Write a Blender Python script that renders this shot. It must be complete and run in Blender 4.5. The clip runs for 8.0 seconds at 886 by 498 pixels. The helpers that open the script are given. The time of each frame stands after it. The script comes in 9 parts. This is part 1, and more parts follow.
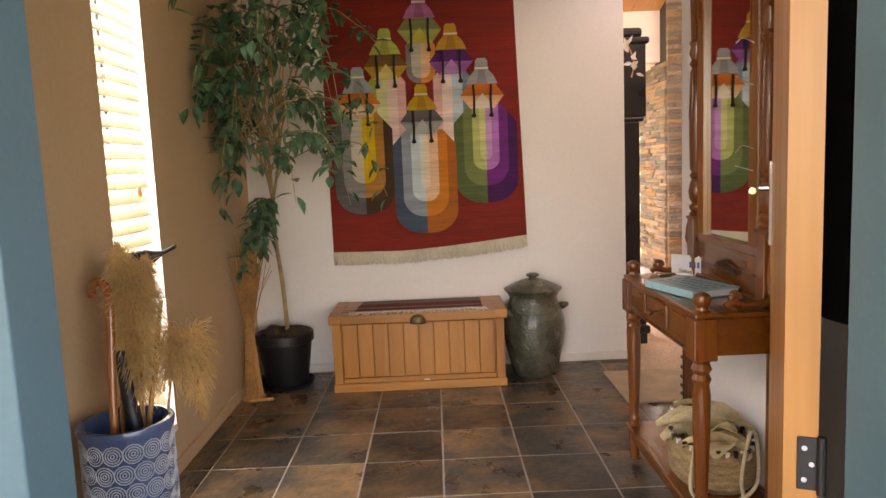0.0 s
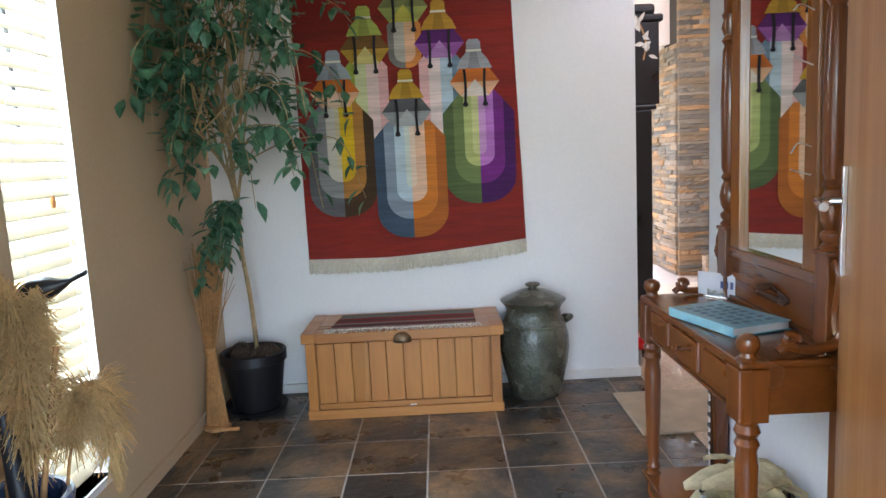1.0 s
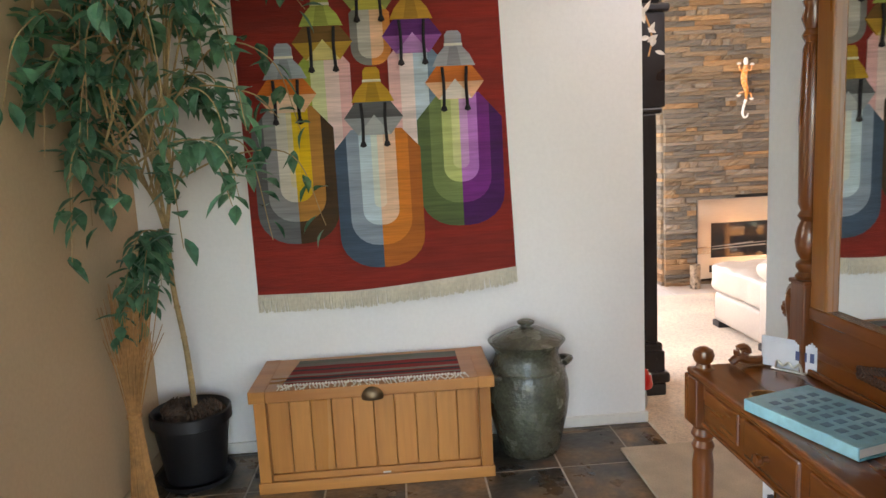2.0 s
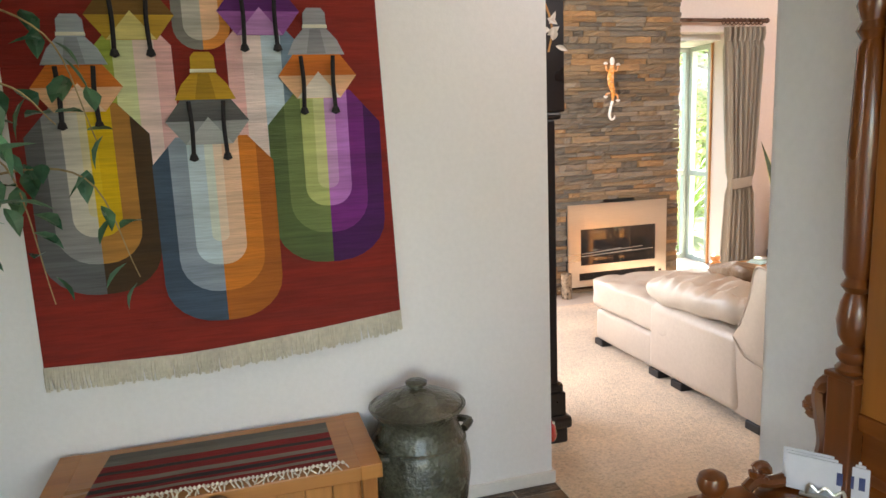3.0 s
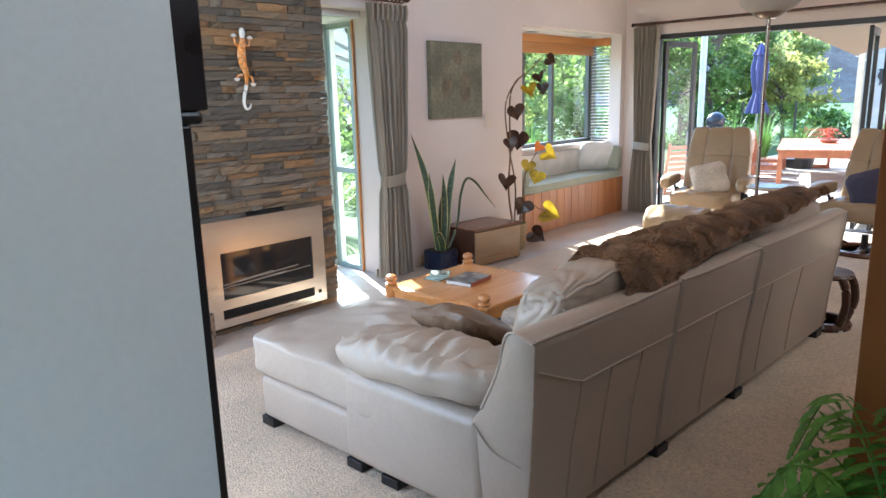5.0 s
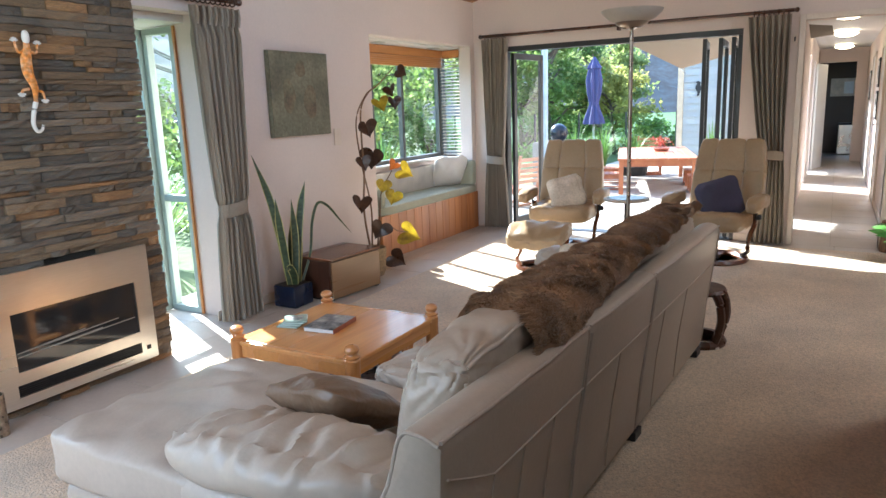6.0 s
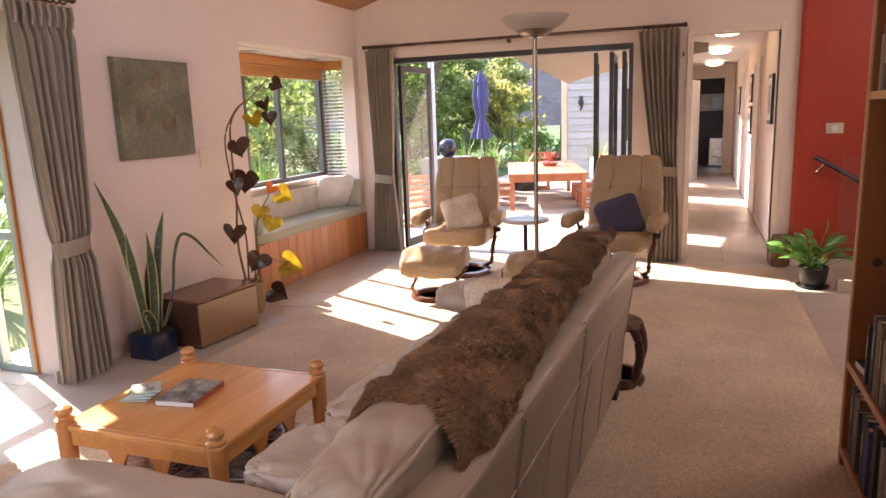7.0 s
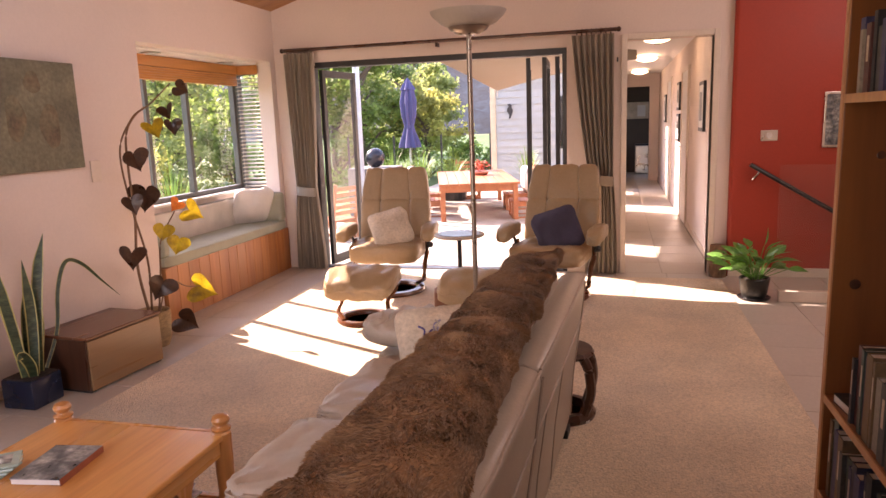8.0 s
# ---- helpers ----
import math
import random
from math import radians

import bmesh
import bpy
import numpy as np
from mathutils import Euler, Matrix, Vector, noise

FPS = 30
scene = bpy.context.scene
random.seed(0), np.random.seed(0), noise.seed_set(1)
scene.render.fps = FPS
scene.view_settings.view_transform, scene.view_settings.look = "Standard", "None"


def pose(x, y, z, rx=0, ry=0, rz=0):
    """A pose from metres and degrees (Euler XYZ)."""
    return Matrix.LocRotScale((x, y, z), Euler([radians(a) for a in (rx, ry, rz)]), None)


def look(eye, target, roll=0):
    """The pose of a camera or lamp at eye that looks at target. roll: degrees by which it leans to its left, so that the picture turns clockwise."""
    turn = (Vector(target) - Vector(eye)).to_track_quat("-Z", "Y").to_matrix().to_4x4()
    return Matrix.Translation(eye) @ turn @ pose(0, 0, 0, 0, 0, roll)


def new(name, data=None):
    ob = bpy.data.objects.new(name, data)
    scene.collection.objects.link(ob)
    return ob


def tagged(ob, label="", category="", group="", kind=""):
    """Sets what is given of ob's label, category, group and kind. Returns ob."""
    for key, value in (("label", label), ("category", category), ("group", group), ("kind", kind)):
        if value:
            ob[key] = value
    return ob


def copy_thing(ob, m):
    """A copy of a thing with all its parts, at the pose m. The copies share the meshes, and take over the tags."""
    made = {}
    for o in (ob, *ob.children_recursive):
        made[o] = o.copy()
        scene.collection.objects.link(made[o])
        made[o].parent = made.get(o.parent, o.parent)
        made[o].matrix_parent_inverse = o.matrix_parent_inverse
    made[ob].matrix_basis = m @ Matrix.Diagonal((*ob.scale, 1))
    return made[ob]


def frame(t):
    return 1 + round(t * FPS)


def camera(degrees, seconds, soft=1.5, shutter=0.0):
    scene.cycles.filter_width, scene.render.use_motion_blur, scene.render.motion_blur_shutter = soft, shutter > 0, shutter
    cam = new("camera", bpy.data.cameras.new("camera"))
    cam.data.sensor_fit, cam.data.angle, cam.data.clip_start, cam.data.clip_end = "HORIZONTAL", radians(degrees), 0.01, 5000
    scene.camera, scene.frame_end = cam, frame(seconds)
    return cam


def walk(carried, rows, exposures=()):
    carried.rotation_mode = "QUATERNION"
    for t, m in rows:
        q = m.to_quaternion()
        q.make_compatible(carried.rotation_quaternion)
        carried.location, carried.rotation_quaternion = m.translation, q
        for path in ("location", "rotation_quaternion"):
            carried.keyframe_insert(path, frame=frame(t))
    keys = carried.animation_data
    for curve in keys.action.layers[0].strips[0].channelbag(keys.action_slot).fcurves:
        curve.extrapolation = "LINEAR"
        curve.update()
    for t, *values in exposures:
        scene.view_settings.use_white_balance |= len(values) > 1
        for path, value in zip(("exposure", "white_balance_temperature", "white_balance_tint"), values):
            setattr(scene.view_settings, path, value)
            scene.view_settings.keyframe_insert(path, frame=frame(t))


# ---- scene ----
cam = camera(65.4, 8.0)
PATH = [
    (0, (0.073, -0.035, 1.156), (0.088, 1.951, 0.924), -2.4),
    (0.5, (0.121, 0.188, 1.191), (0.139, 2.171, 0.930), -2.7),
    (1, (0.149, 0.410, 1.197), (0.156, 2.392, 0.929), -2.8),
    (1.2, (0.149, 0.508, 1.210), (0.154, 2.489, 0.937), -3.1),
    (2.3, (0.085, 1.180, 1.329), (0.313, 3.143, 1.023), -2.7),
    (2.5, (0.086, 1.320, 1.351), (0.409, 3.269, 1.039), -2.5),
    (3, (0.080, 1.633, 1.366), (0.638, 3.523, 1.026), -2.3),
    (3.5, (0.161, 1.916, 1.380), (0.928, 3.725, 1.005), -2.7),
    (4, (0.279, 2.243, 1.390), (1.269, 3.934, 0.989), -2.7),
    (4.5, (0.413, 2.504, 1.404), (1.659, 4.013, 0.991), -2.7),
    (4.7, (0.474, 2.623, 1.415), (1.808, 4.053, 0.993), -2.0),
    (5.8, (0.864, 3.102, 1.461), (2.522, 4.141, 1.047), -2.0),
    (6, (0.947, 3.162, 1.450), (2.650, 4.130, 1.044), -2.0),
    (6.5, (1.201, 3.291, 1.465), (2.987, 4.101, 1.072), -2.0),
    (7, (1.441, 3.420, 1.469), (3.284, 4.098, 1.089), -2.0),
    (7.5, (1.637, 3.499, 1.474), (3.518, 4.069, 1.104), -2.1),
    (8, (1.850, 3.549, 1.461), (3.756, 4.035, 1.098), -2.1),
]
# exposure of the film along the way
EXPO = [(0.0, 3.6, 9400, 32), (0.5, 3.7, 7000, 26), (1.0, 3.8, 6200, 17), (1.2, 3.85, 6200, 17), (2.5, 3.85, 7600, 16), (3.0, 3.7, 7300, 15), (3.5, 3.6, 7300, 13),
        (4.0, 3.25, 6200, 8), (4.5, 3.05, 5450, 6), (6.0, 2.8, 5500, 4), (6.5, 2.7, 6600, 21), (7.0, 2.75, 7100, 27), (8.0, 2.8, 7600, 36)]
walk(cam, [(t, look(eye, target, roll)) for t, eye, target, roll in PATH], EXPO)

# ---- world and sun ----
SUN_AZ, SUN_EL = radians(25.0), radians(36.2)
world = bpy.data.worlds.new("world")
scene.world = world
world.use_nodes = True
sky = world.node_tree.nodes.new("ShaderNodeTexSky")
sky.sky_type = "NISHITA"
sky.sun_disc = False
sky.sun_elevation, sky.sun_rotation = SUN_EL, SUN_AZ
world.node_tree.nodes["Background"].inputs["Strength"].default_value = 0.15
world.node_tree.links.new(sky.outputs[0], world.node_tree.nodes["Background"].inputs["Color"])
sun = new("sun", bpy.data.lights.new("sun", "SUN"))
sun.data.energy, sun.data.angle, sun.data.color = 3.4, radians(0.5), (1.0, 0.93, 0.83)
sun.matrix_world = look((math.sin(SUN_AZ) * math.cos(SUN_EL) * 30, math.cos(SUN_AZ) * math.cos(SUN_EL) * 30, math.sin(SUN_EL) * 30), (0, 0, 0))


def daylight_lamp(name, eye, target, w, h, watts, color=(1.0, 0.96, 0.92)):
    """An area lamp that stands in for sky light; not every one has a seen opening."""
    l = new(name, bpy.data.lights.new(name, "AREA"))
    l.data.shape, l.data.size, l.data.size_y = "RECTANGLE", w, h
    l.data.energy, l.data.color = watts, color
    l.matrix_world = look(eye, target)
    return l


daylight_lamp("daylight_front_door", (0.09, 1.03, 1.05), (0.81, 3.1, 1.05), 1.0, 2.0, 0.04)
daylight_lamp("daylight_slit_window", (-1.24, 2.425, 1.25), (1.06, 2.425, 1.15), 0.34, 1.9, 5.5, (0.70, 0.85, 1.0))
# unseen window: lamp added to light the chimney and the sofa
daylight_lamp("daylight_west_window", (0.44, 5.4, 1.5), (3.0, 5.4, 1.5), 2.4, 1.8, 5.0)
# no such high window is known: fill added to brighten the room
daylight_lamp("daylight_clerestory", (2.75, 2.54, 3.1), (2.75, 6.0, 1.0), 2.8, 1.0, 4.0)
# for the daylight on the right-hand carpet; the stair wall has no opening
daylight_lamp("daylight_stairwell", (6.3, 1.02, 2.5), (6.0, 4.0, 0.0), 2.6, 1.4, 9.0)


# ---- materials ----
MATS = {}


def mat(name, color, rough=0.6, metal=0.0, vary=0.12, scale=6.0, fine=60.0, bump=0.15, bump_scale=80.0, second=None, second_scale=3.0,
        second_amount=0.5, stretch=(1, 1, 1), per_piece=0.0, sheen=0.0, coat=0.0, rough_vary=0.1, translucent=0.0, per_island=0.0):
    """A surface: base colour varied at two scales, wear towards a second colour, fine relief."""
    m = bpy.data.materials.new(name)
    m.use_nodes = True
    MATS[name] = m
    nt = m.node_tree
    nodes, links = nt.nodes, nt.links
    bsdf = nodes["Principled BSDF"]
    coord = nodes.new("ShaderNodeTexCoord")
    mapping = nodes.new("ShaderNodeMapping")
    mapping.inputs["Scale"].default_value = stretch
    links.new(coord.outputs["Object"], mapping.inputs["Vector"])

    if per_piece:
        piece = nodes.new("ShaderNodeObjectInfo")
        away = nodes.new("ShaderNodeMath")
        away.operation = "MULTIPLY"
        away.inputs[1].default_value = 37.0
        links.new(piece.outputs["Random"], away.inputs[0])
        links.new(away.outputs[0], mapping.inputs["Location"])

    def noise_tex(s, detail=4.0):
        n = nodes.new("ShaderNodeTexNoise")
        n.inputs["Scale"].default_value, n.inputs["Detail"].default_value = s, detail
        links.new(mapping.outputs[0], n.inputs["Vector"])
        return n

    def ramp(src, lo, hi):
        r = nodes.new("ShaderNodeMapRange")
        r.inputs["From Min"].default_value, r.inputs["From Max"].default_value = 0.3, 0.7
        r.inputs["To Min"].default_value, r.inputs["To Max"].default_value = lo, hi
        links.new(src, r.inputs["Value"])
        return r.outputs[0]

    big, small = noise_tex(scale), noise_tex(fine)
    base = nodes.new("ShaderNodeRGB")
    base.outputs[0].default_value = (*color, 1)
    col = base.outputs[0]
    if second is not None:
        patch = noise_tex(second_scale, 6.0)
        r = nodes.new("ShaderNodeMapRange")
        r.inputs["From Min"].default_value, r.inputs["From Max"].default_value = 0.42, 0.66
        r.inputs["To Max"].default_value = second_amount
        links.new(patch.outputs["Fac"], r.inputs["Value"])
        mix = nodes.new("ShaderNodeMix")
        mix.data_type = "RGBA"
        links.new(r.outputs[0], mix.inputs["Factor"])
        links.new(col, mix.inputs["A"])
        mix.inputs["B"].default_value = (*second, 1)
        col = mix.outputs["Result"]
    hsv = nodes.new("ShaderNodeHueSaturation")
    links.new(col, hsv.inputs["Color"])
    value = nodes.new("ShaderNodeMath")
    value.operation = "MULTIPLY"
    links.new(ramp(big.outputs["Fac"], 1 - vary, 1 + vary), value.inputs[0])
    links.new(ramp(small.outputs["Fac"], 1 - vary * 0.7, 1 + vary * 0.7), value.inputs[1])
    out = value.outputs[0]
    if per_island:
        geo = nodes.new("ShaderNodeNewGeometry")
        r = nodes.new("ShaderNodeMapRange")
        r.inputs["To Min"].default_value, r.inputs["To Max"].default_value = 1 - per_island, 1 + per_island
        links.new(geo.outputs["Random Per Island"], r.inputs["Value"])
        v3 = nodes.new("ShaderNodeMath")
        v3.operation = "MULTIPLY"
        links.new(out, v3.inputs[0])
        links.new(r.outputs[0], v3.inputs[1])
        out = v3.outputs[0]
    if per_piece:
        info = nodes.new("ShaderNodeObjectInfo")
        r = nodes.new("ShaderNodeMapRange")
        r.inputs["To Min"].default_value, r.inputs["To Max"].default_value = 1 - per_piece, 1 + per_piece
        links.new(info.outputs["Random"], r.inputs["Value"])
        v2 = nodes.new("ShaderNodeMath")
        v2.operation = "MULTIPLY"
        links.new(out, v2.inputs[0])
        links.new(r.outputs[0], v2.inputs[1])
        out = v2.outputs[0]
    links.new(out, hsv.inputs["Value"])
    links.new(hsv.outputs[0], bsdf.inputs["Base Color"])
    bsdf.inputs["Metallic"].default_value = metal
    links.new(ramp(big.outputs["Fac"], max(0.02, rough - rough_vary), min(1, rough + rough_vary)), bsdf.inputs["Roughness"])
    bsdf.inputs["Sheen Weight"].default_value = sheen
    bsdf.inputs["Coat Weight"].default_value = coat
    bsdf.inputs["Coat Roughness"].default_value = 0.15
    if bump:
        tex = noise_tex(bump_scale, 3.0)
        b = nodes.new("ShaderNodeBump")
        b.inputs["Strength"].default_value, b.inputs["Distance"].default_value = bump, 0.01
        links.new(tex.outputs["Fac"], b.inputs["Height"])
        links.new(b.outputs[0], bsdf.inputs["Normal"])
    if translucent:
        tr = nodes.new("ShaderNodeBsdfTranslucent")
        links.new(hsv.outputs[0], tr.inputs["Color"])
        mx = nodes.new("ShaderNodeMixShader")
        mx.inputs[0].default_value = translucent
        links.new(bsdf.outputs[0], mx.inputs[1])
        links.new(tr.outputs[0], mx.inputs[2])
        links.new(mx.outputs[0], nodes["Material Output"].inputs["Surface"])
    return m


def wood(name, color, dark, rough=0.4, axis=2, grain=28.0, coat=0.0, per_piece=0.0):
    """Wood with streaks along one axis."""
    stretch = [1.0, 1.0, 1.0]
    stretch[axis] = 0.07
    return mat(name, color, rough, vary=0.12, scale=grain * 0.25, fine=grain * 3, bump=0.05, bump_scale=grain * 3, second=dark, second_scale=grain * 0.5,
               second_amount=0.75, stretch=stretch, coat=coat, per_piece=per_piece)


def glass_mat(name, tint=(0.96, 0.99, 0.98), gloss=0.04):
    """Clear pane: see-through with a weak mirror image."""
    m = bpy.data.materials.new(name)
    m.use_nodes = True
    nt = m.node_tree
    nt.nodes.remove(nt.nodes["Principled BSDF"])
    t, g = (nt.nodes.new("ShaderNodeBsdf" + k) for k in ("Transparent", "Glossy"))
    mix = nt.nodes.new("ShaderNodeMixShader")
    mix.inputs[0].default_value = gloss
    t.inputs["Color"].default_value = (*tint, 1)
    g.inputs["Roughness"].default_value = 0.02
    nt.links.new(t.outputs[0], mix.inputs[1])
    nt.links.new(g.outputs[0], mix.inputs[2])
    nt.links.new(mix.outputs[0], nt.nodes["Material Output"].inputs["Surface"])
    return m


def glow(name, color, strength):
    m = bpy.data.materials.new(name)
    m.use_nodes = True
    b = m.node_tree.nodes["Principled BSDF"]
    b.inputs["Base Color"].default_value = (*color, 1)
    b.inputs["Emission Color"].default_value = (*color, 1)
    b.inputs["Emission Strength"].default_value = strength
    return m


WALL = mat("living_paint", (0.74, 0.63, 0.565), 0.75, vary=0.03, scale=1.5, bump=0.06, bump_scale=140)
HALLWALL = mat("hall_paint", (0.76, 0.74, 0.73), 0.7, vary=0.03, scale=1.5, bump=0.06, bump_scale=140)
TANWALL = mat("tan_paint", (0.50, 0.36, 0.22), 0.75, vary=0.05, scale=2.5, bump=0.06, bump_scale=140)
REDWALL = mat("red_paint", (0.37, 0.038, 0.016), 0.55, vary=0.06, scale=2, bump=0.05, bump_scale=140)
WHITE = mat("white_paint", (0.78, 0.76, 0.72), 0.5, vary=0.03, bump=0.03)
TRIM = mat("cream_trim", (0.72, 0.62, 0.52), 0.45, vary=0.04, bump=0.03)
CARPET = mat("carpet_wool", (0.70, 0.55, 0.385), 0.95, vary=0.15, scale=2.2, fine=95, bump=1.0, bump_scale=110, second=(0.52, 0.41, 0.29), second_scale=70, second_amount=0.9, sheen=0.2)
MATFIBRE = mat("doormat_fibre", (0.52, 0.43, 0.31), 0.95, vary=0.14, scale=9, fine=200, bump=0.8, bump_scale=260)
TILE = mat("beige_tile", (0.50, 0.435, 0.37), 0.38, vary=0.06, scale=3, fine=40, bump=0.03, second=(0.45, 0.39, 0.325), second_scale=2, second_amount=0.35, per_piece=0.03)
SLATE = mat("slate_tile", (0.042, 0.037, 0.031), 0.34, vary=0.35, scale=7, fine=45, bump=0.5, bump_scale=22, second=(0.22, 0.125, 0.055), second_scale=4.6, second_amount=0.8, per_piece=0.45, rough_vary=0.12)
GROUT = mat("grout", (0.40, 0.36, 0.31), 0.9, vary=0.12, fine=120, bump=0.3)
CEILWOOD = wood("ceiling_timber", (0.42, 0.20, 0.07), (0.27, 0.11, 0.035), 0.4, axis=1, grain=14)
CHEST = wood("chest_oak", (0.44, 0.18, 0.044), (0.31, 0.11, 0.026), 0.36, axis=2, grain=22, per_piece=0.07)
CHEST_X = wood("chest_oak_rail", (0.44, 0.18, 0.044), (0.31, 0.11, 0.026), 0.36, axis=0, grain=22, per_piece=0.05)
PINE = wood("table_pine", (0.62, 0.29, 0.085), (0.46, 0.19, 0.05), 0.28, axis=0, grain=18, coat=0.3, per_piece=0.05)
PINE_Z = wood("table_pine_post", (0.55, 0.24, 0.075), (0.40, 0.15, 0.04), 0.3, axis=2, grain=18, coat=0.3)
MAHOG = wood("stand_walnut", (0.20, 0.056, 0.010), (0.095, 0.024, 0.005), 0.25, axis=2, grain=24, coat=0.45)
MAHOG_Y = wood("stand_walnut_rail", (0.20, 0.056, 0.010), (0.095, 0.024, 0.005), 0.25, axis=1, grain=24, coat=0.45)
DOORWOOD = wood("door_wood", (0.52, 0.24, 0.075), (0.40, 0.165, 0.05), 0.38, axis=2, grain=14)
SHELFWOOD = wood("bookcase_wood", (0.27, 0.095, 0.028), (0.16, 0.052, 0.015), 0.42, axis=2, grain=12)
BENCHWOOD = wood("bench_wood", (0.46, 0.19, 0.06), (0.30, 0.10, 0.03), 0.4, axis=2, grain=16, per_piece=0.1)
BLINDWOOD = wood("blind_wood", (0.58, 0.25, 0.07), (0.45, 0.18, 0.05), 0.45, axis=0, grain=14)
DARKWOOD = wood("dark_wood", (0.075, 0.030, 0.016), (0.035, 0.014, 0.009), 0.3, axis=2, grain=22, coat=0.2)
BENTWOOD = wood("chair_base_wood", (0.13, 0.045, 0.018), (0.07, 0.022, 0.01), 0.28, axis=0, grain=22, coat=0.3)
BLACKWOOD = mat("clock_black", (0.012, 0.010, 0.010), 0.35, vary=0.2, bump=0.05)
BLACK = mat("black_plastic", (0.012, 0.012, 0.014), 0.4, vary=0.15, bump=0.08)
ALU = mat("dark_aluminium", (0.030, 0.030, 0.030), 0.4, metal=0.0, vary=0.08, bump=0.02)
ALU_GREY = mat("grey_aluminium", (0.10, 0.098, 0.09), 0.4, vary=0.08, bump=0.02)
ALU_GREEN = mat("green_aluminium", (0.34, 0.40, 0.36), 0.45, vary=0.06, bump=0.02)
BLUEFRAME = mat("blue_grey_paint", (0.07, 0.165, 0.215), 0.45, vary=0.06, bump=0.04)
STEEL = mat("brushed_steel", (0.74, 0.69, 0.61), 0.32, metal=1.0, vary=0.05, fine=160, bump=0.03, stretch=(0.08, 1, 1))
CHROME = mat("chrome", (0.72, 0.72, 0.72), 0.12, metal=1.0, vary=0.02, bump=0.0)
BRONZE = mat("bronze", (0.14, 0.09, 0.05), 0.35, metal=0.8, vary=0.15, bump=0.05)
LEATHER = mat("cream_leather", (0.46, 0.383, 0.305), 0.36, vary=0.05, scale=4, fine=50, bump=0.08, bump_scale=90, rough_vary=0.04)
LEATHER_TAN = mat("tan_leather", (0.35, 0.24, 0.13), 0.36, vary=0.07, scale=5, fine=50, bump=0.25, bump_scale=110, rough_vary=0.08)
# paler than the leather: light piping, with its highlight in the colour
SEAM = mat("seam_thread", (0.50, 0.42, 0.345), 0.7, vary=0.1, bump=0.1)
FUR_PILE = mat("fur_pile", (0.40, 0.235, 0.115), 0.75, vary=0.13, scale=6, fine=40, bump=0.0, second=(0.25, 0.135, 0.062), second_scale=5, second_amount=0.6, sheen=0.3, per_island=0.09)
FUR = mat("brown_fur", (0.30, 0.165, 0.08), 0.9, vary=0.3, scale=7, fine=60, bump=0.2, bump_scale=140, second=(0.17, 0.088, 0.04), second_scale=5, sheen=0.15)
CURTAIN = mat("grey_curtain", (0.33, 0.28, 0.22), 0.9, vary=0.12, scale=4, fine=170, bump=0.25, bump_scale=260, stretch=(1, 1, 0.5), sheen=0.2, translucent=0.12)
CUSHION_GREEN = mat("sage_fabric", (0.36, 0.37, 0.29), 0.9, vary=0.08, fine=160, bump=0.3, bump_scale=260)
CUSHION_WHITE = mat("white_fabric", (0.74, 0.71, 0.68), 0.9, vary=0.06, fine=140, bump=0.35, bump_scale=200)
CUSHION_CREAM = mat("cream_fabric", (0.60, 0.50, 0.38), 0.9, vary=0.2, fine=60, bump=0.5, bump_scale=90)
CUSHION_NAVY = mat("navy_fabric", (0.045, 0.038, 0.065), 0.85, vary=0.2, fine=120, bump=0.4, bump_scale=120)
CUSHION_BROWN = mat("taupe_satin", (0.17, 0.105, 0.062), 0.42, vary=0.12, fine=60, bump=0.4, bump_scale=40)
GLASS = glass_mat("window_glass")
DARKGLASS = mat("fire_glass", (0.02, 0.02, 0.02), 0.06, vary=0.05, bump=0.0, rough_vary=0.02)
MIRROR = mat("mirror", (0.86, 0.87, 0.86), 0.015, metal=1.0, vary=0.01, bump=0.0, rough_vary=0.005)


# ---- shape helpers ----
def part(name, bm, material, parent, label="", loc=None, smooth=False, kind=""):
    """One bmesh as one mesh object under its thing."""
    me = bpy.data.meshes.new(name)
    bm.normal_update()
    bm.to_mesh(me)
    bm.free()
    me.materials.append(material)
    if smooth:
        me.polygons.foreach_set("use_smooth", [True] * len(me.polygons))
        try:
            me.set_sharp_from_angle(angle=radians(38))
        except AttributeError:
            pass
    ob = new(name, me)
    ob.parent = parent
    if loc is not None:
        ob.location = loc
    return tagged(ob, label, kind=kind)


def thing(name, label, category, at=(0, 0, 0), turn=0.0, group="", kind=""):
    ob = new(name)
    ob.empty_display_size = 0.1
    ob.matrix_basis = pose(*at, 0, 0, turn)
    return tagged(ob, label, category, group, kind)


def solid(name, bm, material, label, category="", kind="", at=(0, 0, 0), turn=0.0, group="", smooth=False):
    """A thing that is one mesh."""
    ob = part(name, bm, material, None, label, smooth=smooth)
    ob.matrix_basis = pose(*at, 0, 0, turn)
    return tagged(ob, label, category, group, kind)


def box(x0, y0, z0, x1, y1, z1, bevel=0.0, bm=None, seg=2):
    """A box between two corners, its edges rounded; joined to bm where given."""
    out = bmesh.new() if bm is None else bm
    tmp = bmesh.new()
    bmesh.ops.create_cube(tmp, size=1.0)
    for v in tmp.verts:
        v.co = Vector(((x0 + x1) / 2 + v.co.x * (x1 - x0), (y0 + y1) / 2 + v.co.y * (y1 - y0), (z0 + z1) / 2 + v.co.z * (z1 - z0)))
    if bevel:
        bmesh.ops.bevel(tmp, geom=tmp.edges[:], offset=min(bevel, 0.49 * min(abs(x1 - x0), abs(y1 - y0), abs(z1 - z0))), segments=seg, affect="EDGES", profile=0.5)
    return merge(out, tmp)


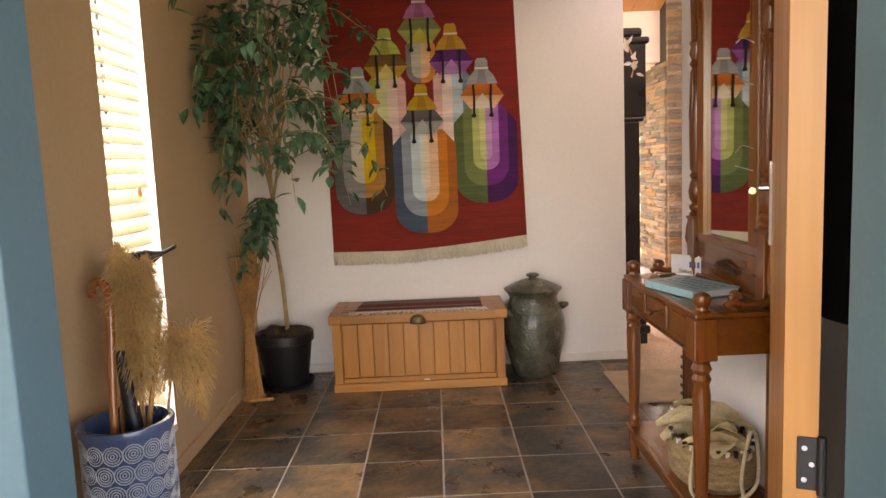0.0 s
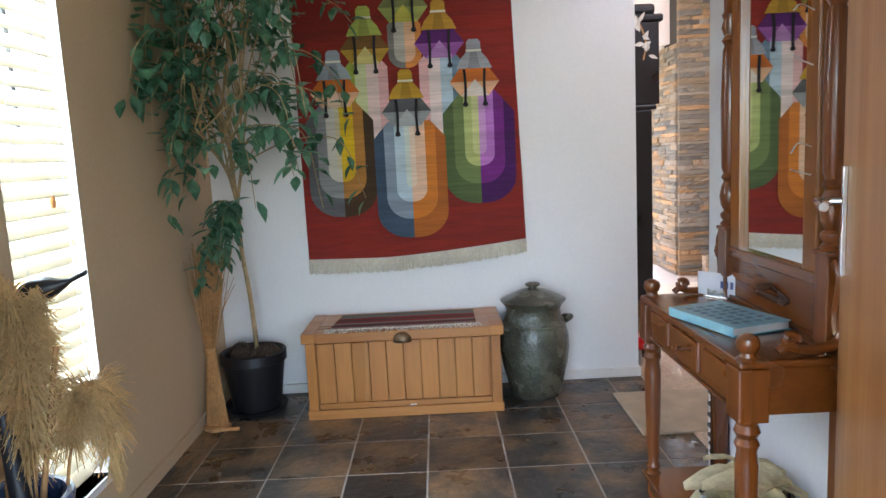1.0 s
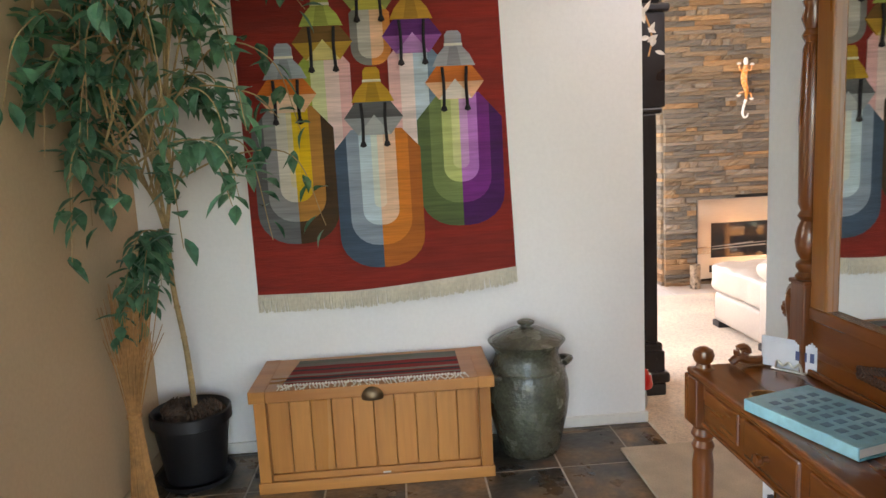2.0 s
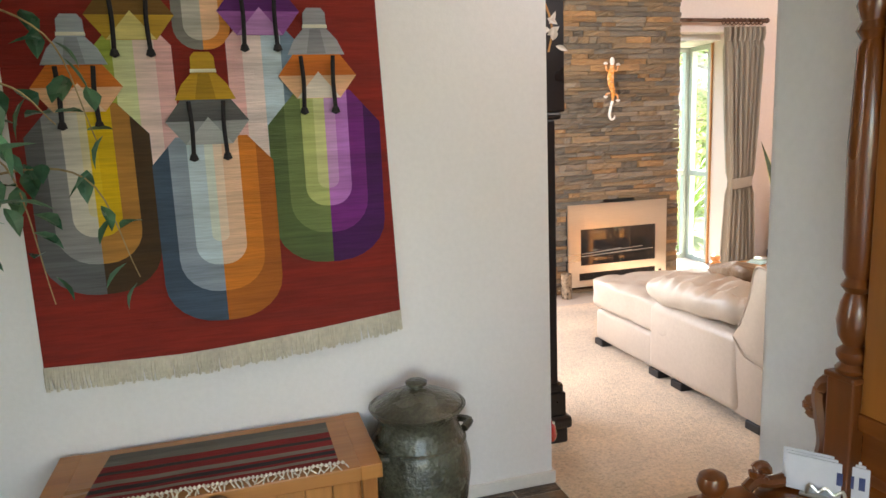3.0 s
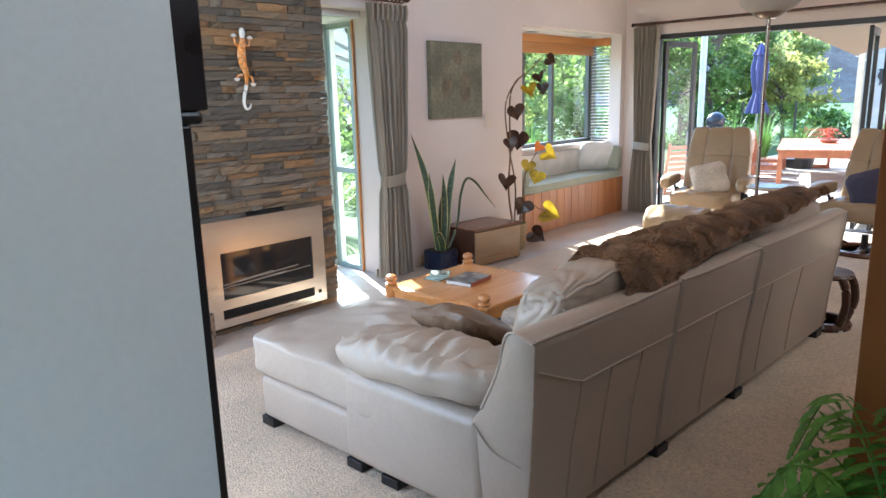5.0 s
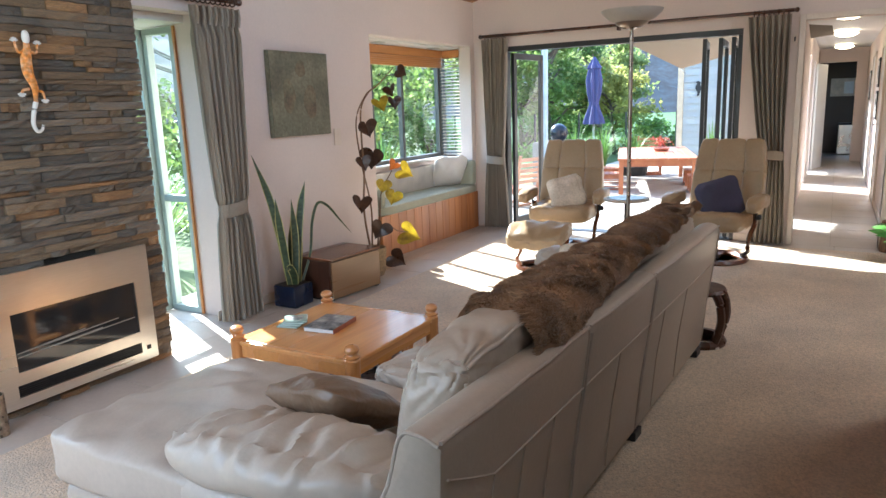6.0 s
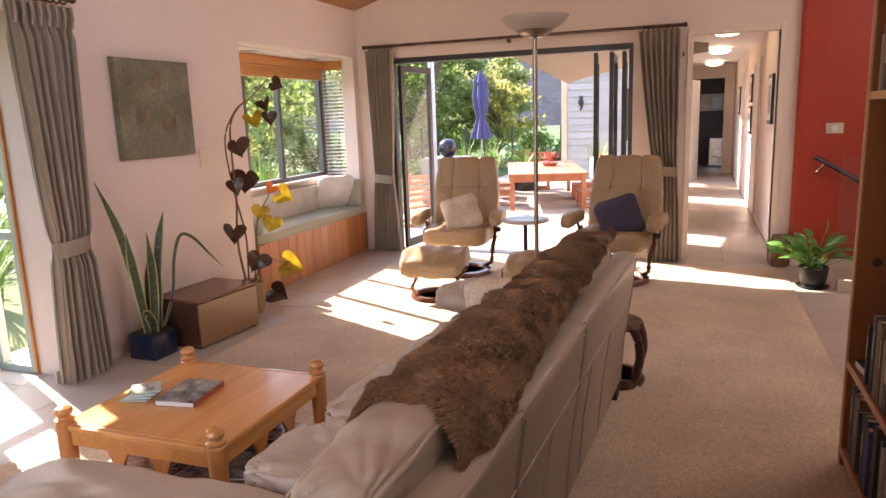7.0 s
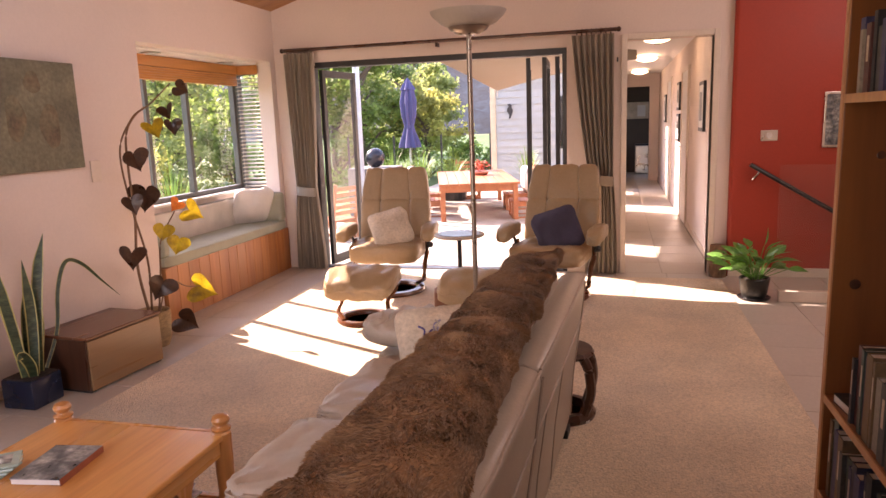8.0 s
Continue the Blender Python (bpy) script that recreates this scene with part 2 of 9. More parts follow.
def merge(out, tmp, m=None):
    """Adds tmp to out, moved by m."""
    made = {}
    for v in tmp.verts:
        made[v] = out.verts.new(m @ v.co if m is not None else v.co)
    for f in tmp.faces:
        try:
            out.faces.new([made[v] for v in f.verts])
        except ValueError:
            pass
    tmp.free()
    return out


def lathe(profile, seg=24, bm=None, m=None):
    """A turned form: (radius, height) pairs from bottom to top."""
    out = bmesh.new() if bm is None else bm
    tmp = bmesh.new()
    rings = []
    for r, z in profile:
        rings.append([tmp.verts.new((r * math.cos(a), r * math.sin(a), z)) for a in (2 * math.pi * i / seg for i in range(seg))])
    for a, b in zip(rings, rings[1:]):
        for i in range(seg):
            tmp.faces.new((a[i], a[(i + 1) % seg], b[(i + 1) % seg], b[i]))
    if profile[0][0] > 1e-4:
        tmp.faces.new(rings[0][::-1])
    if profile[-1][0] > 1e-4:
        tmp.faces.new(rings[-1])
    bmesh.ops.remove_doubles(tmp, verts=tmp.verts[:], dist=1e-5)
    return merge(out, tmp, m)


def tube(points, radius, seg=8, bm=None, taper=None, flat=1.0):
    """A round bar along points; taper: radius factor at the end."""
    out = bmesh.new() if bm is None else bm
    pts = [Vector(p) for p in points]
    rings, up = [], Vector((0, 0, 1))
    for i, p in enumerate(pts):
        d = (pts[min(i + 1, len(pts) - 1)] - pts[max(i - 1, 0)]).normalized()
        side = d.cross(up) if abs(d.dot(up)) < 0.95 else d.cross(Vector((1, 0, 0)))
        side.normalize()
        other = side.cross(d)
        r = radius * (1 + (taper - 1) * i / (len(pts) - 1) if taper is not None else 1)
        rings.append([out.verts.new(p + side * r * math.cos(a) + other * r * flat * math.sin(a)) for a in (2 * math.pi * k / seg for k in range(seg))])
    for a, b in zip(rings, rings[1:]):
        for i in range(seg):
            out.faces.new((a[i], a[(i + 1) % seg], b[(i + 1) % seg], b[i]))
    out.faces.new(rings[0][::-1])
    out.faces.new(rings[-1])
    return out


def curve_pts(points, n=8):
    """A smooth line through points."""
    pts = [Vector(p) for p in points]
    pts = [pts[0] * 2 - pts[1], *pts, pts[-1] * 2 - pts[-2]]
    out = []
    for i in range(1, len(pts) - 2):
        a, b, c, d = pts[i - 1 : i + 3]
        for k in range(n):
            t = k / n
            out.append(0.5 * (2 * b + (c - a) * t + (2 * a - 5 * b + 4 * c - d) * t * t + (3 * b - a - 3 * c + d) * t ** 3))
    out.append(pts[-2])
    return out


def pad(w, d, h, power=0.35, n=14, sag=0.0, rough=0.0, seed=0.0, bm=None, m=None, crease=0.0):
    """A stuffed cushion: a soft box of that size about its middle."""
    out = bmesh.new() if bm is None else bm
    tmp = bmesh.new()
    bmesh.ops.create_cube(tmp, size=2.0)
    bmesh.ops.subdivide_edges(tmp, edges=tmp.edges[:], cuts=n, use_grid_fill=True)
    for v in tmp.verts:
        x, y, z = v.co
        l = (abs(x) ** (2 / power) + abs(y) ** (2 / power) + abs(z) ** (2 / power)) ** (power / 2)
        x, y, z = x / l, y / l, z / l
        edge = max(0.0, 1 - x * x) * max(0.0, 1 - y * y)
        z *= 1 - sag + sag * edge ** 0.5
        p = Vector((x * w, y * d, z * h)) * 0.5
        if rough:
            p += Vector((0, 0, 1)) * noise.noise(Vector((x * w * 5 + seed, y * d * 5, z * 2 + seed))) * rough
        if crease:
            p += Vector((x, y, z)).normalized() * (noise.noise(Vector((x * w * 16 + seed, y * d * 5 + seed, z * 3))) * crease)
        v.co = p
    return merge(out, tmp, m)


def prism(outline, t, bm=None, m=None, bevel=0.0):
    """A flat shape in the xz plane, thickness t along y (0 to t)."""
    out = bmesh.new() if bm is None else bm
    tmp = bmesh.new()
    a = [tmp.verts.new((x, 0, z)) for x, z in outline]
    b = [tmp.verts.new((x, t, z)) for x, z in outline]
    tmp.faces.new(a)
    tmp.faces.new(b[::-1])
    for i in range(len(a)):
        j = (i + 1) % len(a)
        tmp.faces.new((a[j], a[i], b[i], b[j]))
    bmesh.ops.recalc_face_normals(tmp, faces=tmp.faces[:])
    if bevel:
        bmesh.ops.bevel(tmp, geom=tmp.edges[:], offset=bevel, segments=2, affect="EDGES", profile=0.5)
    return merge(out, tmp, m)


def setting(name, bm, material, label=""):
    return solid(name, bm, material, label, kind="structure")


def wall_x(name, y0, y1, x0, x1, top, openings, material, label=""):
    """A wall along x with openings (x0, x1, z0, z1) through it; top: height, or a function of y for a raked head."""
    bm = bmesh.new()
    xs = sorted({x0, x1, *(v for o in openings for v in o[:2])})
    for a, b in zip(xs, xs[1:]):
        holes = sorted((o[2], o[3]) for o in openings if o[0] <= a and o[1] >= b)
        z = -0.05
        for lo, hi in holes:
            if lo > z + 0.001:
                box(a, y0, z, b, y1, lo, bm=bm)
            z = hi
        if z < top:
            box(a, y0, z, b, y1, top, bm=bm)
    bmesh.ops.remove_doubles(bm, verts=bm.verts[:], dist=0.0005)
    return setting(name, bm, material, label)


def wall_y(name, x0, x1, y0, y1, top, openings, material, label=""):
    bm = bmesh.new()
    ys = sorted({y0, y1, *(v for o in openings for v in o[:2])})
    for a, b in zip(ys, ys[1:]):
        holes = sorted((o[2], o[3]) for o in openings if o[0] <= a and o[1] >= b)
        z = -0.05
        for lo, hi in holes:
            if lo > z + 0.001:
                box(x0, a, z, x1, b, lo, bm=bm)
            z = hi
        if z < top:
            box(x0, a, z, x1, b, top, bm=bm)
    bmesh.ops.remove_doubles(bm, verts=bm.verts[:], dist=0.0005)
    return setting(name, bm, material, label)


# ---- the house: floors, walls, ceilings ----
RAKE = 0.30


def roof_z(y):
    return 2.60 + (6.91 - y) * RAKE


setting("ground", box(-80, -60, -0.45, 120, 130, -0.12), mat("grass_ground", (0.10, 0.13, 0.045), 0.95, vary=0.3, scale=0.6, fine=8, bump=0.6, bump_scale=6), "grassy ground round the house")
setting("floor", box(-1.2, 0.95, -0.12, 20.0, 7.75, -0.012), GROUT, "grey screed and grout below tiles")
# unseen porch: roof and wall are added to cut sky light in the entry
setting("porch_roof", box(-2.6, -3.5, 2.48, 2.6, 0.93, 2.62), WHITE, "unseen white slab added outside the front door to keep sky light out")
setting("wall_porch", box(-2.6, -3.5, -0.12, -2.48, 0.93, 2.479), HALLWALL, "unseen plain wall added outside the front door to keep sky light out")
setting("porch_floor", box(-2.5, -3.5, -0.12, 2.5, 0.95, -0.01), TILE, "pale tiled porch floor outside the front door")

wall_x("wall_entry_upper", 3.925, 4.015, 0.25, 1.077, 4.1, [(0.25, 1.077, -0.05, 2.5)], WALL, "pinkish wall above the entry")
# unseen wall; its opening is added for the west fill lamp
wall_y("wall_living_west", 0.25, 0.4, 4.025, 7.06, 2.55 + 1.0, [(4.2, 6.6, 0.6, 2.4)], WALL, "pinkish white living room wall")
wall_x("wall_north", 6.91, 7.06, 0.25, 8.58, 2.60, [(1.6, 4.36, -0.05, 2.11), (6.315, 8.33, -0.05, 2.11)], WALL, "pinkish white living room wall with window bays")
wall_y("wall_east", 8.43, 8.58, 1.0, 7.06, 4.5, [(4.00, 6.56, -0.05, 2.085), (2.74, 3.465, -0.05, 2.115)], WALL, "pinkish white end wall with folding doors and passage")
# the high opening is made up, for the fill lamp set in it
wall_x("wall_south", 2.40, 2.5, 1.12, 4.36, 4.1, [(1.35, 4.15, 2.6, 3.6)], WALL, "pinkish white wall behind the bookcase")
wall_y("wall_stair", 4.26, 4.36, 1.0, 2.40, 4.5, [], WALL, "pinkish white wall by the stairwell")
wall_x("wall_stair_back", 0.9, 1.0, 4.26, 8.58, 4.6, [], WALL, "pinkish white stairwell wall")
setting("wall_red", box(8.36, 1.0, -0.05, 8.43, 2.585, 4.4, 0.03), REDWALL, "deep red feature wall by the stairs")

# raked timber ceiling of the living room
bm = bmesh.new()
nb = 46
for i in range(nb):
    x0 = 0.25 + (8.58 - 0.25) * i / nb
    x1 = 0.25 + (8.58 - 0.25) * (i + 1) / nb - 0.004
    q = [bm.verts.new((x, y, z)) for x, y, z in ((x0, 7.06, roof_z(7.06)), (x1, 7.06, roof_z(7.06)), (x1, 0.9, roof_z(0.9)), (x0, 0.9, roof_z(0.9)))]
    r = [bm.verts.new(v.co + Vector((0, 0, 0.03))) for v in q]
    bm.faces.new(q)
    bm.faces.new(r[::-1])
    for k in range(4):
        bm.faces.new((q[(k + 1) % 4], q[k], r[k], r[(k + 1) % 4]))
setting("ceiling_living", bm, CEILWOOD, "raked ceiling of varnished timber boards")
bm = bmesh.new()
q = [bm.verts.new(p) for p in ((0.2, 7.4, roof_z(7.4) + 0.04), (8.6, 7.4, roof_z(7.4) + 0.04), (8.6, 0.8, roof_z(0.8) + 0.04), (0.2, 0.8, roof_z(0.8) + 0.04))]
r = [bm.verts.new(v.co + Vector((0, 0, 0.08))) for v in q]
bm.faces.new(q), bm.faces.new(r[::-1])
for k in range(4):
    bm.faces.new((q[(k + 1) % 4], q[k], r[k], r[(k + 1) % 4]))
setting("roof", bm, BLACK, "dark roof sheet")

# carpet with a rounded edge, lying a little proud of the tiles
setting("carpet", box(1.165, 2.64, -0.012, 8.20, 6.28, 0.008, 0.006), CARPET, "beige wool carpet")
setting("rug_floor", box(1.165, 2.50, -0.012, 4.4, 2.64, 0.006), CARPET, "beige wool carpet below the bookcase")


# ---- entry: walls; the entry is laid out on its own axes and set against the living room at ENTRY_AT ----
ENTRY_AT = Vector((0.058, 0.094, 0.0))
built_before = set(scene.objects)
wall_y("wall_west", -1.25, -1.05, 1.0, 3.93, 2.5, [(2.14, 2.525, 0.2, 2.25)], TANWALL, "tan painted entry wall with a tall slit window")
wall_x("wall_entry_back", 3.82, 3.93, -1.25, 1.10, 2.5, [], HALLWALL, "white plastered entry wall behind the hanging")
bm = box(0.995, 1.0, -0.05, 1.115, 2.637, 4.1)
bmesh.ops.bevel(bm, geom=[e for e in bm.edges if all(v.co.y > 2.6 for v in e.verts) and abs(e.verts[0].co.z - e.verts[1].co.z) > 1], offset=0.03, segments=6, affect="EDGES", profile=0.5)
setting("wall_entry_side", bm, HALLWALL, "white plastered entry wall with rounded corner")
wall_x("wall_front", 0.90, 1.0, -1.25, 1.115, 2.5, [(-0.665, 0.748, -0.05, 2.12)], BLUEFRAME, "blue-grey painted front wall with the door opening")
wall_y("wall_bulkhead", 1.01, 1.11, 2.64, 3.93, 4.1, [(2.64, 3.93, -0.05, 2.5)], HALLWALL, "white plaster above the wide opening")
setting("ceiling", box(-1.25, 0.90, 2.5, 1.12, 3.93, 2.6), WHITE, "white entry ceiling")


# ---- entry: wall hanging ----
def rounded_body(cx, top, bot, half, shoulder):
    """Outline of a woven body: sloped shoulders, straight sides, rounded foot."""
    sh = min(half, shoulder)
    r = half * 0.88
    rz = min(r * 0.95, 0.13)
    pts = [(cx - sh, top), (cx + sh, top), (cx + half, top - (half - sh) * 1.1 - 0.001)]
    for right in (True, False):
        for i in range(7):
            a = math.pi / 2 * i / 6
            if right:
                pts.append((cx + half - r + r * math.cos(a), bot + rz - rz * math.sin(a)))
            else:
                pts.append((cx - half + r - r * math.sin(a), bot + rz - rz * math.cos(a)))
    pts.append((cx - half, top - (half - sh) * 1.1 - 0.001))
    return pts


def clip_half(outline, cx, right):
    """The half of an outline on one side of x = cx."""
    out = []
    n = len(outline)
    for i in range(n):
        a, b = outline[i], outline[(i + 1) % n]
        ina, inb = (a[0] >= cx) == right, (b[0] >= cx) == right
        if ina:
            out.append(a)
        if ina != inb and abs(b[0] - a[0]) > 1e-9:
            t = (cx - a[0]) / (b[0] - a[0])
            out.append((cx, a[1] + t * (b[1] - a[1])))
    return out


WOVEN = {}


def woven(c):
    if c not in WOVEN:
        WOVEN[c] = mat("woven_wool", c, 0.95, vary=0.20, scale=6, fine=50, bump=0.5, bump_scale=120, stretch=(0.18, 1, 3.0))
    return WOVEN[c]


hanging = thing("wall_hanging", "large red woven wall hanging with coloured rounded motifs and fringe", "wall hanging", (0, 3.812, 0))
bm = bmesh.new()
nx, nz = 34, 30
grid = []
for j in range(nz + 1):
    row = []
    for i in range(nx + 1):
        u, w = i / nx, j / nz
        x = (-0.582 + 1.111 * u) * (1 - w) + (-0.585 + 1.065 * u) * w
        low = 0.698 + 0.055 * max(0.0, (u - 0.35) / 0.65) ** 1.2 - 0.008 * math.sin(math.pi * u)
        z = low * (1 - w) + 2.34 * w
        y = -0.006 - 0.004 * noise.noise(Vector((x * 3, 0, z * 2)))
        row.append(bm.verts.new((x, y, z)))
    grid.append(row)
for j in range(nz):
    for i in range(nx):
        bm.faces.new((grid[j][i], grid[j][i + 1], grid[j + 1][i + 1], grid[j + 1][i]))
ext = bmesh.ops.extrude_face_region(bm, geom=bm.faces[:])
for v in [g for g in ext["geom"] if isinstance(g, bmesh.types.BMVert)]:
    v.co.y += 0.006
part("field", bm, woven((0.23, 0.019, 0.012)), hanging, "deep red woven field")
bm = bmesh.new()
rf = random.Random(5)
for i in range(280):
    u = (i + 0.5) / 280
    x = -0.582 + 1.111 * u
    low = 0.698 + 0.055 * max(0.0, (u - 0.35) / 0.65) ** 1.2 - 0.008 * math.sin(math.pi * u)
    dx, l = rf.uniform(-0.006, 0.006), rf.uniform(0.058, 0.072)
    tube([(x, -0.008, low + 0.006), (x + dx * 0.5, -0.011 - rf.random() * 0.006, low - l * 0.5), (x + dx + 0.003 * u, -0.006 - rf.random() * 0.008, low - l)], 0.0036, 4, bm)
part("fringe", bm, mat("fringe_cotton", (0.62, 0.57, 0.47), 0.95, vary=0.12, bump=0.3), hanging, "cream cotton fringe")


def motif(cx, hat_top, hat, face, shoulder, rings, depth=0, body_x=None):
    """A rounded woven motif: hat shape, lozenge, two dark cords and nested halves (half width, foot height, two colours)."""
    y0 = -0.0105 - 0.0022 * depth
    z = hat_top
    bx = cx if body_x is None else body_x

    def piece(outline, c, k, name="motif"):
        part(name, prism(outline, 0.003 + 0.0011 * k, m=Matrix.Translation((0, y0 - 0.0011 * k, 0))), woven(c), hanging)

    for k, (half, foot, cl, cr) in enumerate(rings):
        o = rounded_body(bx, z - 0.250, foot, half, shoulder)
        piece(clip_half(o, bx, False), cl, k)
        piece(clip_half(o, bx, True), cr, k)
    brim = [(cx - 0.088, z - 0.14), (cx + 0.088, z - 0.14), (cx + 0.066, z - 0.095), (cx + 0.036, z - 0.062), (cx + 0.034, z - 0.015),
            (cx + 0.022, z), (cx - 0.022, z), (cx - 0.034, z - 0.015), (cx - 0.036, z - 0.062), (cx - 0.066, z - 0.095)]
    dark = tuple(c * 0.72 for c in hat)
    piece(brim, hat, 6)
    piece([(cx - 0.030, z - 0.138), (cx + 0.030, z - 0.138), (cx + 0.016, z - 0.064), (cx - 0.016, z - 0.064)], dark, 7)
    piece([(cx - 0.038, z - 0.060), (cx + 0.038, z - 0.060), (cx + 0.037, z - 0.050), (cx - 0.037, z - 0.050)], (0.72, 0.68, 0.55), 8)
    mid, bot = z - 0.204, z - 0.274
    piece([(cx - 0.073, z - 0.14), (cx - 0.122, mid), (cx + 0.122, mid), (cx + 0.073, z - 0.14)], face[0], 5)
    piece([(cx - 0.122, mid), (cx - 0.068, bot), (cx + 0.068, bot), (cx + 0.122, mid)], face[1], 5)
    piece([(cx - 0.068, bot + 0.001), (cx + 0.068, bot + 0.001), (cx + 0.002, mid + 0.012)], face[2], 6)
    for sgn in (-1, 1):
        bm = tube(curve_pts([(cx + sgn * 0.050, y0 - 0.012, z - 0.145), (cx + sgn * 0.046, y0 - 0.016, z - 0.22), (cx + sgn * 0.049, y0 - 0.012, z - 0.305)], 5), 0.0072, 6)
        lathe([(0.002, -0.020), (0.014, -0.014), (0.010, 0.0), (0.004, 0.008)], 8, bm, Matrix.Translation((cx + sgn * 0.049, y0 - 0.012, z - 0.305)))
        part("cord", bm, woven((0.02, 0.018, 0.02)), hanging, "black wool cord")


motif(-0.036, 2.125, (0.45, 0.14, 0.32), ((0.20, 0.22, 0.08), (0.34, 0.38, 0.10), (0.55, 0.50, 0.08)), 0.05,
      [(0.082, 1.632, (0.20, 0.19, 0.17), (0.66, 0.24, 0.05)), (0.052, 1.66, (0.46, 0.43, 0.37), (0.76, 0.46, 0.28))])
motif(-0.232, 1.935, (0.38, 0.44, 0.09), ((0.16, 0.08, 0.02), (0.48, 0.28, 0.03), (0.66, 0.55, 0.20)), 0.07,
      [(0.105, 1.20, (0.32, 0.38, 0.06), (0.72, 0.40, 0.38)), (0.058, 1.23, (0.58, 0.60, 0.32), (0.74, 0.55, 0.50))])
motif(0.133, 1.948, (0.50, 0.27, 0.03), ((0.10, 0.018, 0.13), (0.30, 0.09, 0.32), (0.46, 0.22, 0.48)), 0.07,
      [(0.105, 1.20, (0.72, 0.42, 0.40), (0.15, 0.22, 0.29)), (0.058, 1.23, (0.74, 0.60, 0.56), (0.44, 0.54, 0.60))])
motif(-0.392, 1.732, (0.33, 0.37, 0.41), ((0.58, 0.15, 0.02), (0.74, 0.42, 0.24), (0.78, 0.56, 0.40)), 0.085,
      [(0.168, 0.914, (0.11, 0.115, 0.12), (0.060, 0.032, 0.014)), (0.118, 1.008, (0.26, 0.26, 0.26), (0.42, 0.19, 0.04)), (0.068, 1.090, (0.62, 0.58, 0.50), (0.66, 0.42, 0.01)), (0.022, 1.150, (0.66, 0.58, 0.36), (0.70, 0.48, 0.02))], 1, -0.380)
motif(0.299, 1.755, (0.30, 0.30, 0.32), ((0.58, 0.15, 0.02), (0.74, 0.42, 0.24), (0.70, 0.62, 0.54)), 0.085,
      [(0.178, 0.952, (0.085, 0.125, 0.045), (0.060, 0.010, 0.085)), (0.125, 1.050, (0.15, 0.20, 0.07), (0.16, 0.022, 0.18)), (0.074, 1.138, (0.42, 0.47, 0.17), (0.45, 0.17, 0.50)), (0.034, 1.195, (0.56, 0.58, 0.26), (0.55, 0.30, 0.56))], 1, 0.312)
motif(-0.043, 1.625, (0.46, 0.26, 0.02), ((0.10, 0.10, 0.10), (0.30, 0.31, 0.31), (0.44, 0.44, 0.43)), 0.105,
      [(0.178, 0.793, (0.050, 0.080, 0.120), (0.40, 0.115, 0.018)), (0.128, 0.890, (0.24, 0.29, 0.35), (0.62, 0.19, 0.025)), (0.076, 0.975, (0.48, 0.58, 0.62), (0.76, 0.48, 0.32)), (0.026, 1.050, (0.62, 0.66, 0.58), (0.78, 0.60, 0.46))], 2, -0.036)

# ---- entry: chest and runner ----
chest = thing("storage_chest", "oak storage chest with boarded front, closed lid, on slate tiles", "chest", (-0.105, 3.418, 0))
W = 0.452
part("body", box(-W + 0.02, 0.03, 0.03, W - 0.02, 0.365, 0.362), CHEST, chest)
for s in (-1, 1):
    part("corner_post", box(min(s * W, s * (W - 0.045)), 0.0, 0.0, max(s * W, s * (W - 0.045)), 0.04, 0.365, 0.003), CHEST, chest)
    part("side_panel", box(min(s * W, s * (W - 0.015)), 0.04, 0.02, max(s * W, s * (W - 0.015)), 0.36, 0.365, 0.003), CHEST, chest)
part("bottom_rail", box(-W - 0.006, -0.006, 0.0, W + 0.006, 0.03, 0.045, 0.003), CHEST_X, chest)
part("inner_rail", box(-W + 0.05, 0.003, 0.047, W - 0.05, 0.03, 0.072, 0.002), CHEST_X, chest)
for i in range(10):
    a = -W + 0.052 + (2 * W - 0.104) * i / 10
    part("board", box(a + 0.0012, 0.010, 0.074, a + (2 * W - 0.104) / 10 - 0.0012, 0.03, 0.360, 0.003), CHEST, chest)
lid = part("lid", box(-W - 0.012, -0.012, 0.367, W + 0.012, 0.385, 0.412, 0.004), CHEST_X, chest)
for s in (-1, 1):
    part("lid_end", box(min(s * (W + 0.0145), s * (W - 0.05)), -0.0145, 0.3685, max(s * (W + 0.0145), s * (W - 0.05)), 0.383, 0.4145, 0.003), CHEST_X, chest)
pull = lathe([(0.001, -0.004), (0.030, -0.003), (0.042, 0.004), (0.036, 0.014), (0.02, 0.022), (0.001, 0.025)], 20)
for v in pull.verts:
    v.co = Vector((v.co.x, -0.016 - v.co.z, 0.388 + max(v.co.y * 0.9, -0.012) - 0.018))
part("cup_pull", pull, BRONZE, chest, "dark bronze cup pull", smooth=True)
part("hinge_plate", box(0.02, 0.001, 0.048, 0.05, 0.006, 0.054), STEEL, chest)

runner = thing("striped_runner", "red, grey and black striped woven runner on the chest", "runner", (-0.105, 3.43, 0.415))
stripes = [(0.0, 0.030, (0.20, 0.009, 0.008)), (0.030, 0.046, (0.20, 0.18, 0.15)), (0.046, 0.062, (0.18, 0.008, 0.008)), (0.062, 0.085, (0.02, 0.016, 0.018)), (0.085, 0.100, (0.19, 0.009, 0.008)),
           (0.100, 0.125, (0.17, 0.155, 0.125)), (0.125, 0.165, (0.20, 0.009, 0.008)), (0.165, 0.185, (0.03, 0.02, 0.02)), (0.185, 0.225, (0.19, 0.009, 0.008)), (0.225, 0.262, (0.13, 0.125, 0.105)), (0.262, 0.305, (0.10, 0.10, 0.085))]
